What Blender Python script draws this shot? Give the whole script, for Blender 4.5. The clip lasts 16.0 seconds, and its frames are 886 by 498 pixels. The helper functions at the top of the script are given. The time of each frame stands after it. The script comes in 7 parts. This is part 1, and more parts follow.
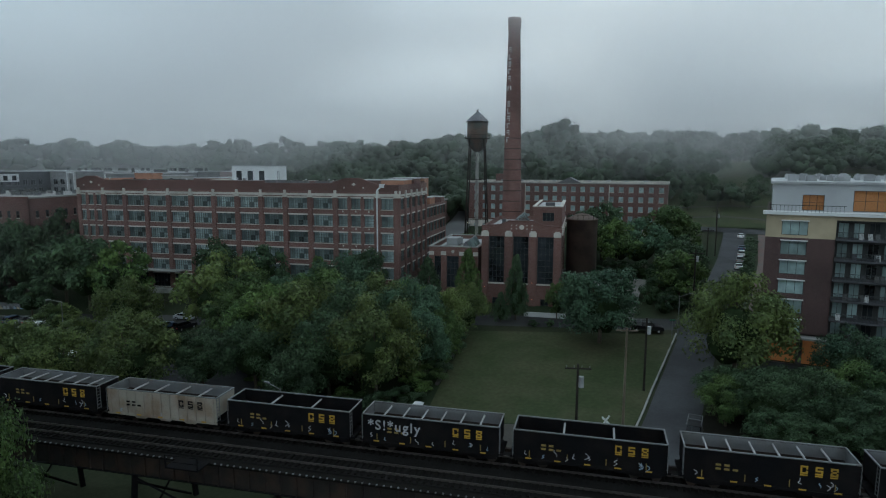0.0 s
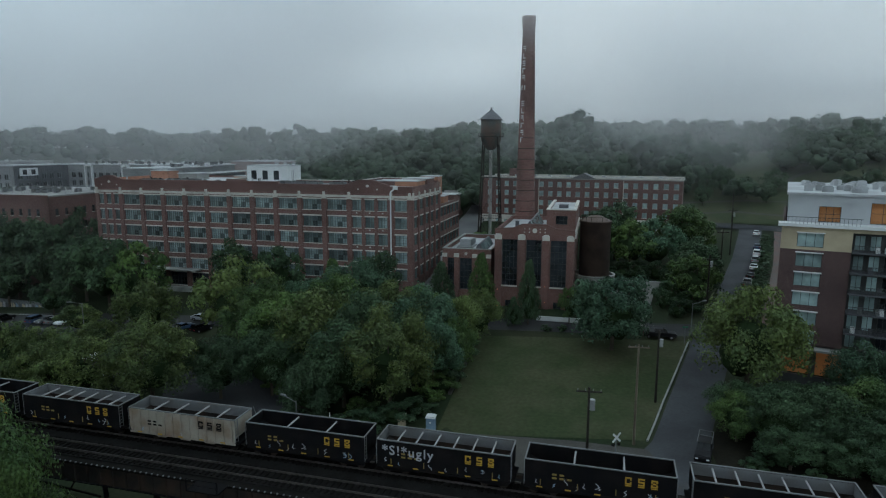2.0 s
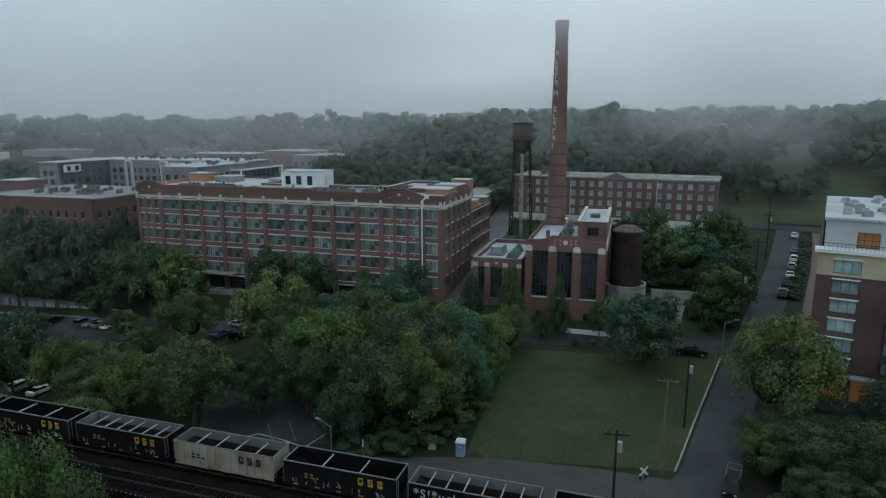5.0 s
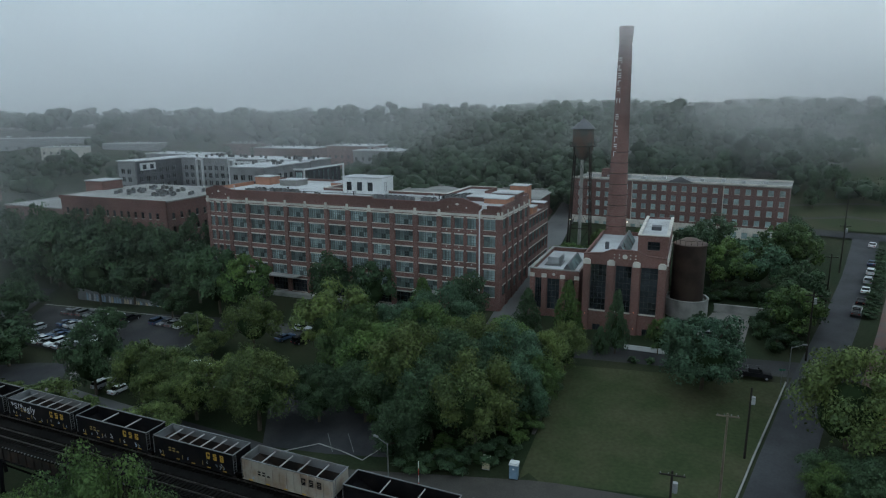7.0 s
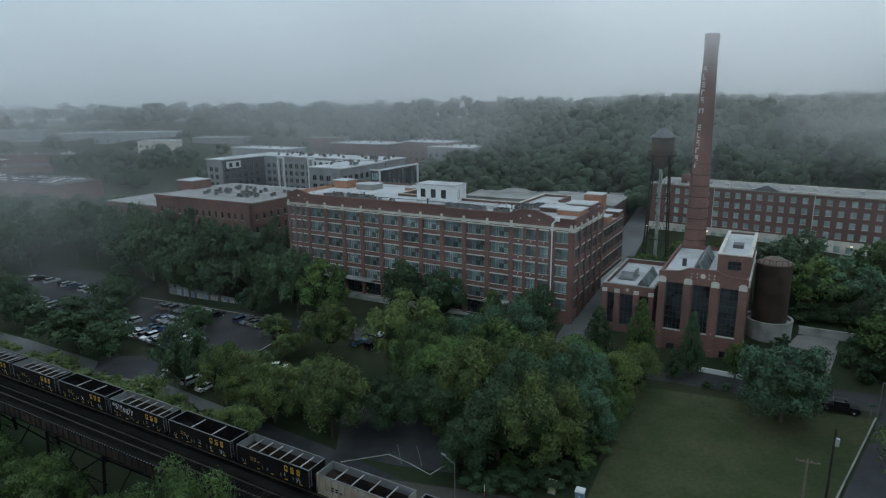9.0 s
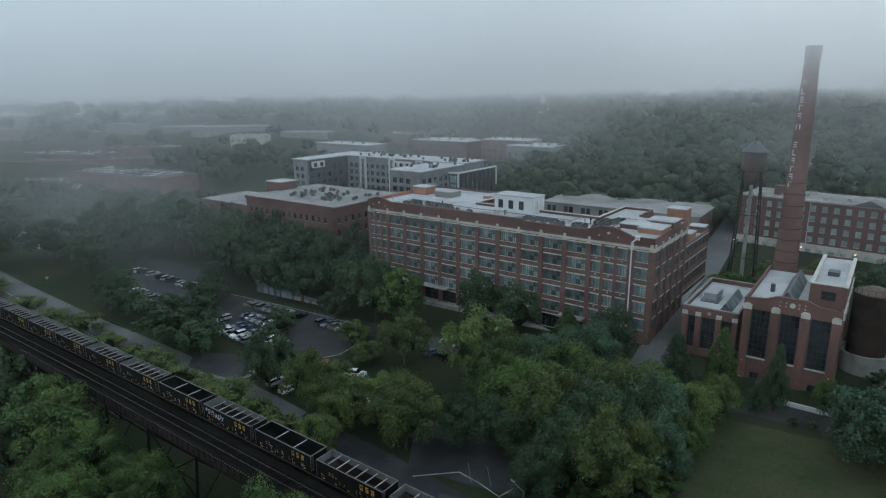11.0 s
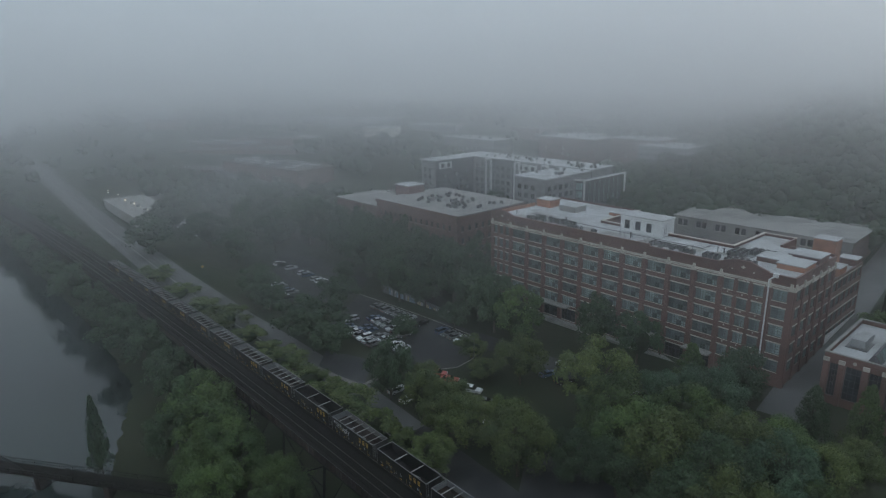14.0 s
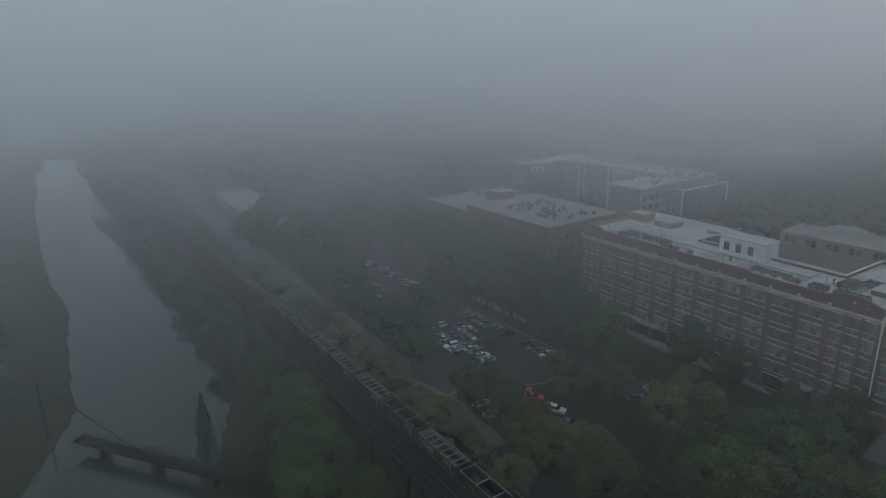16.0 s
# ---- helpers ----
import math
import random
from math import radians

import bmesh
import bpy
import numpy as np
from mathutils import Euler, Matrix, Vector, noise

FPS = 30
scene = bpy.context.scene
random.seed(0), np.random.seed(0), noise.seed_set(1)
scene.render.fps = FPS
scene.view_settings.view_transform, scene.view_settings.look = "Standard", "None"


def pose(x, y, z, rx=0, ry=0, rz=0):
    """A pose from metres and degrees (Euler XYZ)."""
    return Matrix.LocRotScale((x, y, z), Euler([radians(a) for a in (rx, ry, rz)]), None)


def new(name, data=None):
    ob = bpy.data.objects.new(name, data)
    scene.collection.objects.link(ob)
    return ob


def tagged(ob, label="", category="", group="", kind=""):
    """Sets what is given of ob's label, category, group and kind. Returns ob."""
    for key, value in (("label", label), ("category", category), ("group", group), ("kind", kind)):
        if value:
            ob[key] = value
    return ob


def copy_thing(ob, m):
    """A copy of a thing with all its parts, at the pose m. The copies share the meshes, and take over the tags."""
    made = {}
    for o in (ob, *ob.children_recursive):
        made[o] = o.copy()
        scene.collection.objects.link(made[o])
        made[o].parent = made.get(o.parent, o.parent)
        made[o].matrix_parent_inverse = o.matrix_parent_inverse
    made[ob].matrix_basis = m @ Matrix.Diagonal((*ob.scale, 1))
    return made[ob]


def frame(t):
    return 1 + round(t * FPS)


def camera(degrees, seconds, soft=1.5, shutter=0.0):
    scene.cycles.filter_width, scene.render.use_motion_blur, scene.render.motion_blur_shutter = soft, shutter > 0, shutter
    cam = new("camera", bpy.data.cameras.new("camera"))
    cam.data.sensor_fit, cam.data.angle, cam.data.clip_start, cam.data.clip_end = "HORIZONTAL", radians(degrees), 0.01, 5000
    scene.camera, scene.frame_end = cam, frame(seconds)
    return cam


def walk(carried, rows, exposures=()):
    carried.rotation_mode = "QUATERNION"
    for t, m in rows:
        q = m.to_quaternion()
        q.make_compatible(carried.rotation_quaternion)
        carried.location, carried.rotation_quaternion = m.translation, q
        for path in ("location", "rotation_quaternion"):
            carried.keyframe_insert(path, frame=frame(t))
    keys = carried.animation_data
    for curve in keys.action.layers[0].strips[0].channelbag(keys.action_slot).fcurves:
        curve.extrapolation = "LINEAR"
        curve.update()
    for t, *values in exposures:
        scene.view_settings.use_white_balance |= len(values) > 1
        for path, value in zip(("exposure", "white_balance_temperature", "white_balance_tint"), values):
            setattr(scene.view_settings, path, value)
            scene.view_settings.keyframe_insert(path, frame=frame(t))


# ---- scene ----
# The drone climbs straight up and turns to its left.
cam = camera(71.28, 16.0, soft=1.15)
# seconds, height, yaw, pitch, roll
ROWS = [
    (0.0, 35.16, -0.93, -7.71, 0.09),
    (0.5, 36.29, -0.60, -8.23, -0.00),
    (1.0, 37.31, -0.29, -8.59, 0.01),
    (1.5, 38.33, 0.02, -8.92, 0.01),
    (2.0, 39.35, 0.31, -9.27, 0.05),
    (2.5, 40.47, 0.60, -9.67, 0.02),
    (3.0, 41.56, 0.86, -10.04, -0.10),
    (5.5, 47.47, 4.38, -11.54, -0.20),
    (6.0, 48.78, 5.80, -11.85, -0.27),
    (6.5, 50.11, 7.17, -12.15, -0.33),
    (7.0, 51.39, 8.62, -12.42, -0.38),
    (7.5, 52.63, 10.31, -12.67, -0.39),
    (8.0, 53.80, 11.99, -12.91, -0.39),
    (8.5, 55.08, 13.67, -13.14, -0.48),
    (9.0, 56.46, 15.41, -13.40, -0.50),
    (11.5, 63.90, 24.54, -14.62, -0.61),
    (12.0, 65.58, 26.43, -14.93, -0.70),
    (12.5, 67.09, 28.38, -15.20, -0.76),
    (13.0, 68.34, 30.34, -15.35, -0.82),
    (13.5, 69.87, 32.32, -15.58, -0.85),
    (14.0, 71.34, 34.30, -15.77, -0.82),
    (14.5, 72.86, 36.27, -15.98, -0.83),
    (15.0, 74.52, 38.31, -16.18, -0.93),
    (15.5, 76.31, 40.64, -16.43, -1.09),
    (16.0, 78.27, 42.86, -16.68, -1.24),
]
walk(cam, [(t, pose(0, 0, z, 0, 0, yaw) @ pose(0, 0, 0, 90 + pitch) @ pose(0, 0, 0, 0, 0, roll)) for t, z, yaw, pitch, roll in ROWS],
     [(0, -0.17, 6450, 9), (5.5, 0.0, 6400, 9), (9, 0.08, 6400, 10), (11.5, 0.1, 6500, 12), (12.5, -0.04, 6550, 13), (14, -0.32, 6650, 15), (15, -0.6, 6650, 15), (16, -0.84, 6650, 15)])


# ---- light ----
world = bpy.data.worlds.new("overcast_dawn")
scene.world = world
world.use_nodes = True
wn, wl = world.node_tree.nodes, world.node_tree.links
wn.clear()
sky = wn.new("ShaderNodeTexSky")
sky.sky_type, sky.sun_disc, sky.sun_elevation, sky.sun_rotation = "NISHITA", False, radians(24), radians(20)
sky.dust_density = 4.0
cloud_co = wn.new("ShaderNodeTexCoord")
cloud_map = wn.new("ShaderNodeMapping")
cloud_map.inputs["Scale"].default_value = (1.3, 1.3, 5.0)
cloud = wn.new("ShaderNodeTexNoise")
cloud.inputs["Scale"].default_value, cloud.inputs["Detail"].default_value, cloud.inputs["Roughness"].default_value = 1.6, 4.0, 0.5
cloud_ramp = wn.new("ShaderNodeValToRGB")
cloud_ramp.color_ramp.elements[0].position, cloud_ramp.color_ramp.elements[0].color = 0.12, (3.3, 4.32, 5.0, 1)
cloud_ramp.color_ramp.elements[1].position, cloud_ramp.color_ramp.elements[1].color = 0.88, (5.55, 7.0, 7.8, 1)
cover = wn.new("ShaderNodeMix")
cover.data_type = "RGBA"
cover.inputs["Factor"].default_value = 0.93
back = wn.new("ShaderNodeBackground")
back.inputs["Strength"].default_value = 0.19
out = wn.new("ShaderNodeOutputWorld")
wl.new(cloud_co.outputs["Generated"], cloud_map.inputs["Vector"])
wl.new(cloud_map.outputs["Vector"], cloud.inputs["Vector"])
dawn = wn.new("ShaderNodeSeparateXYZ")
dawn_side = wn.new("ShaderNodeMath")
dawn_side.operation, dawn_side.inputs[1].default_value = "MULTIPLY_ADD", 0.22
wl.new(cloud_co.outputs["Generated"], dawn.inputs[0])
wl.new(dawn.outputs["X"], dawn_side.inputs[0])
wl.new(cloud.outputs["Fac"], dawn_side.inputs[2])
wl.new(dawn_side.outputs[0], cloud_ramp.inputs["Fac"])
wl.new(sky.outputs["Color"], cover.inputs["A"])
wl.new(cloud_ramp.outputs["Color"], cover.inputs["B"])
wl.new(cover.outputs["Result"], back.inputs["Color"])
wl.new(back.outputs["Background"], out.inputs["Surface"])
sun_lamp = bpy.data.lights.new("sun", "SUN")
sun_lamp.energy, sun_lamp.angle, sun_lamp.color = 0.25, radians(40), (1.0, 0.96, 0.9)
sun = new("sun", sun_lamp)
sun.matrix_world = pose(0, 0, 200, 66, 0, -20)


# ---- materials ----
def material(name, color, rough=0.8, metal=0.0, vary=0.25, scale=0.6, fine=9.0, bump=0.15, second=None, amount=0.35, island=0.0, obj=0.0, spec=0.4):
    """A surface with stains at two scales, bump, and a shade of its own for each object or island."""
    m = bpy.data.materials.new(name)
    m.use_nodes = True
    n, l = m.node_tree.nodes, m.node_tree.links
    p = n["Principled BSDF"]
    p.inputs["Roughness"].default_value, p.inputs["Metallic"].default_value = rough, metal
    p.inputs["Specular IOR Level"].default_value = spec
    geo = n.new("ShaderNodeNewGeometry")
    big, small = n.new("ShaderNodeTexNoise"), n.new("ShaderNodeTexNoise")
    for tex, s, d in ((big, scale, 5.0), (small, fine, 3.0)):
        tex.inputs["Scale"].default_value, tex.inputs["Detail"].default_value = s, d
        l.new(geo.outputs["Position"], tex.inputs["Vector"])
    mix = n.new("ShaderNodeMix")
    mix.data_type = "RGBA"
    mix.inputs["A"].default_value = (*color, 1)
    mix.inputs["B"].default_value = (*(second or [c * 0.55 for c in color]), 1)
    ramp = n.new("ShaderNodeMapRange")
    ramp.inputs["From Min"].default_value, ramp.inputs["From Max"].default_value = 0.42, 0.72
    ramp.inputs["To Max"].default_value = amount * 2
    l.new(big.outputs["Fac"], ramp.inputs["Value"])
    l.new(ramp.outputs["Result"], mix.inputs["Factor"])
    hsv = n.new("ShaderNodeHueSaturation")
    l.new(mix.outputs["Result"], hsv.inputs["Color"])
    val = n.new("ShaderNodeMath")
    val.operation = "MULTIPLY_ADD"
    l.new(small.outputs["Fac"], val.inputs[0])
    val.inputs[1].default_value, val.inputs[2].default_value = vary * 2, 1 - vary
    last = val.outputs[0]
    for source, k in (("island", island), ("obj", obj)):
        if k:
            own = geo.outputs["Random Per Island"] if source == "island" else n.new("ShaderNodeObjectInfo").outputs["Random"]
            add = n.new("ShaderNodeMath")
            add.operation = "MULTIPLY_ADD"
            l.new(own, add.inputs[0])
            add.inputs[1].default_value, add.inputs[2].default_value = k * 2, 1 - k
            mul = n.new("ShaderNodeMath")
            mul.operation = "MULTIPLY"
            l.new(last, mul.inputs[0])
            l.new(add.outputs[0], mul.inputs[1])
            last = mul.outputs[0]
    l.new(last, hsv.inputs["Value"])
    l.new(hsv.outputs["Color"], p.inputs["Base Color"])
    if bump:
        b = n.new("ShaderNodeBump")
        b.inputs["Strength"].default_value, b.inputs["Distance"].default_value = bump, 0.03
        l.new(small.outputs["Fac"], b.inputs["Height"])
        l.new(b.outputs["Normal"], p.inputs["Normal"])
    return m


def brickwork(name, one, two, mortar, rough=0.85, stain=0.5):
    """Brick courses laid by the wall's own upright and level directions, with soot stains."""
    m = material(name, one, rough, vary=0.2, scale=0.12, fine=2.5, bump=0.1, second=[c * 0.62 for c in one], amount=stain)
    n, l = m.node_tree.nodes, m.node_tree.links
    p = n["Principled BSDF"]
    hsv = next(x for x in n if x.type == "HUE_SAT")
    tc = n.new("ShaderNodeTexCoord")
    sep = n.new("ShaderNodeSeparateXYZ")
    l.new(tc.outputs["Object"], sep.inputs[0])
    add = n.new("ShaderNodeMath")
    l.new(sep.outputs["X"], add.inputs[0])
    l.new(sep.outputs["Y"], add.inputs[1])
    com = n.new("ShaderNodeCombineXYZ")
    l.new(add.outputs[0], com.inputs["X"])
    l.new(sep.outputs["Z"], com.inputs["Y"])
    br = n.new("ShaderNodeTexBrick")
    br.inputs["Scale"].default_value = 1.0
    br.inputs["Brick Width"].default_value, br.inputs["Row Height"].default_value, br.inputs["Mortar Size"].default_value = 0.22, 0.075, 0.006
    br.inputs["Color1"].default_value, br.inputs["Color2"].default_value, br.inputs["Mortar"].default_value = (1, 1, 1, 1), (*[b / a for a, b in zip(one, two)], 1), (*[min(3, b / a) for a, b in zip(one, mortar)], 1)
    l.new(com.outputs[0], br.inputs["Vector"])
    mul = n.new("ShaderNodeMix")
    mul.data_type, mul.blend_type = "RGBA", "MULTIPLY"
    mul.inputs["Factor"].default_value = 1.0
    l.new(hsv.outputs["Color"], mul.inputs["A"])
    l.new(br.outputs["Color"], mul.inputs["B"])
    l.new(mul.outputs["Result"], p.inputs["Base Color"])
    return m


def glass(name, tone, rough=0.06, vary=0.5, island=0.3):
    """Window glass over a dim room: dark, glossy, each pane with a tone of its own."""
    m = material(name, tone, rough, vary=0.1, scale=0.5, fine=1.5, bump=0.0, second=[c * 2.2 for c in tone], amount=0.3, obj=vary, island=island, spec=0.8)
    return m


def leaves(name, color, second, island=0.36, relief=0.0):
    m = material(name, color, 0.6, vary=0.22, scale=0.16, fine=0.7, bump=relief, second=second, amount=0.5, island=island, obj=0.22, spec=0.2)
    n, l = m.node_tree.nodes, m.node_tree.links
    p = n["Principled BSDF"]
    t = n.new("ShaderNodeBsdfTranslucent")
    hsv = next(x for x in n if x.type == "HUE_SAT")
    l.new(hsv.outputs["Color"], t.inputs["Color"])
    mix = n.new("ShaderNodeMixShader")
    mix.inputs[0].default_value = 0.12
    l.new(p.outputs[0], mix.inputs[1])
    l.new(t.outputs[0], mix.inputs[2])
    l.new(mix.outputs[0], n["Material Output"].inputs["Surface"])
    return m


def lamp_glow(name, color, strength):
    m = bpy.data.materials.new(name)
    m.use_nodes = True
    p = m.node_tree.nodes["Principled BSDF"]
    p.inputs["Base Color"].default_value = (*color, 1)
    p.inputs["Emission Color"].default_value = (*color, 1)
    p.inputs["Emission Strength"].default_value = strength
    return m


BRICK = brickwork("red_brick", (0.162, 0.076, 0.065), (0.126, 0.062, 0.054), (0.23, 0.17, 0.15))
BRICK_DARK = brickwork("dark_red_brick", (0.128, 0.054, 0.045), (0.098, 0.045, 0.039), (0.18, 0.13, 0.115))
BRICK_PH = brickwork("orange_red_brick", (0.15, 0.066, 0.055), (0.12, 0.057, 0.048), (0.21, 0.155, 0.135))
BRICK_CHIMNEY = brickwork("chimney_brick", (0.165, 0.074, 0.062), (0.135, 0.062, 0.054), (0.24, 0.17, 0.15), stain=0.7)
BRICK_BROWN = brickwork("brown_brick", (0.078, 0.043, 0.042), (0.062, 0.036, 0.036), (0.14, 0.1, 0.09))
ORANGE = material("orange_stucco", (0.36, 0.17, 0.11), vary=0.1, scale=0.5)
STONE = material("limestone", (0.5, 0.47, 0.42), vary=0.15, scale=0.4, amount=0.4)
TAN = material("tan_panel", (0.42, 0.35, 0.24), vary=0.08, scale=0.3)
WHITE = material("white_paint", (0.6, 0.61, 0.61), 0.6, vary=0.06, scale=0.3, amount=0.15)
ROOF_WHITE = material("white_roof_membrane", (0.4, 0.41, 0.42), 0.7, vary=0.12, scale=0.15, fine=1.5, second=(0.28, 0.28, 0.28), amount=0.55)
ROOF_DARK = material("dark_felt_roof", (0.09, 0.075, 0.07), 0.9, vary=0.25, scale=0.1, fine=2, amount=0.5)
ROOF_GREY = material("grey_gravel_roof", (0.23, 0.225, 0.215), 0.9, vary=0.2, scale=0.12, fine=3, amount=0.5)
GREY_BRICK = brickwork("grey_painted_brick", (0.27, 0.265, 0.255), (0.24, 0.235, 0.225), (0.3, 0.29, 0.28))
GREY_SIDING = material("grey_siding", (0.21, 0.215, 0.22), 0.7, vary=0.08, scale=0.3)
DARK_SIDING = material("charcoal_siding", (0.07, 0.072, 0.08), 0.6, vary=0.1)
CONCRETE = material("concrete", (0.27, 0.265, 0.25), 0.85, vary=0.15, scale=0.35, amount=0.5)
ASPHALT = material("asphalt", (0.03, 0.031, 0.034), 0.9, vary=0.25, scale=0.12, fine=4, second=(0.06, 0.06, 0.062), amount=0.6, spec=0.12)
ASPHALT_WORN = material("worn_asphalt", (0.034, 0.034, 0.036), 0.9, vary=0.25, scale=0.1, fine=4, second=(0.056, 0.055, 0.053), amount=0.6, spec=0.12)
ASPHALT_STREET = material("grey_street_asphalt", (0.05, 0.052, 0.056), 0.85, vary=0.25, scale=0.14, fine=3, second=(0.034, 0.035, 0.038), amount=0.7, spec=0.2)
ASPHALT_ROAD = material("bleached_asphalt", (0.12, 0.12, 0.12), 0.9, vary=0.2, scale=0.08, fine=4, second=(0.08, 0.08, 0.08), amount=0.5, spec=0.12)
GRAVEL = material("gravel", (0.062, 0.058, 0.052), 0.95, vary=0.35, scale=0.3, fine=5, second=(0.05, 0.047, 0.042), amount=0.5, spec=0.12)
BALLAST = material("rail_ballast", (0.013, 0.012, 0.0115), 0.97, vary=0.5, scale=0.4, fine=7, amount=0.5, bump=0.5, spec=0.06)
PLAZA = material("pale_paving", (0.15, 0.14, 0.13), 0.85, vary=0.12, scale=0.3, amount=0.3)
BRICK_PAVE = material("worn_brick_paving", (0.13, 0.085, 0.075), 0.9, vary=0.25, scale=0.3, fine=5, second=(0.1, 0.095, 0.09), amount=0.5, spec=0.12)
GRASS = material("grass", (0.033, 0.045, 0.019), 0.9, vary=0.4, scale=0.13, fine=1.7, second=(0.056, 0.056, 0.03), amount=0.55, bump=0.4, spec=0.12)
# Soil colour taken near black to carry the shade under the trees.
SHADE_SOIL = material("damp_leaf_litter", (0.012, 0.011, 0.008), 0.95, vary=0.4, scale=0.2, fine=3.0, second=(0.022, 0.019, 0.013), amount=0.5, bump=0.6, spec=0.1)
EARTH = material("scrub_ground", (0.017, 0.027, 0.012), 0.95, vary=0.4, scale=0.05, fine=2.5, second=(0.034, 0.036, 0.02), amount=0.5, bump=0.5, spec=0.12)
STEEL_BLACK = material("black_steel", (0.006, 0.006, 0.007), 0.85, vary=0.3, scale=0.7, second=(0.014, 0.011, 0.01), amount=0.35, spec=0.06)
STEEL_RUST = material("rusty_steel", (0.018, 0.015, 0.014), 0.8, vary=0.3, scale=0.6, second=(0.04, 0.025, 0.018), amount=0.5, spec=0.15)
STEEL_GREY = material("weathered_grey_steel", (0.12, 0.125, 0.13), 0.6, vary=0.2, scale=0.5, second=(0.1, 0.095, 0.09), amount=0.5)
BRACE = material("bright_worn_steel", (0.26, 0.26, 0.26), 0.6, vary=0.2, scale=0.5, second=(0.15, 0.13, 0.12), amount=0.4)
CAR_WHITE = material("dirty_white_steel", (0.27, 0.24, 0.2), 0.7, vary=0.2, scale=0.5, second=(0.2, 0.14, 0.1), amount=0.6)
RAIL = material("rail_steel", (0.07, 0.06, 0.055), 0.5, metal=0.5, vary=0.2, bump=0)
TIMBER = material("creosoted_timber", (0.01, 0.009, 0.008), 0.95, vary=0.3, fine=6, spec=0.06)
POLE_WOOD = material("weathered_pole_wood", (0.12, 0.095, 0.07), 0.9, vary=0.25, fine=8)
POLE_DARK = material("dark_pole_wood", (0.03, 0.026, 0.022), 0.9, vary=0.25, fine=8, spec=0.15)
YELLOW = material("yellow_paint", (0.42, 0.24, 0.025), 0.6, vary=0.15)
FADED_YELLOW = material("faded_yellow_paint", (0.22, 0.15, 0.04), 0.7, vary=0.2)
CHALK = material("white_spray_paint", (0.36, 0.36, 0.38), 0.7, vary=0.25)
MARK_WHITE = material("faded_white_wall_paint", (0.62, 0.62, 0.62), 0.8, vary=0.25, scale=0.8, second=(0.4, 0.36, 0.34), amount=0.4)
BLUEPAINT = material("faded_blue_spray_paint", (0.2, 0.28, 0.36), 0.7, vary=0.25)
SILO_RUST = material("brown_rusted_silo", (0.11, 0.075, 0.058), 0.8, vary=0.2, scale=0.25, second=(0.055, 0.035, 0.03), amount=0.6)
TANK_RUST = material("rusty_tank_steel", (0.085, 0.05, 0.036), 0.75, vary=0.25, scale=0.4, second=(0.045, 0.05, 0.042), amount=0.7)
TIN = material("dull_tin_roof", (0.11, 0.11, 0.12), 0.55, vary=0.2, scale=0.4)
WATER = material("still_river_water", (0.02, 0.03, 0.03), 0.12, vary=0.1, scale=0.02, fine=0.4, bump=0.03, spec=0.35)
BARK = material("bark", (0.07, 0.055, 0.042), 0.95, vary=0.3, fine=6, bump=0.5)
GLASS = glass("factory_glass", (0.1, 0.128, 0.13), vary=0.45, island=0.8)
GLASS_DARK = glass("dark_glass", (0.018, 0.022, 0.026), vary=0.3)
GLASS_TEAL = glass("teal_glass", (0.2, 0.27, 0.27), vary=0.35)
FRAME_DARK = material("dark_window_frame", (0.03, 0.035, 0.036), 0.5, vary=0.1, bump=0)
FRAME_TEAL = material("grey_green_sash_paint", (0.055, 0.068, 0.066), 0.5, vary=0.15, bump=0, obj=0.3)
GREY_PAINT = material("light_grey_panel", (0.36, 0.37, 0.38), 0.6, vary=0.06, scale=0.3, amount=0.15)
FRAME_PALE = material("pale_window_frame", (0.25, 0.27, 0.27), 0.5, vary=0.1, bump=0)
RUBBER = material("tyre_rubber", (0.02, 0.02, 0.02), 0.9, bump=0)
HVAC = material("galvanised_sheet", (0.35, 0.36, 0.37), 0.45, metal=0.4, vary=0.12, obj=0.25)
GLOW_WARM = lamp_glow("warm_lit_room", (0.5, 0.21, 0.075), 0.085)
GLOW_LAMP = lamp_glow("lamp_bulb", (1.0, 0.8, 0.55), 6.0)
GLOW_RED = lamp_glow("red_string_light", (1.0, 0.3, 0.15), 0.5)
GREENS = [leaves("summer_leaves", (0.066, 0.108, 0.029), (0.034, 0.068, 0.026)), leaves("yellow_green_leaves", (0.09, 0.12, 0.035), (0.05, 0.08, 0.029)),
          leaves("blue_green_leaves", (0.058, 0.106, 0.06), (0.034, 0.074, 0.045)), leaves("dark_leaves", (0.042, 0.074, 0.034), (0.027, 0.053, 0.028))]

WOOD_GREEN = leaves("wood_leaves", (0.031, 0.055, 0.027), (0.02, 0.039, 0.02), 0.28, 1.0)
for node in WOOD_GREEN.node_tree.nodes:
    if node.type == "BUMP":
        node.inputs["Strength"].default_value, node.inputs["Distance"].default_value = 1.0, 0.7
# Darker than the leaves: crown shade put into the colour of the added cores.
CROWN_SHADE = material("shaded_twigs", (0.024, 0.04, 0.017), 0.95, vary=0.4, scale=0.5, fine=2.0, bump=0.0, spec=0.05)


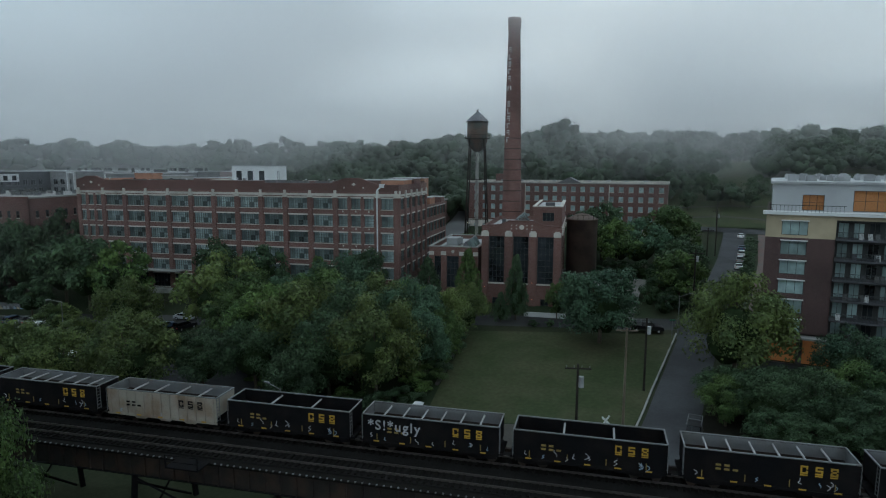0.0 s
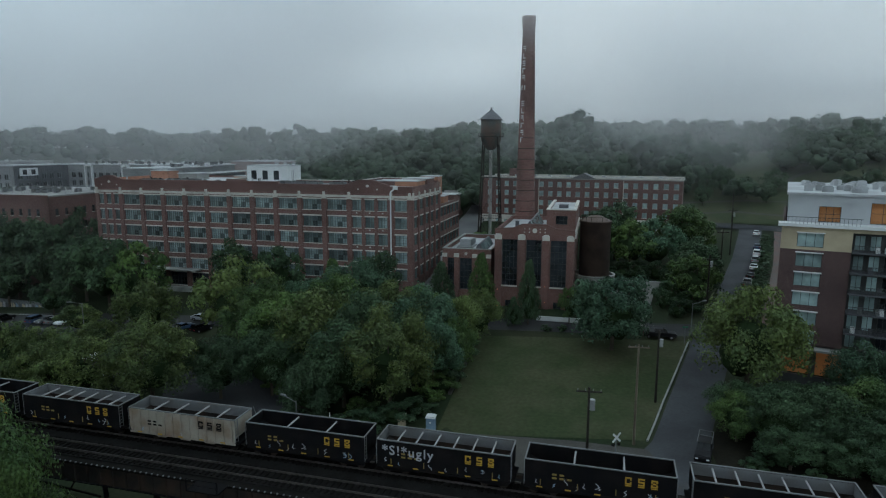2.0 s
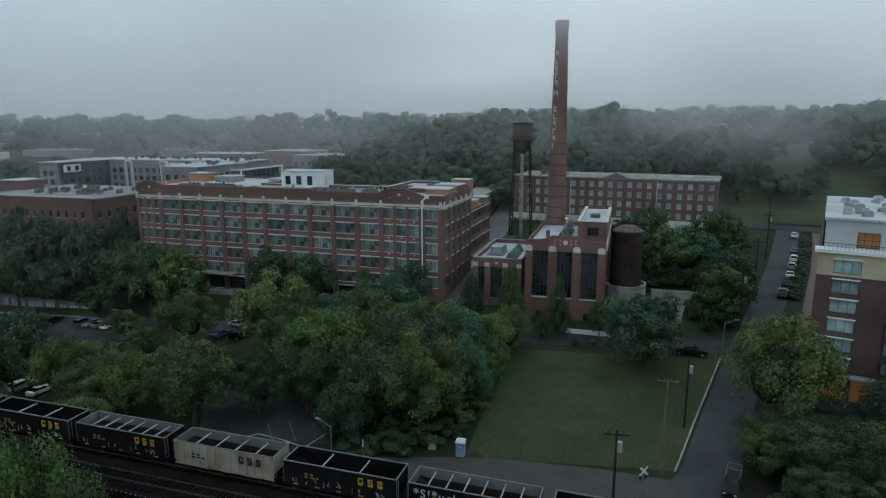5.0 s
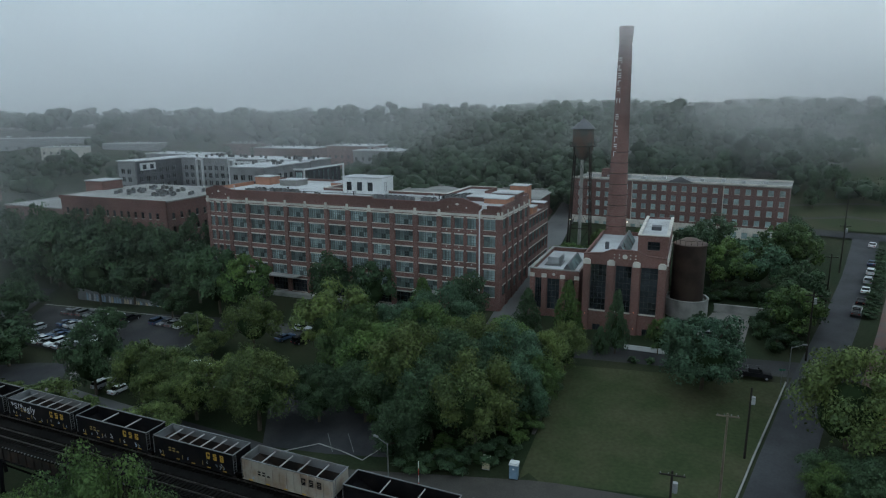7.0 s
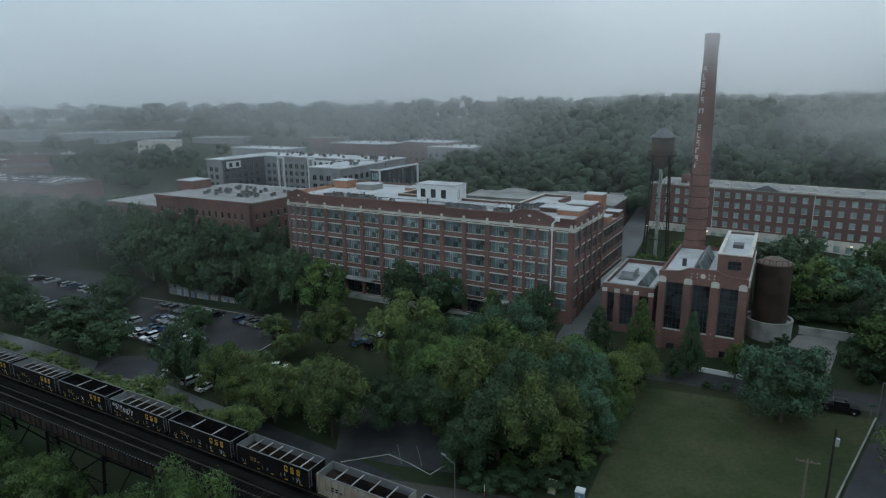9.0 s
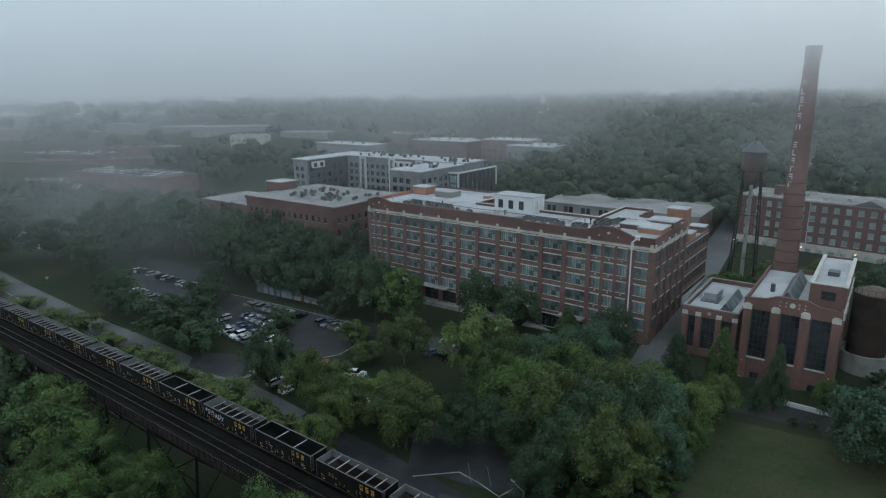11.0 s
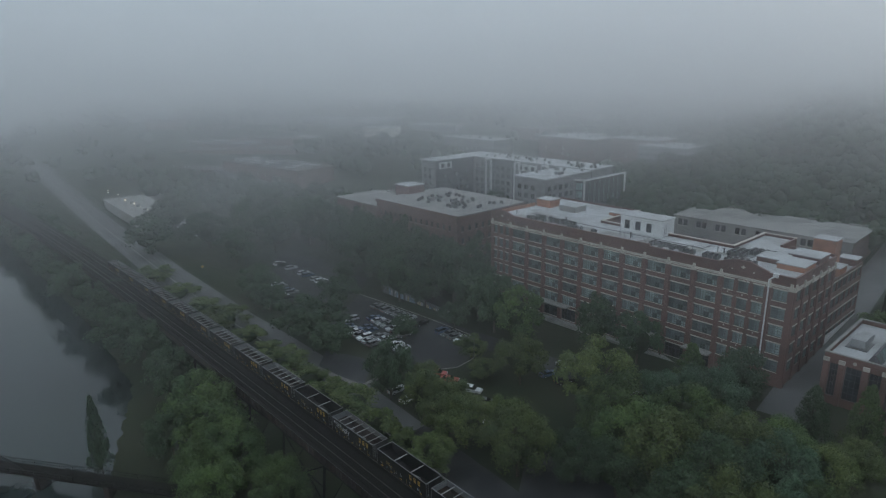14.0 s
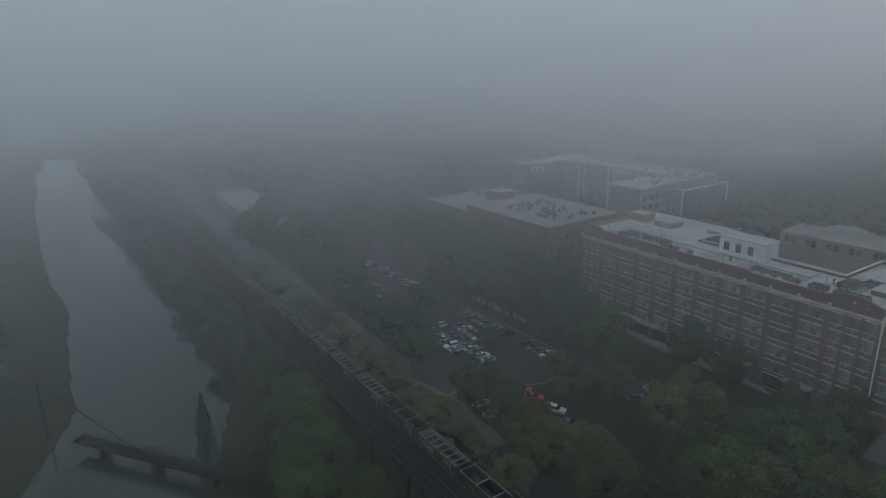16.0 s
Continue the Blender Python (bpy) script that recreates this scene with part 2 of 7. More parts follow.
# ---- mesh helpers ----
class Shape:
    """Collects corners and faces for one mesh."""

    def __init__(self):
        self.v, self.f = [], []

    def add(self, verts, faces):
        k = len(self.v)
        self.v += [tuple(p) for p in verts]
        self.f += [tuple(i + k for i in q) for q in faces]
        return self

    def box(self, x0, x1, y0, y1, z0, z1):
        return self.add([(x0, y0, z0), (x1, y0, z0), (x1, y1, z0), (x0, y1, z0), (x0, y0, z1), (x1, y0, z1), (x1, y1, z1), (x0, y1, z1)],
                        [(3, 2, 1, 0), (4, 5, 6, 7), (0, 1, 5, 4), (1, 2, 6, 5), (2, 3, 7, 6), (3, 0, 4, 7)])

    def prism(self, outline, y0, y1):
        """An outline in x and z pushed from y0 to y1."""
        n = len(outline)
        self.add([(x, y0, z) for x, z in outline] + [(x, y1, z) for x, z in outline],
                 [tuple(range(n)), tuple(range(2 * n - 1, n - 1, -1))] + [(i, i + n, (i + 1) % n + n, (i + 1) % n) for i in range(n)])
        return self

    def slab(self, outline, z0, z1):
        """An outline in x and y raised from z0 to z1."""
        n = len(outline)
        return self.add([(x, y, z0) for x, y in outline] + [(x, y, z1) for x, y in outline],
                        [tuple(range(n - 1, -1, -1)), tuple(range(n, 2 * n))] + [(i, (i + 1) % n, (i + 1) % n + n, i + n) for i in range(n)])

    def lattice(self, xs, zs, solid, y0, y1):
        """A flat grid of filled cells, one joined piece, from y0 to y1."""
        at, nx, nz = {}, len(xs) - 1, len(zs) - 1

        def corner(i, j, k):
            if (i, j, k) not in at:
                at[i, j, k] = len(self.v)
                self.v.append((xs[i], (y0, y1)[k], zs[j]))
            return at[i, j, k]

        def full(i, j):
            return 0 <= i < nx and 0 <= j < nz and solid(i, j)

        for i in range(nx):
            for j in range(nz):
                if full(i, j):
                    a, b, c, d = [corner(p, q, 0) for p, q in ((i, j), (i + 1, j), (i + 1, j + 1), (i, j + 1))]
                    e, f, g, h = [corner(p, q, 1) for p, q in ((i, j), (i + 1, j), (i + 1, j + 1), (i, j + 1))]
                    self.f += [(a, b, c, d), (h, g, f, e)]
                    self.f += [q for q, (p, r) in (((a, e, f, b), (i, j - 1)), ((d, c, g, h), (i, j + 1)), ((a, d, h, e), (i - 1, j)), ((b, f, g, c), (i + 1, j))) if not full(p, r)]
        return self

    def tube(self, a, b, r0, r1=None, n=8, caps=True):
        a, b, r1 = Vector(a), Vector(b), r0 if r1 is None else r1
        d = (b - a).normalized()
        u = d.cross(Vector((0, 0, 1)) if abs(d.z) < 0.9 else Vector((1, 0, 0))).normalized()
        w = d.cross(u)
        ring = [[p + r * (math.cos(2 * math.pi * i / n) * u + math.sin(2 * math.pi * i / n) * w) for i in range(n)] for p, r in ((a, r0), (b, r1))]
        faces = [(i, (i + 1) % n, (i + 1) % n + n, i + n) for i in range(n)]
        if caps:
            faces += [tuple(range(n - 1, -1, -1)), tuple(range(n, 2 * n))]
        return self.add(ring[0] + ring[1], faces)

    def lathe(self, profile, n=24, at=(0, 0)):
        """A profile of (radius, z), bottom to top, turned about an upright axis."""
        k = len(profile)
        v = [(at[0] + r * math.cos(2 * math.pi * i / n), at[1] + r * math.sin(2 * math.pi * i / n), z) for r, z in profile for i in range(n)]
        f = [(j * n + i, j * n + (i + 1) % n, (j + 1) * n + (i + 1) % n, (j + 1) * n + i) for j in range(k - 1) for i in range(n)]
        return self.add(v, f + [tuple(range(n - 1, -1, -1)), tuple(range((k - 1) * n, k * n))])

    def mesh(self, name, mat, smooth=False):
        me = bpy.data.meshes.new(name)
        me.from_pydata(self.v, [], self.f)
        if mat:
            me.materials.append(mat)
        if smooth:
            me.shade_smooth()
        return me


def part(name, shape, mat, parent, label="", at=None, smooth=False):
    """One mesh under a thing or a part. shape: a Shape, or a mesh that alike pieces share."""
    ob = new(name, shape.mesh(name, mat, smooth) if isinstance(shape, Shape) else shape)
    ob.parent = parent
    if at:
        ob.matrix_basis = at if isinstance(at, Matrix) else Matrix.Translation(at)
    return tagged(ob, label)


def thing(name, label, category, at=None, group="", kind=""):
    ob = new(name)
    ob.empty_display_size = 0.5
    if at is not None:
        ob.matrix_basis = at
    return tagged(ob, label, category, group, kind)


def solo(name, shape, mat, label, category, at=None, group="", kind="", smooth=False):
    ob = new(name, shape.mesh(name, mat, smooth) if isinstance(shape, Shape) else shape)
    if at is not None:
        ob.matrix_basis = at
    return tagged(ob, label, category, group, kind)


def clear_glass():
    m = bpy.data.materials.new("clear_window_glass")
    m.use_nodes = True
    p = m.node_tree.nodes["Principled BSDF"]
    p.inputs["Base Color"].default_value, p.inputs["Roughness"].default_value = (0.9, 0.92, 0.92, 1), 0.03
    p.inputs["Transmission Weight"].default_value, p.inputs["IOR"].default_value = 1.0, 1.05
    return m


GLASS_CLEAR = clear_glass()


# ---- ground ----
def step(a, b, x):
    t = min(1.0, max(0.0, (x - a) / (b - a)))
    return t * t * (3 - 2 * t)


def track_y(x):
    """The centre line of the loaded track, which bends gently."""
    return 52.4 - 0.2645 * x - 0.000121 * x * x


RIVER = [(-70, -5), (-124, 31), (-160, 57), (-200, 69), (-240, 79), (-330, 98), (-430, 122), (-705, 196), (-1400, 380)]
ROAD = [(60, 57), (24, 62.5), (-18, 71), (-46, 82.5), (-71, 91.4), (-96, 100.6), (-149, 116.6), (-225, 136.5), (-320, 164), (-430, 197), (-900, 330)]


def near_line(line, x, y):
    """Distance to a line of points, and how far along its length the nearest place lies."""
    best, gone = (1e9, 0), 0.0
    for (ax, ay), (bx, by) in zip(line, line[1:]):
        dx, dy = bx - ax, by - ay
        n = math.hypot(dx, dy)
        t = min(1.0, max(0.0, ((x - ax) * dx + (y - ay) * dy) / (n * n)))
        best = min(best, (math.hypot(x - ax - t * dx, y - ay - t * dy), gone + t * n))
        gone += n
    return best


def slope(x, y):
    """The smooth lie of the land: it falls to the river and rises to the hill."""
    z = 2 + (0.065 * max(x, -160) + 0.01 * max(min(0, x + 160), -200) if x < 0 else 0.01 * min(x, 100))
    z += 0.08 * min(max(0, y - 78), 70) + 0.1 * min(max(0, y - 148), 70)
    if x < -120:
        z -= 0.06 * min(max(0, y - 148), 70) * min(1, (-120 - x) / 100)
    away = math.hypot(x + 40, y * 1.0)
    d = near_line(RIVER, x, y)[0]
    east = step(-140, 60, x + 0.15 * (y - 250))
    z += east * (21 * step(215, 330, y + 0.25 * x) + 9 * step(330, 700, away)) + (1 - east) * 41 * step(26, 170, d) * step(330, 800 - 160 * step(0.85, 1.25, y / max(1, -x)), away)
    z -= 6 * step(0, 22, track_y(x) - 7 - y)
    z = max(z, -6.2)
    if d < 30:
        z -= 6 * (1 - step(9, 24, d))
    return z


def land(x, y):
    near = step(60, 300, math.hypot(x, y))
    return slope(x, y) + (0.25 + 1.5 * near) * noise.noise((x * 0.02, y * 0.02, 0.3)) * step(20, 90, near_line(ROAD, x, y)[0] * 3)


def ground_sheet():
    xs = sorted({*range(-300, 141, 5), *range(-700, -300, 20), *range(140, 420, 20), *range(-2600, -700, 150), *range(420, 2401, 150)})
    ys = sorted({*range(-20, 300, 5), *range(300, 900, 20), *range(-1500, -20, 120), *range(900, 3001, 150)})
    n = len(xs)
    s = Shape()
    s.v = [(x, y, land(x, y)) for y in ys for x in xs]
    s.f = [(j * n + i, j * n + i + 1, (j + 1) * n + i + 1, (j + 1) * n + i) for j in range(len(ys) - 1) for i in range(n - 1)]
    return s


solo("ground", ground_sheet(), EARTH, "uneven scrubby green ground falling to the river", "ground", kind="structure", smooth=True)


def draped(outline_left, outline_right, lift, cross=4):
    """A strip of paving between two lines of points, laid on the land."""
    s, rows = Shape(), []
    for (ax, ay), (bx, by) in zip(outline_left, outline_right):
        rows.append([(ax + (bx - ax) * k / cross, ay + (by - ay) * k / cross) for k in range(cross + 1)])
    fine = []
    for r0, r1 in zip(rows, rows[1:]):
        n = max(1, int(math.hypot(r1[0][0] - r0[0][0], r1[0][1] - r0[0][1]) / 4))
        fine += [[(p[0] + (q[0] - p[0]) * k / n, p[1] + (q[1] - p[1]) * k / n) for p, q in zip(r0, r1)] for k in range(n)]
    fine.append(rows[-1])
    m = cross + 1
    s.v = [(x, y, max(slope(x, y), land(x, y)) + lift) for r in fine for x, y in r]
    s.f = [(j * m + i, j * m + i + 1, (j + 1) * m + i + 1, (j + 1) * m + i) for j in range(len(fine) - 1) for i in range(cross)]
    return s


def offset(line, d):
    """The line moved d metres to its left."""
    res = []
    for i, (x, y) in enumerate(line):
        ax, ay = line[max(0, i - 1)]
        bx, by = line[min(len(line) - 1, i + 1)]
        n = math.hypot(bx - ax, by - ay)
        res.append((x - (by - ay) / n * d, y + (bx - ax) / n * d))
    return res


def strip(name, line, left, right, mat, lift, label, category="road", cross=4):
    return solo(name, draped(offset(line, left), offset(line, right), lift, cross), mat, label, category, kind="structure", smooth=True)


# water
water = Shape().add([(x, y, -7.5) for x, y in offset(RIVER, 21)] + [(x, y, -7.5) for x, y in offset(RIVER, -21)],
                    [(i, i + 9, i + 10, i + 1) for i in range(8)])
solo("water", water, WATER, "calm grey river reflecting the misty sky", "river", kind="structure")

# lawn, street, cross street, riverside road, gravel, lots
LAWN_L = [(-1.5, 77), (1, 88), (3.5, 98), (6, 111.5)]
LAWN_R = [(25.5, 74.4), (31.4, 85.3), (37.5, 96.4), (43.8, 108)]
solo("lawn", draped(LAWN_L, LAWN_R, 0.07, 8), GRASS, "mown patchy green lawn beside the street", "lawn", kind="structure", smooth=True)
STREET = [(24, 66), (29.2, 72.5), (35, 83.5), (41, 94.5), (47.5, 106.5), (63.6, 134), (80, 163), (93, 188), (97.5, 197)]
strip("road", STREET, 3.3, -3.3, ASPHALT_STREET, 0.1, "dark asphalt side street climbing to the hill")
strip("cross_road", [(-100, 138), (-62, 130), (-20, 122.5), (8, 117.5), (30, 114.8), (52, 112.5), (90, 106)], 3.2, -3.0, ASPHALT_WORN, 0.06, "worn asphalt street in front of the factory")
solo("hill_lawn", draped([(84, 206), (104, 202), (130, 197), (170, 190), (230, 184)], [(84, 262), (104, 300), (130, 318), (170, 322), (230, 318)], 0.1, 16), GRASS, "open grassy slope below the hill houses", "lawn", kind="structure", smooth=True)
strip("lane", [(-6.6, 126), (-2.0, 152), (2.6, 182), (7, 206), (14, 240)], 4.2, -4.2, ASPHALT_ROAD, 0.14, "worn pale asphalt lane between factory and power house", "lane", 4)
strip("hill_road", [(84, 204), (97, 199.5), (112, 195), (140, 190)], 2.8, -2.8, ASPHALT, 0.12, "dark asphalt street at the foot of the hill")
for line in ([(82, 214), (100, 214), (120, 206), (150, 200)], [(84, 226), (108, 224), (136, 216), (160, 214)], [(150, 232), (134, 238), (130, 248), (140, 258), (170, 262)], [(126, 234), (133, 242), (142, 249), (160, 256), (190, 262)]):
    strip("footpath", line, 0.8, -0.8, GRAVEL, 0.2, "pale concrete footpath on the grassy hill", "footpath", 2)
strip("side_walk", STREET[4:], -6.6, -8.8, BRICK_PAVE, 0.16, "worn red brick pavement along the street", "pavement", 2)
strip("riverside_road", ROAD[4:], 3.6, -3.4, ASPHALT_ROAD, 0.09, "pale worn asphalt road along the railway")
strip("road_shoulder", ROAD[6:], 9.6, 3.65, ASPHALT_ROAD, 0.075, "pale gravel and broken asphalt beside the road", "verge")
strip("road_stub", ROAD[:5], 3.6, -3.4, ASPHALT, 0.09, "dark patched asphalt lane beside the railway")
curb = Shape()
for (ax, ay), (bx, by) in zip(offset(STREET[1:5], 3.75), offset(STREET[2:5], 3.75)):
    for k in range(4):
        px, py, qx, qy = ax + (bx - ax) * k / 4, ay + (by - ay) * k / 4, ax + (bx - ax) * (k + 1) / 4, ay + (by - ay) * (k + 1) / 4
        za, zb = slope(px, py), slope(qx, qy)
        curb.add([(px, py, za - 0.1), (qx, qy, zb - 0.1), (qx - 0.2, qy + 0.1, zb - 0.1), (px - 0.2, py + 0.1, za - 0.1),
                  (px, py, za + 0.22), (qx, qy, zb + 0.22), (qx - 0.2, qy + 0.1, zb + 0.22), (px - 0.2, py + 0.1, za + 0.22)],
                 [(4, 5, 6, 7), (0, 1, 5, 4), (1, 2, 6, 5), (2, 3, 7, 6), (3, 0, 4, 7)])
solo("kerb", curb, CONCRETE, "pale concrete kerb between lawn and street", "kerb", kind="structure")
solo("gravel_verge", draped([(-34, 79), (-12, 77.6), (4, 76.5), (16, 74.5), (25, 72)], [(-32, 72), (-12, 70), (4, 66.5), (16, 64.5), (26, 63)], 0.12), GRAVEL,
     "worn gravel and cracked asphalt beside the railway", "gravel", kind="structure", smooth=True)
strip("road_edge", ROAD, 4.2, 3.8, CONCRETE, 0.13, "pale concrete edge of the riverside road", "kerb", 1)
# dark sheet laid over the ground as painted tree shade
solo("wood_floor", draped([(33.2, 73), (36.6, 78.5), (41, 84), (46, 87)], [(31.5, 66), (48, 58), (62, 52), (76, 47)], 0.09, 8), SHADE_SOIL, "soil coloured dark for the shade under the trees", "ground", kind="structure", smooth=True)
solo("small_car_park", draped([(-49, 104), (-40, 103), (-33, 101), (-23, 92)], [(-42, 84), (-37, 83.2), (-31, 82.2), (-21, 81.5)], 0.11), ASPHALT, "dark asphalt car park under trees", "car park", kind="structure", smooth=True)
solo("car_park", draped([(-137, 149), (-118, 144.5), (-100, 140), (-84, 135), (-77, 128.5)], [(-129, 126), (-112, 120.5), (-98, 116.5), (-84, 114), (-76.5, 119)], 0.1), ASPHALT_WORN, "grey asphalt car park with rows of cars", "car park", kind="structure", smooth=True)
solo("upper_car_park", draped([(-207, 178), (-178, 172), (-144, 162)], [(-182, 139), (-162, 134), (-138, 142)], 0.1), ASPHALT_WORN, "grey asphalt car park near the old warehouse", "car park", kind="structure", smooth=True)
solo("loading_apron", draped([(-117, 112.5), (-108, 113.5), (-100, 113)], [(-112, 104.5), (-104, 103.5), (-94, 102.5)], 0.12), ASPHALT, "dark fresh asphalt apron beside the road", "car park", kind="structure", smooth=True)
strip("apron_walk", [(-113, 104.2), (-104, 102.6), (-94.5, 101.5), (-93, 106), (-99, 113)], 0.9, -0.9, PLAZA, 0.17, "pale concrete path round the apron", "footpath", 2)
strip("lot_kerb", [(-137, 149.4), (-118, 145), (-100, 140.4), (-84, 135.4), (-76.6, 128.8), (-75.6, 123.5), (-77, 118.5), (-84, 113.6), (-98, 116)], 0.2, -0.2, CONCRETE, 0.22, "pale curved concrete kerb of the car park", "kerb", 1)
strip("island_kerb", [(-40, 81.6), (-36.7, 83.0), (-32.8, 84.6), (-28.6, 82.8), (-24.6, 80.6), (-20.5, 86.5)], 0.14, -0.14, CONCRETE, 0.22, "pale curved kerb of a planted island", "kerb", 1)
solo("plaza", draped([(33.5, 128), (36.5, 133.5), (39.5, 138.5), (43, 139.5), (47.5, 139.5)], [(34.2, 118.5), (36, 116.3), (38.3, 115), (40.6, 121), (46, 134)], 0.1), PLAZA, "pale paved forecourt beside the silo", "plaza", kind="structure", smooth=True)


# ---- viaduct and railway ----
DECK = 9.5  # height of the ballast; the rails stand on it


def heading(x):
    return math.atan(-0.2645 - 0.000242 * x)


def along(x0, metres):
    """The x reached after so many metres along the track from x0."""
    return x0 + metres * math.cos(heading(x0 + metres / 2))


def off_track(x, d):
    """A place d metres to the far side of the track at x."""
    a = heading(x)
    return x - d * math.sin(a), track_y(x) + d * math.cos(a)


RAILWAY = [-480 + 6 * i for i in range(90)]


def ribbon(d0, d1, z0, z1, xs):
    s = Shape()
    for x in xs:
        (ax, ay), (bx, by) = off_track(x, d0), off_track(x, d1)
        s.v += [(ax, ay, z0), (bx, by, z0), (bx, by, z1), (ax, ay, z1)]
    for k in range(len(xs) - 1):
        i, j = 4 * k, 4 * k + 4
        s.f += [(i, j, j + 3, i + 3), (i + 3, j + 3, j + 2, i + 2), (i + 2, j + 2, j + 1, i + 1), (i + 1, j + 1, j, i)]
    s.f += [(0, 1, 2, 3)]
    return s


# The near track stands 3.9 m in front of the loaded one.
viaduct = thing("railway_viaduct", "black riveted steel railway viaduct on trestle legs", "railway viaduct")
part("deck", ribbon(-5.3, 2.8, DECK - 0.5, DECK, RAILWAY), BALLAST, viaduct, "dark ballasted deck")
part("walkway", ribbon(-6.1, -5.35, DECK - 0.35, DECK - 0.15, RAILWAY), TIMBER, viaduct, "narrow timber walkway")
for d in (-5.6, -2.2, 2.3):
    part("girder", ribbon(d - 0.12, d + 0.12, DECK - 2.3, DECK - 0.5, RAILWAY), STEEL_RUST, viaduct, "rust-streaked plate girder")
    part("flange", ribbon(d - 0.32, d + 0.32, DECK - 2.38, DECK - 2.3, RAILWAY), STEEL_BLACK, viaduct)
rib = Shape().box(-0.05, 0.05, -0.18, 0, -1.78, 0).mesh("stiffener", STEEL_RUST)
cap = Shape().box(-0.16, 0.16, -0.05, 0.55, 0, 0.1).mesh("tie_end", CONCRETE)
x = -112.0
while x < 64:
    px, py = off_track(x, -5.72)
    part("stiffener", rib, None, viaduct, at=pose(px, py, DECK - 0.52, 0, 0, math.degrees(heading(x))))
    x = along(x, 1.5)
ends = Shape()
x = -130.0
while x < 64:
    (px, py), a = off_track(x, -6.1), heading(x)
    m = pose(px, py, DECK - 0.14, 0, 0, math.degrees(a))
    q = Shape().box(-0.06, 0.06, -0.1, 0.05, 0, 0.09)
    ends.add([m @ Vector(v) for v in q.v], q.f)
    x = along(x, 0.62)
tagged(part("walkway_bolt_blocks", ends, STEEL_GREY, viaduct, "row of pale block ends"), kind="stuff")
leg = {}
for k, x in enumerate(range(-250, 70, 14)):
    a = heading(x)
    (fx, fy), (bx, by) = off_track(x, -5.5), off_track(x, 2.2)
    zf, zb = slope(fx, fy) - 0.6, slope(bx, by) - 0.6
    top = DECK - 2.4
    for (px, py, zg, d) in ((fx, fy, zf, -1), (bx, by, zb, 1)):
        ox, oy = off_track(x, (-5.5 if d < 0 else 2.2) + 0.9 * d)
        part("trestle_leg", Shape().tube((ox, oy, zg), (px, py, top), 0.34, 0.3, 4), STEEL_BLACK, viaduct, "splayed black steel leg")
    cross = Shape()
    cross.tube((fx, fy, top - 0.3), (bx, by, top - 0.3), 0.28, n=4)
    cross.tube((fx, fy, zf + 1.2), (bx, by, top - 0.8), 0.12, n=4)
    cross.tube((bx, by, zb + 1.2), (fx, fy, top - 0.8), 0.12, n=4)
    part("cross_brace", cross, STEEL_BLACK, viaduct)
    if k % 2:
        (qx, qy) = off_track(x - 14, -5.5)
        brace = Shape().tube((fx, fy, zf + 1), (qx, qy, top - 0.4), 0.13, n=4).tube((qx, qy, slope(qx, qy) + 0.4), (fx, fy, top - 0.4), 0.13, n=4)
        brace.tube((fx, fy, (zf + top) / 2), (qx, qy, (zf + top) / 2), 0.14, n=4)
        part("tower_brace", brace, STEEL_BLACK, viaduct)
part("refuge_platform", Shape().box(-1.6, 1.6, -1.7, 0, -0.12, 0).box(-1.6, -1.5, -1.7, -1.6, 0, 1.1).box(1.5, 1.6, -1.7, -1.6, 0, 1.1).box(-1.6, 1.6, -1.7, -1.62, 1.05, 1.13).box(-1.6, 1.6, -1.7, -1.64, 0.5, 0.56),
     STEEL_BLACK, viaduct, "small railed refuge platform", at=pose(*off_track(-19.5, -6.1), DECK, 0, 0, math.degrees(heading(-19))))

tie = Shape().box(-0.12, 0.12, -1.3, 1.3, 0, 0.14)
for track, (d0, name) in enumerate(((0.0, "loaded_track"), (-3.9, "empty_track"))):
    rails = thing(name, "worn steel railway track on dark timber ties", "railway track", kind="structure")
    for d in (-0.72, 0.72):
        part("rail", ribbon(d0 + d - 0.04, d0 + d + 0.04, DECK + 0.1, DECK + 0.3, RAILWAY), RAIL, rails)
    ties, x = Shape(), -260.0
    while x < 66:
        px, py = off_track(x, d0)
        m = pose(px, py, DECK + 0.005, 0, 0, math.degrees(heading(x)))
        ties.add([m @ Vector(v) for v in tie.v], tie.f)
        x = along(x, 0.6)
    tagged(part("ties", ties, TIMBER, rails), kind="stuff")


# ---- hopper cars ----
LONG, WIDE, SILL, TOP = 12.2, 3.0, 0.95, 3.47


def lettering(text, size, mat, spread=1.0):
    """Painted writing as a thin upright mesh that faces -y."""
    cu = bpy.data.curves.new("writing", "FONT")
    cu.body, cu.size, cu.extrude, cu.offset, cu.space_character, cu.resolution_u = text, size, 0.012, 0.012, spread, 3
    ob = bpy.data.objects.new("writing", cu)
    me = bpy.data.meshes.new_from_object(ob)
    bpy.data.objects.remove(ob)
    bpy.data.curves.remove(cu)
    me.transform(pose(0, 0, 0, 90))
    me.materials.clear()
    me.materials.append(mat)
    return me


def block_mark(kind, h):
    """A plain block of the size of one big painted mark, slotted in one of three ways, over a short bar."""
    w, t = h * 0.8, h * 0.19
    xs, zs = [0, t, w - t, w], [0, t, (h - t) / 2, (h + t) / 2, h - t, h]
    gaps = {"a": [(1, 1), (1, 2), (1, 3), (2, 2)], "b": [(1, 3), (2, 3), (0, 1), (1, 1)], "c": [(0, 2), (2, 2), (1, 3), (1, 1)]}[kind]
    s = Shape().lattice(xs, zs, lambda i, j: (i, j) not in gaps, -0.012, 0.02)
    return s.box(0, w, -0.012, 0.02, -t * 1.2, -t * 0.5)


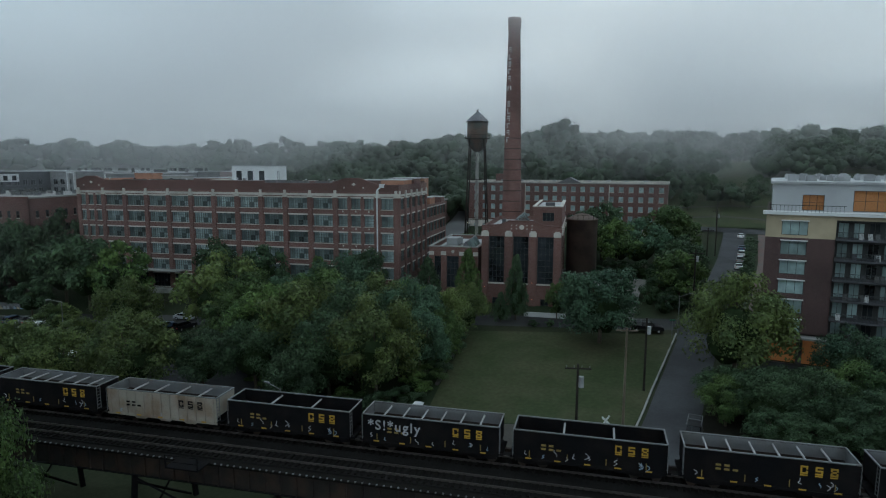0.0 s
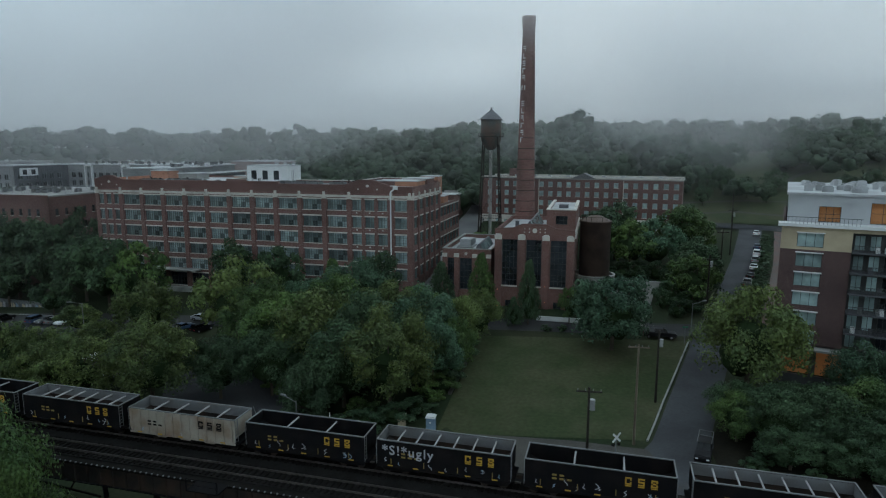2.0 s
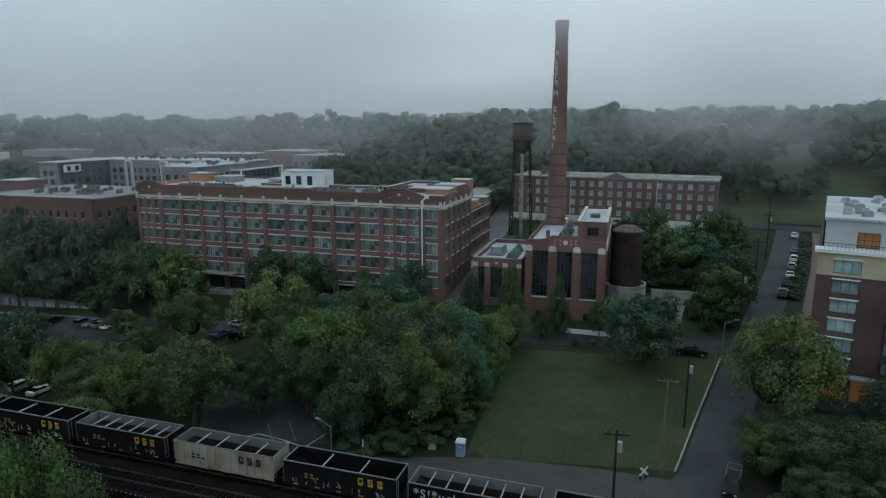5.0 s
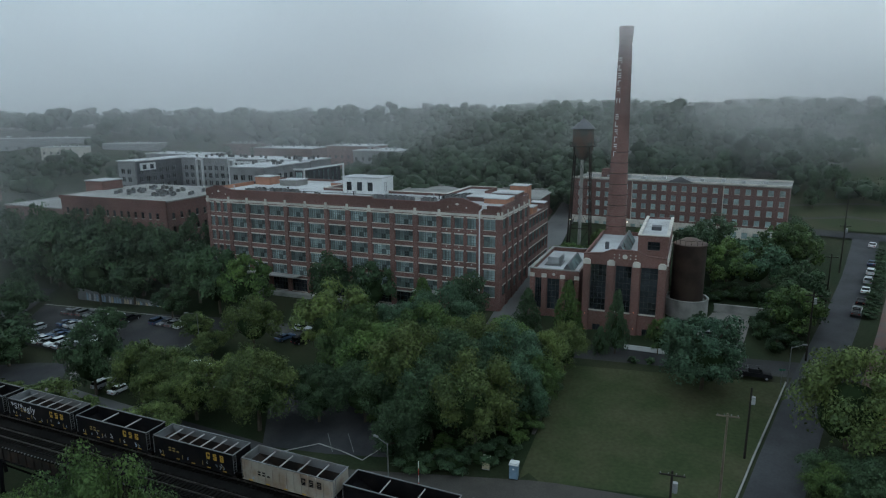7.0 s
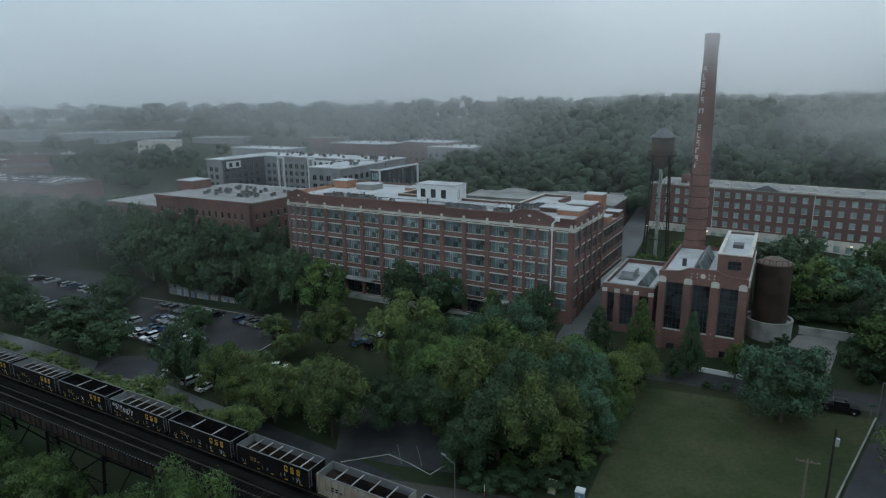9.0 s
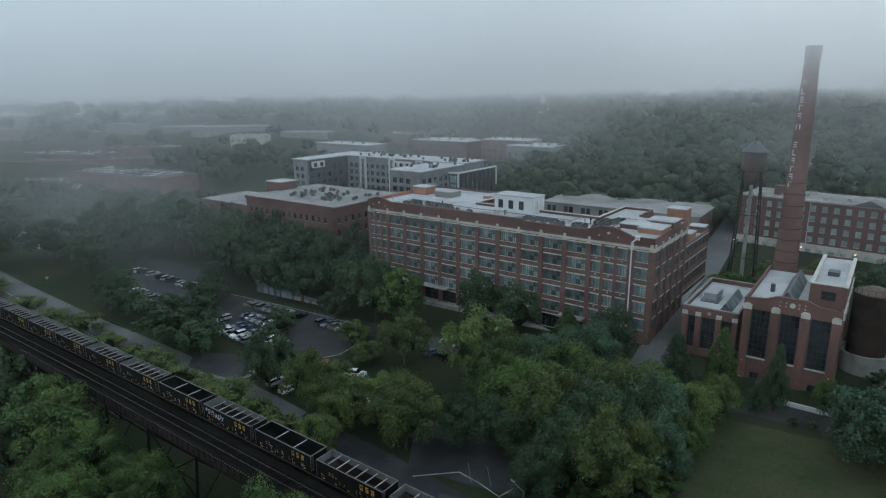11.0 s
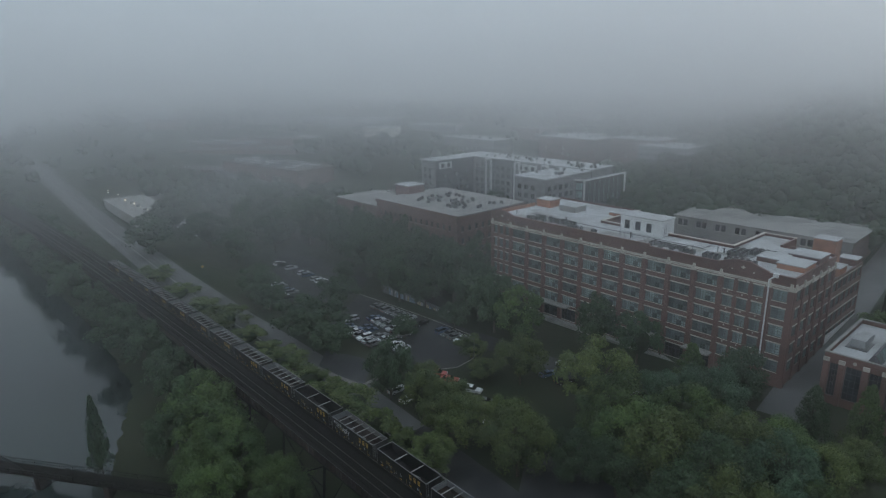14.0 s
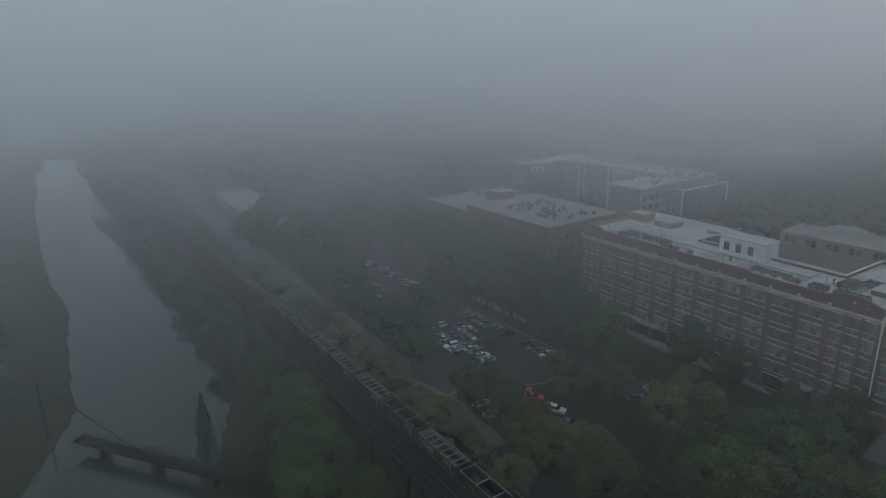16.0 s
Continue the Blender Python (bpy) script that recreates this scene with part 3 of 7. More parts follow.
MARKS = [block_mark(k, 0.64).mesh("logo_mark", YELLOW) for k in "abc"]
MARKS_BLACK = [block_mark(k, 0.64).mesh("logo_mark", STEEL_BLACK) for k in "abc"]


def truck_mesh():
    s = Shape()
    for y in (-0.82, 0.82):
        s.prism([(-1.25, 0.42), (-0.5, 0.3), (0.5, 0.3), (1.25, 0.42), (1.25, 0.6), (0.45, 0.85), (-0.45, 0.85), (-1.25, 0.6)], y - 0.12, y + 0.12)
    return s.box(-0.25, 0.25, -1.1, 1.1, 0.5, 0.9).mesh("truck", STEEL_BLACK)


def wheel_mesh():
    s = Shape()
    s.tube((0, -0.82, 0.42), (0, 0.82, 0.42), 0.09, n=8)
    for y in (-0.72, 0.72):
        s.tube((0, y - 0.06, 0.42), (0, y + 0.06, 0.42), 0.42, n=16)
    return s.mesh("wheelset", STEEL_RUST)


TRUCK, WHEELSET = truck_mesh(), wheel_mesh()


def hopper_car(outside, inside, braces, ribbed, label, seed, painted):
    """An open-top hopper: sloped end sheets, hollow body, top chord, cross braces, pockets, trucks, ladders and lettering."""
    rnd = random.Random(seed)
    car = thing("hopper_car", label, "railway wagon", group="hopper cars of the train")
    h, w = LONG / 2, WIDE / 2
    side = [(-h, TOP), (-h, SILL + 0.6), (-h + 0.15, SILL), (h - 0.15, SILL), (h, SILL + 0.6), (h, TOP)]
    body = Shape()
    for y in (-w, w - 0.06):
        body.prism(side, y, y + 0.06)
    part("body", body, outside, car)
    for e in (-1, 1):
        part("end_sheet", Shape().box(*sorted((e * h, e * (h - 0.06))), -w + 0.06, w - 0.06, SILL + 0.7, TOP), outside, car)
    inner = Shape()
    iw, ih = w - 0.07, h - 0.07
    corners = [(-ih, -iw, TOP - 0.02), (-ih, iw, TOP - 0.02), (-ih, iw, 2.5), (-ih, -iw, 2.5), (-ih + 2.6, iw, 1.05), (-ih + 2.6, -iw, 1.05), (ih - 2.6, iw, 1.05), (ih - 2.6, -iw, 1.05), (ih, iw, 2.5), (ih, -iw, 2.5), (ih, iw, TOP - 0.02), (ih, -iw, TOP - 0.02)]
    inner.add(corners, [(0, 1, 2, 3), (9, 8, 10, 11), (1, 10, 8, 2), (0, 3, 9, 11)])
    part("hopper_lining", inner, inside, car, "worn hopper lining")
    floor_sheets = Shape().add(corners, [(3, 2, 4, 5), (5, 4, 6, 7), (7, 6, 8, 9), (2, 8, 6, 4), (3, 5, 7, 9)])
    part("hopper_floor", floor_sheets, STEEL_RUST if inside is not STEEL_BLACK else STEEL_BLACK, car, "coal-stained sloping floor sheets")
    chord = Shape()
    for y0, y1 in ((-w - 0.08, -w + 0.1), (w - 0.1, w + 0.08)):
        chord.box(-h - 0.04, h + 0.04, y0 + 0.03, y1 - 0.03, TOP, TOP + 0.09)
    for x0, x1 in ((-h - 0.08, -h + 0.1), (h - 0.1, h + 0.08)):
        chord.box(x0 + 0.03, x1 - 0.03, -w + 0.07, w - 0.07, TOP, TOP + 0.09)
    part("top_chord", chord, STEEL_GREY, car, "scuffed steel top rim")
    for k in range(braces):
        x = -h + LONG * (k + 1) / (braces + 1)
        brace = Shape().tube((x, -w + 0.08, TOP - 0.25), (x, w - 0.08, TOP - 0.25), 0.085, n=6)
        if k % 2:
            brace.tube((x, -w + 0.3, TOP - 0.3), (x + 0.75, 0.2, 1.9), 0.06, n=6)
        part("cross_brace", brace, BRACE, car)
    for e in (-1, 1):
        part("slope_sheet", Shape().add([(e * h, -w + 0.1, 2.4), (e * h, w - 0.1, 2.4), (e * (h - 2.0), w - 0.1, 1.2), (e * (h - 2.0), -w + 0.1, 1.2)], [(0, 1, 2, 3)]), outside, car)
        part("end_platform", Shape().box(*sorted((e * (h - 1.6), e * (h + 0.35))), -w + 0.2, w - 0.2, 0.95, 1.12), STEEL_BLACK, car)
        part("coupler", Shape().box(*sorted((e * (h + 0.2), e * (h + 0.95))), -0.15, 0.15, 0.78, 1.06), STEEL_RUST, car)
        ladder = Shape()
        for y in (-w - 0.06, -w + 0.4):
            ladder.tube((e * (h + 0.05), y, 1.2), (e * (h + 0.05), y, TOP), 0.03, n=5)
        for k in range(7):
            ladder.tube((e * (h + 0.05), -w - 0.06, 1.3 + 0.33 * k), (e * (h + 0.05), -w + 0.4, 1.3 + 0.33 * k), 0.022, n=5)
        part("ladder", ladder, STEEL_GREY, car)
        truck = part("truck", TRUCK, None, car, at=(e * (h - 1.55), 0, 0))
        for k in (-0.85, 0.85):
            part("wheelset", WHEELSET, None, truck, at=(k, 0, 0))
    for k in range(3):
        x = -2.8 + 2.8 * k
        part("discharge_pocket", Shape().prism([(x - 1.2, SILL), (x - 0.5, 0.45), (x + 0.5, 0.45), (x + 1.2, SILL)], -1.0, 1.0), outside, car)
    ribs = 13 if ribbed else 0
    for k in range(ribs):
        x = -h + 0.35 + (LONG - 0.7) * k / (ribs - 1)
        for y in (-w - 0.13, w):
            part("side_rib", Shape().box(x - 0.07, x + 0.07, y, y + 0.13, SILL + 0.1, TOP), outside, car)
    for y in (-w - 0.05, w):
        part("side_sill", Shape().box(-h, h, y, y + 0.05, SILL - 0.05, SILL + 0.12), outside, car)
    y = -w - (0.15 if ribbed else 0.02)
    for k in range(3):
        part("logo_mark", (MARKS_BLACK if ribbed else MARKS)[k], None, car, "yellow block mark" if not ribbed else "black block mark", at=(h - 4.0 + 1.02 * k, y, 2.4))
    for row, n in ((2.3, 2), (1.98, 3)):
        for k in range(n):
            part("number_bar", Shape().box(-h + 2.3 + 0.62 * k, -h + 2.68 + 0.62 * k, y - 0.005, y + 0.03, row, row + 0.16), FADED_YELLOW if not ribbed else STEEL_BLACK, car)
    for k in range(0 if ribbed else 4):
        part("grab_iron", Shape().box(-h + 1.3 + 3.1 * k, -h + 1.36 + 3.1 * k, y - 0.02, y + 0.03, SILL + 0.3, SILL + 0.85), FADED_YELLOW, car)
    for k in range(5):
        x = -h + 1.0 + 2.4 * k
        part("reflector", Shape().box(x, x + 0.5, y - 0.02, y + 0.03, SILL + 0.1, SILL + 0.22), YELLOW, car)
    if painted > 12:
        part("painted_word", lettering("*S!*ugly", 1.25, CHALK, 1.2), None, car, "white spray-painted word", at=(-h + 0.5, y - 0.012, SILL + 1.25))
    for k in range(8 if painted > 12 else 0, painted):
        big = painted > 12 and k < 8
        tag, size = Shape(), (0.85 if big else rnd.uniform(0.3, 0.55))
        x0, z0 = (-h + 0.5 + 0.85 * k, SILL + 1.2) if big else (-h + rnd.uniform(0.5, LONG - 1.0), SILL + rnd.uniform(0.15, 0.6))
        bend, lean = rnd.choice(((0, 1, 1, 0), (1, 0, 1, 0), (0, 0, 1, 1), (0.5, 0.5, 0, 1))), rnd.uniform(-0.1, 0.1)
        p = [(size * (0.5 * q + lean * i), size * (1 - i / 3 + rnd.uniform(-0.08, 0.08))) for i, q in enumerate(bend)]
        for (ax, az), (bx, bz) in zip(p, p[1:]):
            tag.tube((x0 + ax, y + 0.008, z0 + az), (x0 + bx, y + 0.008, z0 + bz), 0.055 if big else 0.03, n=4)
        part("painted_scrawl", tag, CHALK if k % 3 or big else BLUEPAINT, car, "spray-painted scrawl")
    return car


black_open = hopper_car(STEEL_BLACK, STEEL_GREY, 6, False, "black hopper car with pale worn grey lining", 1, 7)
black_dark = hopper_car(STEEL_BLACK, STEEL_BLACK, 2, False, "black hopper car with dark lining and scrawls", 2, 12)
black_tagged = hopper_car(STEEL_BLACK, STEEL_GREY, 6, False, "black hopper car with large white spray scrawl", 3, 16)
pale_ribbed = hopper_car(CAR_WHITE, STEEL_GREY, 4, True, "dirty white ribbed hopper car with dark lining", 4, 2)
ORDER = [black_open] * 9 + [black_dark, black_tagged, black_dark, black_open, pale_ribbed, black_dark, black_tagged, black_dark, black_open, black_open, black_dark, black_open]
PITCH, SPOT = 13.45, -26.0
used = set()
for k, kind in enumerate(ORDER):
    x = SPOT
    for _ in range(abs(k - 13)):
        x = along(x, PITCH if k > 13 else -PITCH)
    px, py = off_track(x, 0)
    m = pose(px, py, DECK + 0.3, 0, 0, math.degrees(heading(x)))
    if kind.name in used:
        copy_thing(kind, m)
    else:
        used.add(kind.name)
        kind.matrix_basis = m


# ---- buildings ----
def walling(s, x0, x1, z0, z1, holes, y0=0.0, y1=0.4):
    """A wall with openings through it, in boxes."""
    xs = sorted({x0, x1, *(min(max(h[k], x0), x1) for h in holes for k in (0, 1))})
    zs = sorted({z0, z1, *(min(max(h[k], z0), z1) for h in holes for k in (2, 3))})
    return s.lattice(xs, zs, lambda i, j: not any(h[0] < (xs[i] + xs[i + 1]) / 2 < h[1] and h[2] < (zs[j] + zs[j + 1]) / 2 < h[3] for h in holes), y0, y1)


def outer_wall(x0, x1, y0, y1, z0, z1, t=0.4):
    """The two ends and the back of a building, in one piece, open to the front."""
    return Shape().slab([(x0, y0), (x0 + t, y0), (x0 + t, y1 - t), (x1 - t, y1 - t), (x1 - t, y0), (x1, y0), (x1, y1), (x0, y1)], z0, z1)


SASH = {}


def panes_of(w, h, cols, rows, deep):
    """Sheets of glass behind the bars, two bars wide, each tilted a little."""
    s, nx, nz = Shape(), max(1, (cols + 1) // 2), max(1, (rows + 1) // 2)
    for i in range(nx):
        for j in range(nz):
            x0, x1, z0, z1 = 0.02 + (w - 0.04) * i / nx, 0.018 + (w - 0.04) * (i + 1) / nx, 0.02 + (h - 0.04) * j / nz, 0.018 + (h - 0.04) * (j + 1) / nz
            s.box(x0, x1, deep + 0.004 * ((i + 2 * j) % 3), deep + 0.03, z0, z1)
    return s


def window(parent, at, w, h, cols, rows, pane=None, frame_mat=None, deep=0.1, label=""):
    """A window of bars with a pane of its own; alike windows share meshes."""
    pane, frame_mat = pane or GLASS, frame_mat or (FRAME_TEAL if pane in (None, GLASS) else FRAME_DARK)
    key = (w, h, cols, rows, pane.name, frame_mat.name)
    if key not in SASH:
        t = 0.07
        xs, zs = [0, t], [0, t]
        for k in range(1, cols):
            xs += [w * k / cols - 0.03, w * k / cols + 0.03]
        for k in range(1, rows):
            zs += [h * k / rows - 0.025, h * k / rows + 0.025]
        xs, zs = xs + [w - t, w], zs + [h - t, h]
        s = Shape().lattice(xs, zs, lambda i, j: i % 2 == 0 or j % 2 == 0, 0, deep)
        SASH[key] = s.mesh("window", frame_mat), panes_of(w, h, cols, rows, deep).mesh("pane", pane)
    m = at if isinstance(at, Matrix) else Matrix.Translation(at)
    ob = part("window", SASH[key][0], None, parent, label, at=m)
    part("pane", SASH[key][1], None, ob)
    return ob


TURN = -13.45  # the street grid's turn


def site(name, label, category, x, y, turn=TURN):
    return thing(name, label, category, pose(x, y, 0, 0, 0, turn))


def side_at(x, y, turn):
    return pose(x, y, 0, 0, 0, turn)


# -- the old tobacco factory --
FX0, FX1, STOREY, BELT = -79.2, 2.5, 3.93, 28.5
FACTORY = pose(-10.15, 137.75, 0, 0, 0, -14.6) @ Matrix.Diagonal((1.045, 1, 1, 1))
factory = thing("factory", "long six-storey red brick factory with stone bands", "factory", FACTORY)
BAYS = [-71.7 + 5.98 * k for k in range(11)]
openings, spots = [], []
for r in range(5):
    top = 27.75 - STOREY * r
    for xa in BAYS[:-1]:
        spots.append((xa + 0.75, top - 2.45, 4.5, 2.45, 8, 4))
    for xa, w, n in ((-78.6, 6.6, 3), (-11.7, 9.0, 3)):
        for k in range(n):
            spots.append((xa + 0.45 + w / n * k, top - 2.45, w / n - 0.9, 2.45, 3, 4))
    spots.append((-1.4, top - 2.45, 2.7, 2.45, 3, 4))
for xa in BAYS[:-1]:
    spots.append((xa + 0.75, 5.2, 4.5, 3.3, 5, 3))
openings = [(x, x + w, z, z + h) for x, z, w, h, _, _ in spots]
part("front_wall", walling(Shape(), FX0, FX1, 0.5, 29.2, openings), BRICK, factory, "weathered red brick wall")
for x, z, w, h, c, r in spots:
    window(factory, (x, 0.18, z), round(w, 2), h, c, r, GLASS if z > 6 else GLASS_DARK)
LINTELS = {}
for x, z, w, h, c, r in spots:
    w = round(w, 2)
    if w not in LINTELS:
        LINTELS[w] = Shape().box(-0.12, w + 0.12, -0.07, 0.1, 0, 0.3).mesh("lintel", STONE), Shape().box(-0.1, w + 0.1, -0.1, 0.12, -0.14, 0).mesh("sill", STONE)
    part("lintel", LINTELS[w][0], None, factory, "pale stone lintel", at=(x, 0, z + h))
    part("sill", LINTELS[w][1], None, factory, at=(x, 0, z))
pil = Shape().box(-0.5, 0.5, -0.2, 0, 0.5, 27.9).mesh("pilaster", BRICK)
pil_cap = Shape().box(-0.55, 0.55, -0.27, 0, 27.9, 28.24).box(-0.28, 0.28, -0.3, 0, 28.24, 29.5).mesh("pilaster_cap", STONE)
for x in [-78.65, *BAYS, -2.2, 1.95]:
    part("pilaster", pil, None, factory, at=(x, 0, 0))
    part("pilaster_cap", pil_cap, None, factory, "carved stone cap", at=(x, 0, 0))
part("stone_belt", Shape().box(FX0 - 0.1, FX1 + 0.1, -0.16, 0, 28.25, 28.65).box(FX0 - 0.15, FX1 + 0.15, -0.22, 0, 28.65, 28.8), STONE, factory, "pale stone belt course")


def gable(x0, x1, low, high):
    """A parapet hump with shoulders."""
    c, w = (x0 + x1) / 2, (x1 - x0) / 2
    return [(x0, low), (x0 + 0.6, low + 0.15), (x0 + w * 0.5, high - 0.35), (c - w * 0.3, high), (c + w * 0.3, high), (x1 - w * 0.5, high - 0.35), (x1 - 0.6, low + 0.15), (x1, low)]


outline = [(FX0, 29.2), *gable(FX0, -70.6, 31.35, 32.3), (-29.0, 31.45), (-28.9, 30.95), *gable(-13.2, -2.6, 30.95, 32.15), (-2.6, 30.7), (FX1, 30.7), (FX1, 29.2)]
part("parapet", Shape().prism(outline[::-1], 0.0, 0.45), BRICK_DARK, factory, "dark red brick parapet with humps")
coping = Shape()
for (ax, az), (bx, bz) in zip(outline[1:-1], outline[2:-1]):
    if bx > ax:
        coping.add([(ax, -0.08, az + 0.005), (bx, -0.08, bz + 0.005), (bx, 0.53, bz + 0.005), (ax, 0.53, az + 0.005), (ax, -0.08, az + 0.16), (bx, -0.08, bz + 0.16), (bx, 0.53, bz + 0.16), (ax, 0.53, az + 0.16)],
                   [(4, 5, 6, 7), (0, 1, 5, 4), (2, 3, 7, 6), (1, 2, 6, 5), (3, 0, 4, 7)])
part("coping", coping, BRICK, factory)
for x in (-74.9, -7.6):
    part("diamond_stone", Shape().prism([(x - 0.5, 30.9), (x, 30.55), (x + 0.5, 30.9), (x, 31.25)], -0.06, 0.02), STONE, factory)
    for d in (-2.2, 2.2):
        part("accent_stone", Shape().box(x + d - 0.14, x + d + 0.14, -0.05, 0.02, 30.0, 30.3), STONE, factory)
for r in range(1, 5):
    for x in (-11.7 + 1.5 + 3.0 * k for k in range(3)):
        part("accent_stone", Shape().box(x - 0.15, x + 0.15, -0.06, 0.02, 28.55 - STOREY * r, 28.85 - STOREY * r), STONE, factory)
# right-hand flank, from the corner backwards
flank = side_at(FX1, 0, 90)
holes = []
for r in range(5):
    for k in range(5):
        holes.append((1.2 + 4.5 * k, 27.75 - STOREY * r - 2.45, 3.0))
for r in range(4):
    for k in range(6):
        holes.append((24.1 + 3.45 * k, 23.9 - STOREY * r - 2.3, 2.8))
s = walling(Shape(), 0.4, 23.4, 0.5, 30.8, [(x, x + w, z, z + 2.45) for x, z, w in holes if x < 21])
part("flank_wall", s, BRICK, factory, "red brick side wall", at=flank)
part("flank_rear_wall", walling(Shape(), 23.4, 45, 0.5, 24.9, [(x, x + w, z, z + 2.45) for x, z, w in holes if x > 21]), BRICK, factory, "lower red brick side wall", at=flank)
part("flank_whitewash", Shape().box(24, 45, -0.06, 0, 0.5, 11.2), WHITE, factory, "whitewashed base", at=flank)
for x, z, w in holes:
    window(factory, flank @ pose(x, 0.18, z), w, 2.45, 4, 4)
    part("lintel", LINTELS[2.7][0] if w > 2.75 else LINTELS[2.1 if 2.1 in LINTELS else 2.7][0], None, factory, at=flank @ pose(x, 0, z + 2.45))
for k in range(6):
    part("pilaster", pil, None, factory, at=flank @ pose(0.45 + 4.5 * k, 0, 0))
    part("pilaster_cap", pil_cap, None, factory, at=flank @ pose(0.45 + 4.5 * k, 0, 0))
part("flank_belt", Shape().box(0, 23.4, -0.16, 0, 28.25, 28.7), STONE, factory, at=flank)
part("left_wall", Shape().box(FX0, FX0 + 0.4, 0.45, 34, 0.5, 31.35), BRICK, factory)
for x0, x1, y0, y1 in ((FX0, -51, 33.6, 34), (-51.4, -51, 14.5, 33.6), (-51.4, -15.6, 14.1, 14.5), (-16, -15.6, 14.5, 31.6), (-16, -8.5, 31.6, 32), (-8.9, -8.5, 23.4, 31.6), (-8.9, 2.1, 23.0, 23.4)):
    part("yard_wall", Shape().box(x0, x1, y0, y1, 0.5, 31.2), BRICK_DARK, factory, "dark brick wall round the yard")
part("coping", Shape().box(-51.5, -15.5, 14.0, 14.6, 31.2, 31.35).box(-16.1, -15.5, 14.6, 31.5, 31.2, 31.35).box(-16.1, -8.4, 31.5, 32.1, 31.2, 31.35).box(-51.5, -50.9, 14.6, 34.1, 31.2, 31.35), STONE, factory, "pale coping stones")
part("roof", Shape().box(FX0 + 0.4, -51.4, 0.45, 33.6, 30.3, 30.6).box(-51.4, -16, 0.45, 14.1, 30.3, 30.6).box(-16, 2.1, 0.45, 23.0, 30.3, 30.6).box(-15.6, -8.9, 23.0, 31.6, 30.3, 30.6), ROOF_WHITE, factory, "pale membrane roof with stains")
part("rear_roof", Shape().box(-8.5, 2.1, 23.4, 44.6, 24.3, 24.6).box(-15.6, -8.5, 32, 44.6, 24.3, 24.6), ROOF_WHITE, factory)
part("yard_roof", Shape().box(-51, -16, 14.5, 45, 21.7, 22.0), ROOF_GREY, factory, "low grey roof in the yard")
part("rear_low_wall", Shape().box(-15.6, 2.5, 44.6, 45, 0.5, 24.9), BRICK, factory)
part("penthouse", walling(Shape(), -43.2, -31.8, 30.6, 34.85, [(-42.1 + 3.05 * k, -40.6 + 3.05 * k, 31.4, 33.7) for k in range(3)], 10.6, 10.9)
     .box(-43.2, -42.9, 10.9, 16.8, 30.6, 34.85).box(-32.1, -31.8, 10.9, 16.8, 30.6, 34.85).box(-42.9, -32.1, 16.5, 16.8, 21.9, 34.85), WHITE, factory, "white rooftop penthouse")
part("penthouse_roof", Shape().box(-43.4, -31.6, 10.4, 17.0, 34.85, 35.05), ROOF_WHITE, factory)
for k in range(3):
    window(factory, (-42.1 + 3.05 * k, 10.7, 31.4), 1.5, 2.3, 1, 2, GLASS_DARK, label="tall dark penthouse window")
window(factory, side_at(-31.8, 12.0, 90) @ pose(0, -0.06, 31.4), 0.9, 2.3, 1, 2, GLASS_DARK)
part("side_parapet", Shape().box(-78.75, -78.4, 2.5, 19, 30.6, 31.6), ORANGE, factory, "orange stucco parapet inside the side wall")
for x0, x1, y0, y1, zb, z1, mat, lab in ((-78, -72.8, 19.2, 24, 30.6, 32.9, ORANGE, "orange stucco stair tower"), (-69.2, -63.5, 19, 24.5, 30.6, 32.2, ROOF_GREY, "grey lift housing"),
                                         (-55.3, -51.6, 24, 30, 30.6, 31.4, ORANGE, "low orange roof wall"), (-5.4, -0.7, 33.5, 38, 24.6, 31.6, ORANGE, "orange stucco stair tower"), (-8.2, -3.2, 8, 13.5, 30.6, 31.6, BRICK_DARK, "low brick stair head"), (-3.2, 2.0, 5.5, 12, 30.6, 31.7, ORANGE, "orange stucco stair head"),
                                         (-4.0, 2.0, 14, 20, 30.6, 31.9, BRICK, "brick roof box"), (-2.5, 2.3, 28, 33, 24.6, 26.6, ORANGE, "orange stucco roof box"), (-1.5, 2.3, 40, 44, 24.6, 26.2, BRICK, "brick roof box")):
    part("roof_house", Shape().box(x0, x1, y0, y1, zb, z1), mat, factory, lab)
    part("roof_house_cap", Shape().box(x0 - 0.15, x1 + 0.15, y0 - 0.15, y1 + 0.15, z1, z1 + 0.2), ROOF_WHITE, factory)
part("downpipe", Shape().tube((-2.2, -0.42, 10), (-2.2, -0.42, 29.6), 0.16, n=8).tube((-2.2, -0.42, 29.6), (-1.3, -0.2, 30.5), 0.16, n=8).box(-1.7, -0.7, -0.35, 0.5, 30.2, 31.0), WHITE, factory, "tall white downpipe with hopper head")
for x0, x1 in ((-66, -50), (-31, -24), (-18, -12)):
    part("canopy", Shape().box(x0, x1, -2.6, -0.1, 9.35, 9.7), CONCRETE, factory, "pale loading dock canopy")
part("loading_dock", Shape().box(-72, -10, -2.2, -0.3, 3.6, 5.0), CONCRETE, factory)

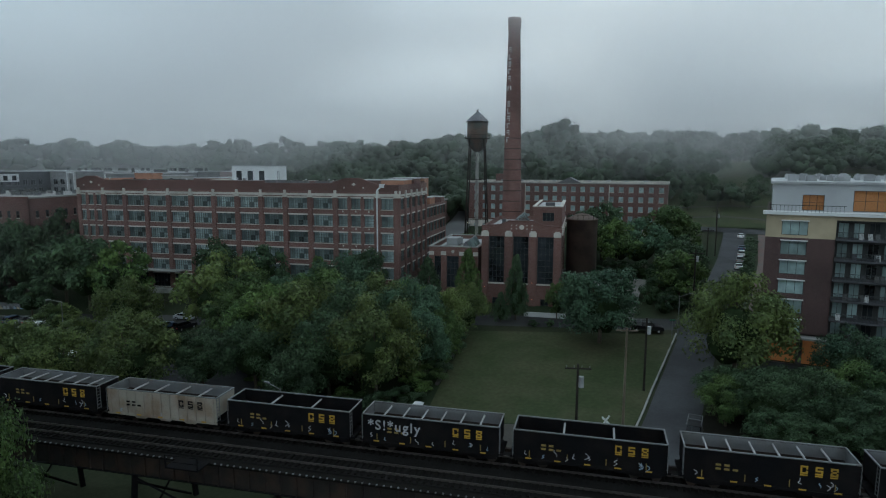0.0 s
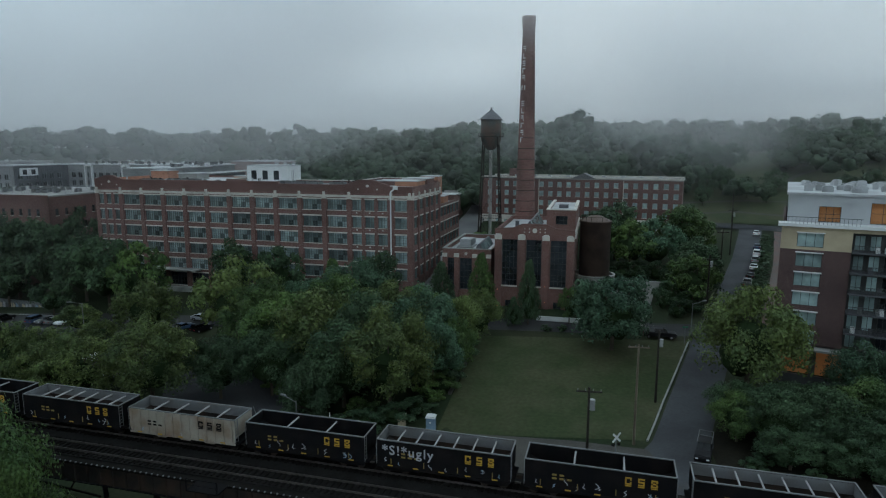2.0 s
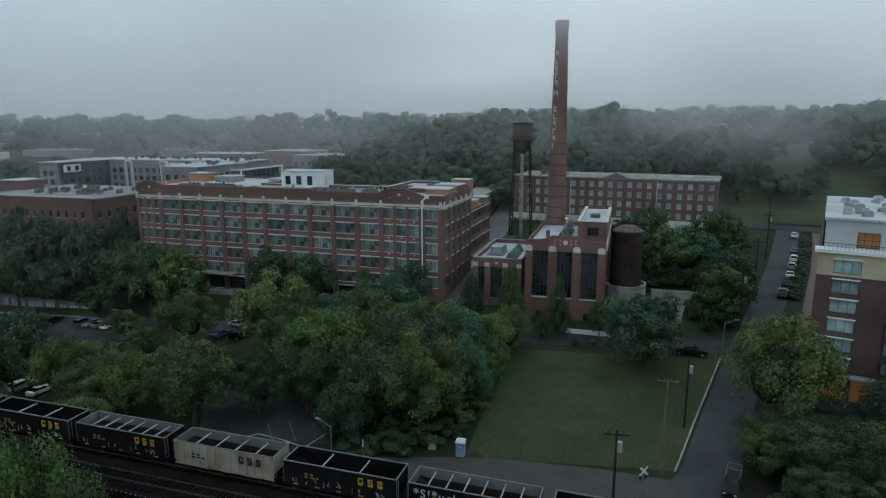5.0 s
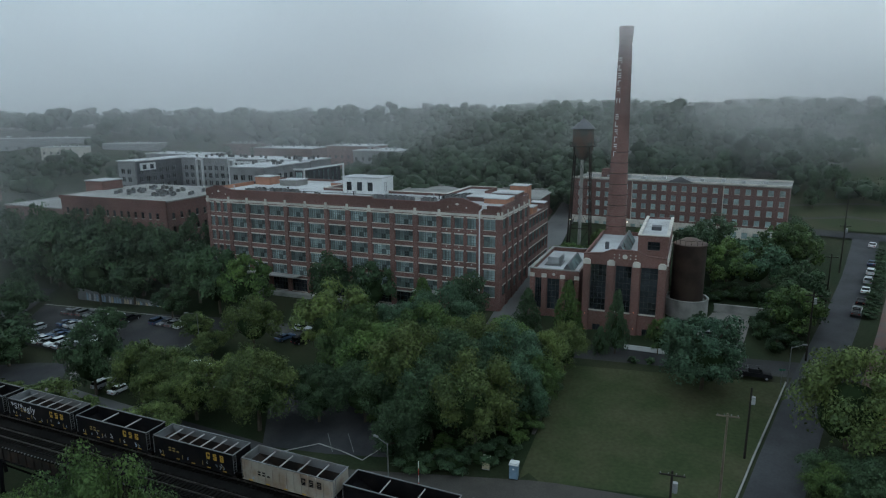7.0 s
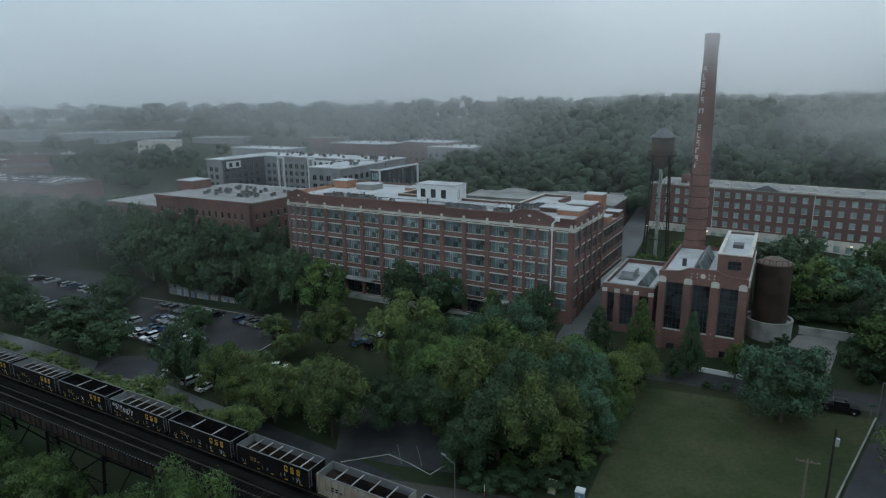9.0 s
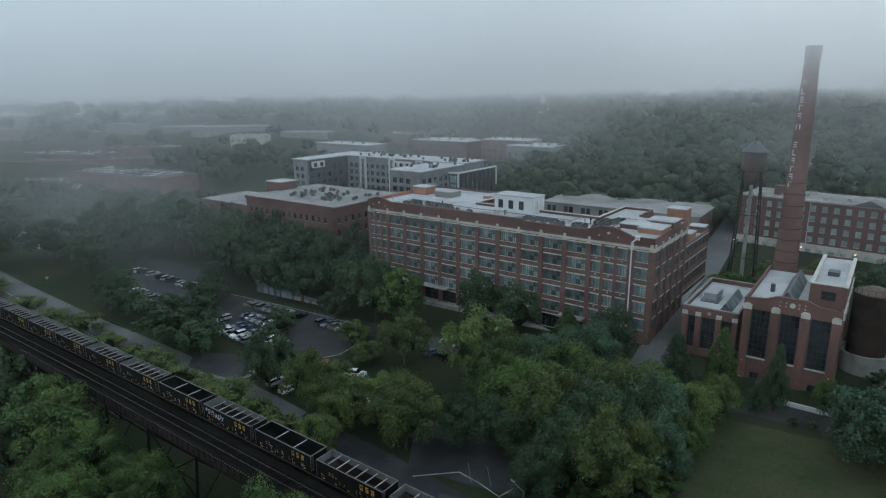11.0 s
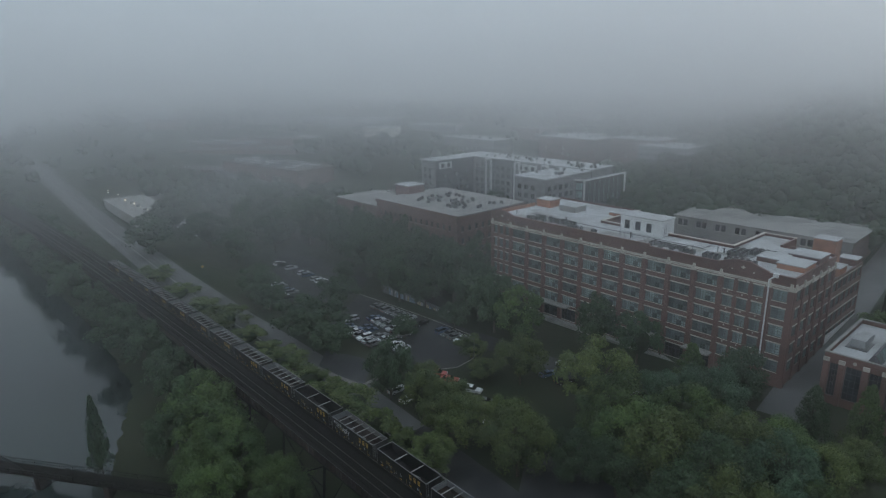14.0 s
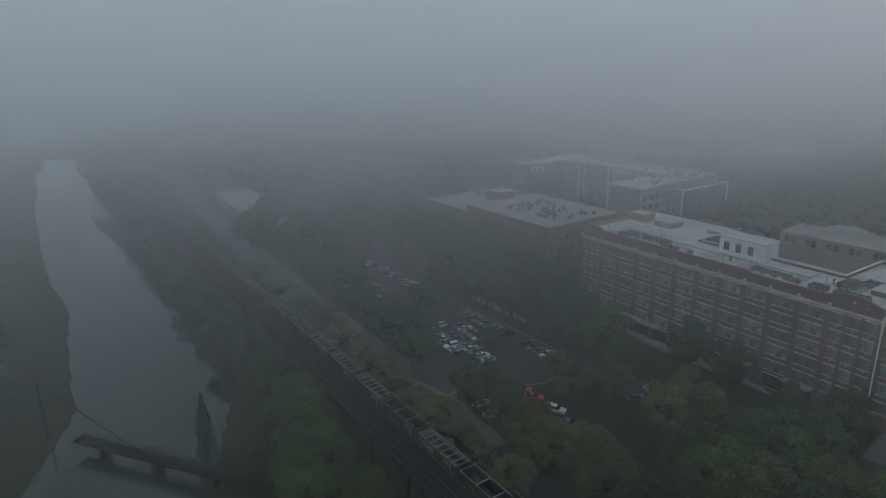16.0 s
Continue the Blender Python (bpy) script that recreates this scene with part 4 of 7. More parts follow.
unit = thing("roof_condenser", "small dark grey condenser unit on the roof", "condenser unit", group="condensers on roofs")
part("casing", Shape().box(-0.45, 0.45, -0.45, 0.45, 0.12, 0.95).box(-0.5, 0.5, -0.5, 0.5, 0, 0.12), STEEL_GREY, unit)
part("fan_grille", Shape().tube((0, 0, 0.95), (0, 0, 1.02), 0.38, n=12), STEEL_BLACK, unit)
rnd = random.Random(7)
base = FACTORY
first = True
for cx, cy, cols, rows, zz in ((-30, 3.0, 9, 2, 30.6), (-17, 2.4, 9, 2, 30.6), (-68, 4, 5, 3, 30.6), (-61, 5, 6, 2, 30.6), (-54, 3.2, 7, 1, 30.6), (-11, 12, 4, 3, 30.6), (-14, 8, 3, 4, 30.6)):
    for i in range(cols):
        for j in range(rows):
            if rnd.random() < 0.15:
                continue
            m = base @ pose(cx + 1.25 * i + rnd.uniform(-0.15, 0.15), cy + 1.4 * j + rnd.uniform(-0.15, 0.15), zz, 0, 0, rnd.uniform(-4, 4))
            if first:
                unit.matrix_basis, first = m, False
            else:
                copy_thing(unit, m)

# worn patches, vents and a pipe run on the factory roof
patch_rnd = random.Random(31)
for k in range(14):
    x, y, w, d = patch_rnd.uniform(-74, -14), patch_rnd.uniform(2, 11.5), patch_rnd.uniform(3, 9), patch_rnd.uniform(1.5, 3.5)
    if -43.6 < x + w and x < -31.4 and y + d > 10:
        continue
    part("roof_patch", Shape().box(x, x + w, y, y + d, 30.6, 30.61 + 0.004 * k), patch_rnd.choice((ROOF_GREY, ROOF_GREY, STEEL_GREY, CONCRETE)), factory, "patched grey roof felt")
for k in range(18):
    x, y, h = patch_rnd.uniform(-76, -12), patch_rnd.uniform(2, 9.5), patch_rnd.uniform(0.5, 1.3)
    part("roof_vent", Shape().tube((x, y, 30.6), (x, y, 30.6 + h), 0.14, n=8).lathe([(0.05, 30.6 + h), (0.3, 30.6 + h), (0.3, 30.7 + h), (0.05, 30.8 + h)], 8, (x, y)), HVAC if k % 2 else STEEL_BLACK, factory)
part("pipe_run", Shape().tube((-70, 8, 30.9), (-20, 8, 30.9), 0.1, n=6).tube((-20, 8, 30.9), (-20, 14, 30.9), 0.1, n=6), STEEL_GREY, factory)

# -- the power house with its annex --
power = site("power_house", "tall brick power house with great dark windows", "power house", 10.2, 128.4)
PW, PD = 16.4, 28.0
tall = [(1.55, 4.75), (6.6, 9.75), (11.6, 14.85)]
part("front_wall", walling(Shape(), 0, PW, 3.5, 21.5, [(a, b, 10.8, 20.6) for a, b in tall] + [(a + 0.8, b - 0.8, 5.0, 7.6) for a, b in tall]), BRICK_PH, power, "warm red brick front wall")
part("stepped_gable", Shape().prism([(0, 21.5), (PW, 21.5), (PW, 22.6), (12.6, 22.9), (10.8, 23.7), (5.6, 23.7), (3.8, 22.9), (0, 22.6)], -0.05, 0.5), BRICK_PH, power, "brick parapet with a shallow gable")
part("gable_coping", Shape().prism([(0, 22.6), (3.8, 22.9), (5.6, 23.7), (10.8, 23.7), (12.6, 22.9), (PW, 22.6), (PW, 22.8), (12.6, 23.1), (10.8, 23.9), (5.6, 23.9), (3.8, 23.1), (0, 22.8)][::-1], -0.14, 0.6), BRICK_DARK, power)
for a, b in tall:
    window(power, (a, 0.15, 10.8), round(b - a, 2), 9.8, 4, 8, GLASS_DARK, label="tall dark multi-paned window")
    window(power, (a + 0.8, 0.15, 5.0), round(b - a - 1.6, 2), 2.6, 2, 2, GLASS_DARK)
    part("sill", Shape().box(a - 0.1, b + 0.1, -0.2, 0.1, 10.55, 10.8), STONE, power)
for x in (0.75, 5.65, 10.65, 15.6):
    part("pilaster", Shape().box(x - 0.7, x + 0.7, -0.4, 0, 3.5, 20.6), BRICK_PH, power)
    part("pilaster_cap", Shape().box(x - 0.75, x + 0.75, -0.46, 0, 20.6, 21.5).box(x - 0.5, x + 0.5, -0.44, 0, 21.5, 21.75), STONE, power, "carved stone cap")
for k, x in enumerate((6.2, 7.2, 9.4, 10.4)):
    for z in (22.1, 22.8):
        part("accent_stone", Shape().box(x - 0.12, x + 0.12, -0.12, -0.04, z, z + 0.22), STONE, power)
part("roundel", Shape().tube((8.3, -0.12, 22.55), (8.3, 0, 22.55), 0.5, n=16), STONE, power)
part("left_wall", Shape().box(0, 0.4, 0.5, PD, 3.5, 22.6), BRICK_PH, power)
right = side_at(PW, 0, 90)
part("right_wall", walling(Shape(), 0.5, PD, 3.5, 22.6, [(2.5 + 4.2 * k, 5.0 + 4.2 * k, 9, 17.5) for k in range(6)]), BRICK_PH, power, at=right)
for k in range(6):
    window(power, right @ pose(2.5 + 4.2 * k, 0.15, 9), 2.5, 8.5, 3, 7, GLASS_DARK)
    part("bracket", Shape().box(1.4 + 4.2 * k, 2.1 + 4.2 * k, -0.3, 0, 20.9, 21.7), STONE, power, at=right)
part("side_cornice", Shape().box(0, PD, -0.2, 0, 22.2, 22.6), STONE, power, at=right)
part("rear_wall", Shape().box(0.4, PW - 0.4, PD - 0.4, PD, 3.5, 22.6), BRICK_PH, power)
part("roof", Shape().box(0.4, PW - 0.4, 0.5, PD - 0.4, 21.4, 21.7), ROOF_WHITE, power, "pale stained flat roof")
part("tower", walling(Shape(), 10.4, PW - 0.05, 21.7, 26.6, [(12.3, 14.7, 23.6, 25.4)], 3.2, 3.6).box(10.4, 10.8, 3.6, PD, 21.7, 26.6).box(PW - 0.45, PW - 0.05, 3.6, PD, 21.7, 26.6).box(10.8, PW - 0.45, PD - 0.4, PD, 21.7, 26.6),
     BRICK_PH, power, "brick roof tower along one side")
window(power, (12.3, 3.35, 23.6), 2.4, 1.8, 3, 2, GLASS_DARK)
part("tower_roof", Shape().box(10.8, PW - 0.45, 3.6, PD - 0.4, 25.9, 26.2), ROOF_WHITE, power)
part("tower_coping", Shape().box(10.25, PW + 0.1, 3.05, 3.75, 26.6, 26.78).box(10.25, 10.95, 3.75, PD, 26.6, 26.78).box(PW - 0.6, PW + 0.1, 3.75, PD, 26.6, 26.78), STONE, power)
part("roof_hatch", Shape().box(12.4, 14.4, 12, 14.6, 26.2, 27.0), DARK_SIDING, power)


def monitor(parent, x0, x1, y0, y1, z0, z1):
    c = (x0 + x1) / 2
    part("skylight_monitor", Shape().prism([(x0, z0), (x1, z0), (c + 0.15, z1), (c - 0.15, z1)], y0, y1), TIN, parent, "ridged metal skylight monitor")
    for k in range(int((y1 - y0) / 1.2)):
        y = y0 + 0.3 + 1.2 * k
        part("skylight_pane", Shape().add([(x1 + 0.02, y, z0 + 0.25), (x1 + 0.02, y + 0.9, z0 + 0.25), (c + 0.22, y + 0.9, z1 - 0.1), (c + 0.22, y, z1 - 0.1)], [(0, 1, 2, 3)]), GLASS_TEAL, parent)


monitor(power, 5.4, 8.4, 3.0, 22, 21.7, 24.1)
part("roof_vent", Shape().box(3.0, 3.8, 10, 10.8, 21.7, 23.3), DARK_SIDING, power)

annex = site("power_house_annex", "low brick annex with stone-capped pilasters", "annex", -0.8, 135.5)
AW, AD = 10.9, 24.0
wins = [(1.15, 2.6), (3.9, 6.6), (7.9, 10.0)]
part("front_wall", walling(Shape(), 0, AW, 3.5, 17.4, [(a, b, 8.4, 15.4) for a, b in wins]), BRICK_PH, annex, "warm red brick front wall")
for a, b in wins:
    window(annex, (a, 0.15, 8.4), round(b - a, 2), 7.0, 3, 5, GLASS_DARK)
for x in (0.5, 3.2, 7.3, 10.4):
    part("pilaster", Shape().box(x - 0.5, x + 0.5, -0.3, 0, 3.5, 15.6), BRICK_PH, annex)
    part("pilaster_cap", Shape().box(x - 0.55, x + 0.55, -0.36, 0, 15.6, 16.4), STONE, annex)
part("roundel", Shape().tube((5.3, -0.08, 16.4), (5.3, 0, 16.4), 0.35, n=14), STONE, annex)
part("outer_wall", outer_wall(0, AW, 0.4, AD, 3.5, 17.4), BRICK_PH, annex)
part("coping", Shape().box(-0.1, AW + 0.1, -0.1, 0.5, 17.4, 17.58).box(-0.1, 0.5, 0.5, AD, 17.4, 17.58).box(0.5, AW, AD - 0.5, AD, 17.4, 17.58), CONCRETE, annex)
part("roof", Shape().box(0.4, AW - 0.4, 0.4, AD - 0.4, 16.2, 16.5), ROOF_WHITE, annex, "pale stained flat roof")
monitor(annex, 6.6, 9.0, 2, 15, 16.5, 18.4)
part("air_handler", Shape().box(2.2, 4.8, 8, 12, 16.5, 18.4).box(2.4, 4.6, 13, 15.5, 16.5, 17.8), HVAC, annex, "grey roof air handler")
part("air_handler_base", Shape().box(1.6, 5.4, 7.2, 12.6, 16.5, 16.7), STEEL_GREY, annex)

# -- chimney --
chimney = thing("chimney", "tall tapering round brick chimney with white marks", "chimney", pose(20.0, 157.0, 0))
part("shaft", Shape().lathe([(3.0, 6), (2.75, 14), (2.35, 27), (1.95, 45), (1.62, 62), (1.5, 67), (1.5, 68.2), (1.62, 68.5), (1.66, 70.6), (1.5, 70.9), (1.2, 70.9), (1.2, 66)], 32), BRICK_CHIMNEY, chimney, "sooty brick shaft", smooth=True)
for k in range(9):
    z = 21 + 2.6 * k
    r = 2.53 - (z - 21) * 0.0222
    part("iron_band", Shape().lathe([(r + 0.0, z), (r + 0.06, z + 0.02), (r + 0.06, z + 0.14), (r, z + 0.16)], 32), STEEL_RUST, chimney)
ang = math.radians(226)
for k, z in enumerate([63.2 - 1.72 * i for i in range(5)] + [54.0] + [50.2 - 1.75 * i for i in range(6)]):
    r = 1.95 - (z - 45) * 0.0193 + 0.03
    rad, tan_ = Vector((math.cos(ang), math.sin(ang), 0)), Vector((-math.sin(ang), math.cos(ang), 0))
    mark, hh = Shape(), 0.62
    rnd = random.Random(40 + k)
    strokes = [(-0.42, -0.2, -hh, hh), (-0.2, 0.42, *rnd.choice(((hh - 0.25, hh), (-hh, -hh + 0.25))))] if k % 2 else [(-0.42, 0.42, hh - 0.26, hh), (-0.42, 0.42, -0.12, 0.12), (rnd.choice((-0.42, 0.2)), 0.42, -hh, -hh + 0.25)]
    if k == 5:
        strokes = [(-0.55, 0.55, -0.55, 0.55)]
    for x0, x1, z0, z1 in strokes:
        pts = []
        for rr in (r - 0.05, r + 0.03):
            for u, v in ((x0, z0), (x1, z0), (x1, z1), (x0, z1)):
                a = ang + u / r
                pts.append((math.cos(a) * rr, math.sin(a) * rr, z + v))
        mark.add(pts, [(4, 5, 6, 7), (0, 1, 5, 4), (1, 2, 6, 5), (2, 3, 7, 6), (3, 0, 4, 7)])
    part("painted_mark", mark, MARK_WHITE, chimney, "faded white painted mark")
part("ladder", Shape().box(-0.2, -0.16, -3.02, -2.98, 10, 20), STEEL_RUST, chimney)

# -- water tower --
tower = thing("water_tower", "rusty steel water tower with a conical roof", "water tower", pose(12.2, 172.0, 0))
part("tank", Shape().lathe([(0.5, 38.8), (1.4, 39.4), (2.2, 40.4), (2.7, 41.6), (2.8, 42.6), (2.8, 47.0)], 28), TANK_RUST, tower, "rust-stained riveted tank", smooth=True)
part("roof", Shape().lathe([(3.2, 46.9), (3.25, 47.05), (0.25, 49.7), (0.2, 50.3), (0.02, 50.5)], 28), TIN, tower, "dark conical tin roof")
part("balcony", Shape().lathe([(2.8, 42.3), (3.5, 42.35), (3.5, 42.5), (2.8, 42.55)], 28), STEEL_RUST, tower)
rail = Shape()
for k in range(20):
    a = 2 * math.pi * k / 20
    rail.tube((3.45 * math.cos(a), 3.45 * math.sin(a), 42.5), (3.45 * math.cos(a), 3.45 * math.sin(a), 43.4), 0.03, n=4)
    b = 2 * math.pi * (k + 1) / 20
    rail.tube((3.45 * math.cos(a), 3.45 * math.sin(a), 43.4), (3.45 * math.cos(b), 3.45 * math.sin(b), 43.4), 0.03, n=4)
part("balcony_railing", rail, STEEL_BLACK, tower)
part("riser_pipe", Shape().tube((0, 0, 6), (0, 0, 39), 0.46, n=14), CONCRETE, tower, "pale central riser pipe")
feet = [Vector((4.6 * math.cos(math.radians(a)), 4.6 * math.sin(math.radians(a)), 8)) for a in (35, 125, 215, 305)]
heads = [Vector((2.75 * math.cos(math.radians(a)), 2.75 * math.sin(math.radians(a)), 42.4)) for a in (35, 125, 215, 305)]
for f0, h0 in zip(feet, heads):
    part("leg", Shape().tube(f0, h0, 0.22, 0.19, n=6), STEEL_RUST, tower)
for lev in (0.05, 0.36, 0.68):
    for k in range(4):
        a0, b0 = feet[k].lerp(heads[k], lev), feet[(k + 1) % 4].lerp(heads[(k + 1) % 4], lev)
        a1, b1 = feet[k].lerp(heads[k], lev + 0.31), feet[(k + 1) % 4].lerp(heads[(k + 1) % 4], lev + 0.31)
        part("strut", Shape().tube(a0, b0, 0.09, n=5), STEEL_RUST, tower)
        part("tie_rod", Shape().tube(a0, b1, 0.035, n=4).tube(b0, a1, 0.035, n=4), STEEL_RUST, tower)

# -- silo --
silo = thing("silo", "brown rusted round silo inside a white wall", "silo", pose(33.7, 138.6, 0))
part("drum", Shape().lathe([(3.4, 5), (3.4, 23.0), (3.55, 23.05), (3.55, 23.3), (3.3, 23.35), (1.4, 24.3), (0.3, 24.5)], 36), SILO_RUST, silo, "brown rust-streaked drum", smooth=True)
part("base_wall", Shape().lathe([(4.6, 4), (4.6, 11.0), (4.7, 11.0), (4.7, 11.2), (4.2, 11.2), (4.2, 10.5), (3.35, 10.5)], 36), CONCRETE, silo, "curved white base wall")
rim = Shape()
for k in range(18):
    a, b = 2 * math.pi * k / 18, 2 * math.pi * (k + 1) / 18
    rim.tube((3.45 * math.cos(a), 3.45 * math.sin(a), 23.3), (3.45 * math.cos(a), 3.45 * math.sin(a), 24.3), 0.035, n=4)
    rim.tube((3.45 * math.cos(a), 3.45 * math.sin(a), 24.3), (3.45 * math.cos(b), 3.45 * math.sin(b), 24.3), 0.035, n=4)
part("rim_railing", rim, STEEL_BLACK, silo)


# -- long brick apartment block at the foot of the hill --
def facade(parent, at, length, z0, z1, rows, x_starts, w, h, wall, pane, frame_mat, name, sash=(2, 2), sill=True):
    """A plain wall with a regular set of windows. rows: sill heights."""
    holes = [(x, x + w, z, z + h) for z in rows for x in x_starts]
    part(name, walling(Shape(), 0, length, z0, z1, holes), wall, parent, at=at)
    for x, _, z, _ in holes:
        if sash == (1, 1):
            key = (w, h, pane.name)
            if key not in SASH:
                SASH[key] = Shape().box(0, w, 0, 0.06, 0, h).mesh("window", pane)
            part("window", SASH[key], None, parent, at=at @ pose(x, 0.12, z))
        else:
            window(parent, at @ pose(x, 0.12, z), w, h, *sash, pane, frame_mat)
    if sill:
        key = Shape().box(-0.08, w + 0.08, -0.06, 0.06, -0.12, 0).mesh("sill", STONE)
        for x, _, z, _ in holes:
            part("sill", key, None, parent, at=at @ pose(x, 0, z))


block = site("brick_apartment_block", "long dark red brick apartment block with a pale base", "apartment block", 12.6, 217.3, -22.2)
BL = 65.5
starts = [2.0 + 3.05 * k for k in range(21)]
facade(block, Matrix(), BL, 16.6, 29.2, [17.3 + 3.1 * k for k in range(4)], starts, 1.5, 1.7, BRICK_DARK, GLASS_TEAL, FRAME_PALE, "front_wall", (1, 2))
facade(block, pose(0, -0.15, 0), BL, 8.0, 16.6, [13.2], starts, 1.6, 1.9, STONE, GLASS_TEAL, FRAME_PALE, "pale_base", (1, 2), False)
part("roof", Shape().box(-0.3, BL + 0.3, -0.4, 16, 29.2, 29.5), ROOF_GREY, block, "grey flat roof")
part("parapet", Shape().box(-0.3, BL + 0.3, -0.45, -0.1, 29.5, 30.0).box(-0.3, BL + 0.3, 15.7, 16, 29.5, 30.0), STONE, block)
part("roof_gable", Shape().prism([(31, 29.5), (39, 29.5), (35, 31.3)], -0.5, 4), TIN, block, "small metal gable")
part("outer_wall", outer_wall(0, BL, 0.4, 15.6, 8, 29.2), BRICK_DARK, block)
for x in (20.2, 47.8):
    part("downpipe", Shape().tube((x, -0.2, 9), (x, -0.2, 29), 0.12, n=6), STONE, block)
for k in range(10):
    part("roof_unit", Shape().box(4 + 6 * k, 5.2 + 6 * k, 4 + (k * 7) % 5, 5.4 + (k * 7) % 5, 29.5, 30.3), HVAC, block)
part("lift_house", Shape().box(8, 12, 6, 10, 29.5, 32.3), BRICK_DARK, block)

# -- low building behind the factory --
rear = site("rear_mill", "low grey brick mill behind the factory", "mill building", -52.4, 222.0)
facade(rear, Matrix(), 55, 6, 22.4, [19.4], [1.6 + 6.6 * (k // 2) + 2.0 * (k % 2) for k in range(16)], 1.5, 2.2, GREY_BRICK, GLASS_DARK, FRAME_DARK, "front_wall", (2, 2))
part("roof", Shape().add([(-0.3, -0.3, 22.4), (55.3, -0.3, 22.4), (55.3, 22.3, 22.9), (-0.3, 22.3, 22.9), (-0.3, -0.3, 22.7), (55.3, -0.3, 22.7), (55.3, 22.3, 23.2), (-0.3, 22.3, 23.2)],
                         [(3, 2, 1, 0), (4, 5, 6, 7), (0, 1, 5, 4), (1, 2, 6, 5), (2, 3, 7, 6), (3, 0, 4, 7)]), ROOF_GREY, rear, "pale grey flat roof")
part("outer_wall", outer_wall(0, 55, 0.4, 22, 6, 22.4), BRICK_DARK, rear, "dark brick end walls")
part("white_base", Shape().box(55.0, 55.06, 0.5, 21.5, 6, 12.5), WHITE, rear, "whitewashed base")
for x0, x1, z1 in ((2, 7, 24.3), (7, 12, 23.8), (20, 25, 23.9), (36, 41, 23.8), (48, 53, 23.8)):
    part("parapet_step", Shape().box(x0, x1, 21.4, 21.9, 23.19, z1), ROOF_GREY, rear)

# -- old warehouse left of the factory --
ware = site("warehouse", "dark red brick warehouse with a cluttered pale roof", "warehouse", -149.9, 175.7)
facade(ware, Matrix(), 44, -4, 26.2, [0.5 + 4.1 * k for k in range(6)], [2.0 + 2.9 * k for k in range(14)], 1.1, 1.9, BRICK_DARK, GLASS_DARK, FRAME_DARK, "front_wall", (1, 2))
facade(ware, side_at(44, 0, 90), 34, -4, 26.2, [0.5 + 4.1 * k for k in range(6)], [2.0 + 3.2 * k for k in range(10)], 1.1, 1.9, BRICK_DARK, GLASS_DARK, FRAME_DARK, "side_wall", (1, 2))
part("rear_wall", Shape().slab([(0, 0.4), (0.4, 0.4), (0.4, 33.6), (43.6, 33.6), (43.6, 34), (0, 34)], -4, 26.2), BRICK_DARK, ware)
part("roof", Shape().box(-0.2, 44.2, -0.2, 34.2, 26.2, 26.6), ROOF_GREY, ware, "pale flat roof crowded with plant")
part("cornice", Shape().box(-0.35, 44.35, -0.35, -0.2, 25.7, 26.75), BRICK_DARK, ware)
part("lift_house", Shape().box(-6, 2, 14, 22, 20, 29.5), BRICK, ware, "brick lift house")
part("lift_house_roof", Shape().box(-6.2, 2.2, 13.8, 22.2, 29.5, 29.8), ROOF_WHITE, ware)
rnd = random.Random(11)
for k in range(48):
    m = pose(-149.9, 175.7, 0, 0, 0, TURN) @ pose(rnd.uniform(12, 40), rnd.uniform(7, 26), 26.6, 0, 0, rnd.uniform(0, 90))
    copy_thing(unit, m)
wing = site("warehouse_wing", "low brick wing with a pale roof", "warehouse", -190, 196)
part("wall", Shape().box(0, 34, 0, 22, -6, 19.8), BRICK_DARK, wing)
part("roof", Shape().box(-0.2, 34.2, -0.2, 22.2, 19.8, 20.2), ROOF_GREY, wing)

# -- grey apartment house with two wings and a glazed end --
flats = thing("grey_apartments", "modern grey apartment house with white framed bays", "apartment house", pose(-114, 218.6, 0, 0, 0, TURN))


def flat_face(at, length, z0, z1, wall, step_x, name):
    facade(flats, at, length, z0, z1, [z0 + 1.4 + 3.3 * k for k in range(int((z1 - z0 - 2.5) / 3.3))], [1.4 + step_x * k for k in range(int((length - 2) / step_x))], 2.1, 2.1, wall, GLASS_DARK, FRAME_PALE, name, (2, 1), False)


flat_face(Matrix(), 15.5, 6, 32.0, GREY_SIDING, 3.4, "near_wing_front")
flat_face(side_at(15.5, 0, 90), 30, 6, 32.0, GREY_SIDING, 3.6, "near_wing_side")
part("near_wing_left", Shape().box(0, 0.4, 0.4, 30, 6, 32.0), GREY_SIDING, flats)
part("near_wing_roof", Shape().box(-0.5, 16.0, -0.5, 29.4, 32.0, 32.4), ROOF_WHITE, flats, "pale roof edge")
flat_face(pose(-53, 30, 0), 53, 6, 32.4, GREY_SIDING, 3.4, "court_front")
part("court_roof", Shape().box(-53.5, 16.0, 29.6, 46, 32.4, 32.8), ROOF_WHITE, flats)
part("court_rear", Shape().box(-53, 15.5, 45.2, 45.6, 6, 32.4).box(15.1, 15.5, 30.4, 45.2, 6, 32.4), GREY_SIDING, flats)
flat_face(pose(-63, 5, 0), 10, 6, 32.4, GREY_SIDING, 3.4, "left_wing_front")
flat_face(side_at(-53, 5, 90), 25, 6, 32.4, DARK_SIDING, 3.6, "left_wing_side")
part("left_wing_left", Shape().box(-63, -62.6, 5.4, 45, 6, 32.4), GREY_SIDING, flats)
part("left_wing_roof", Shape().box(-63.5, -52.5, 4.5, 45, 32.38, 32.78), ROOF_WHITE, flats)
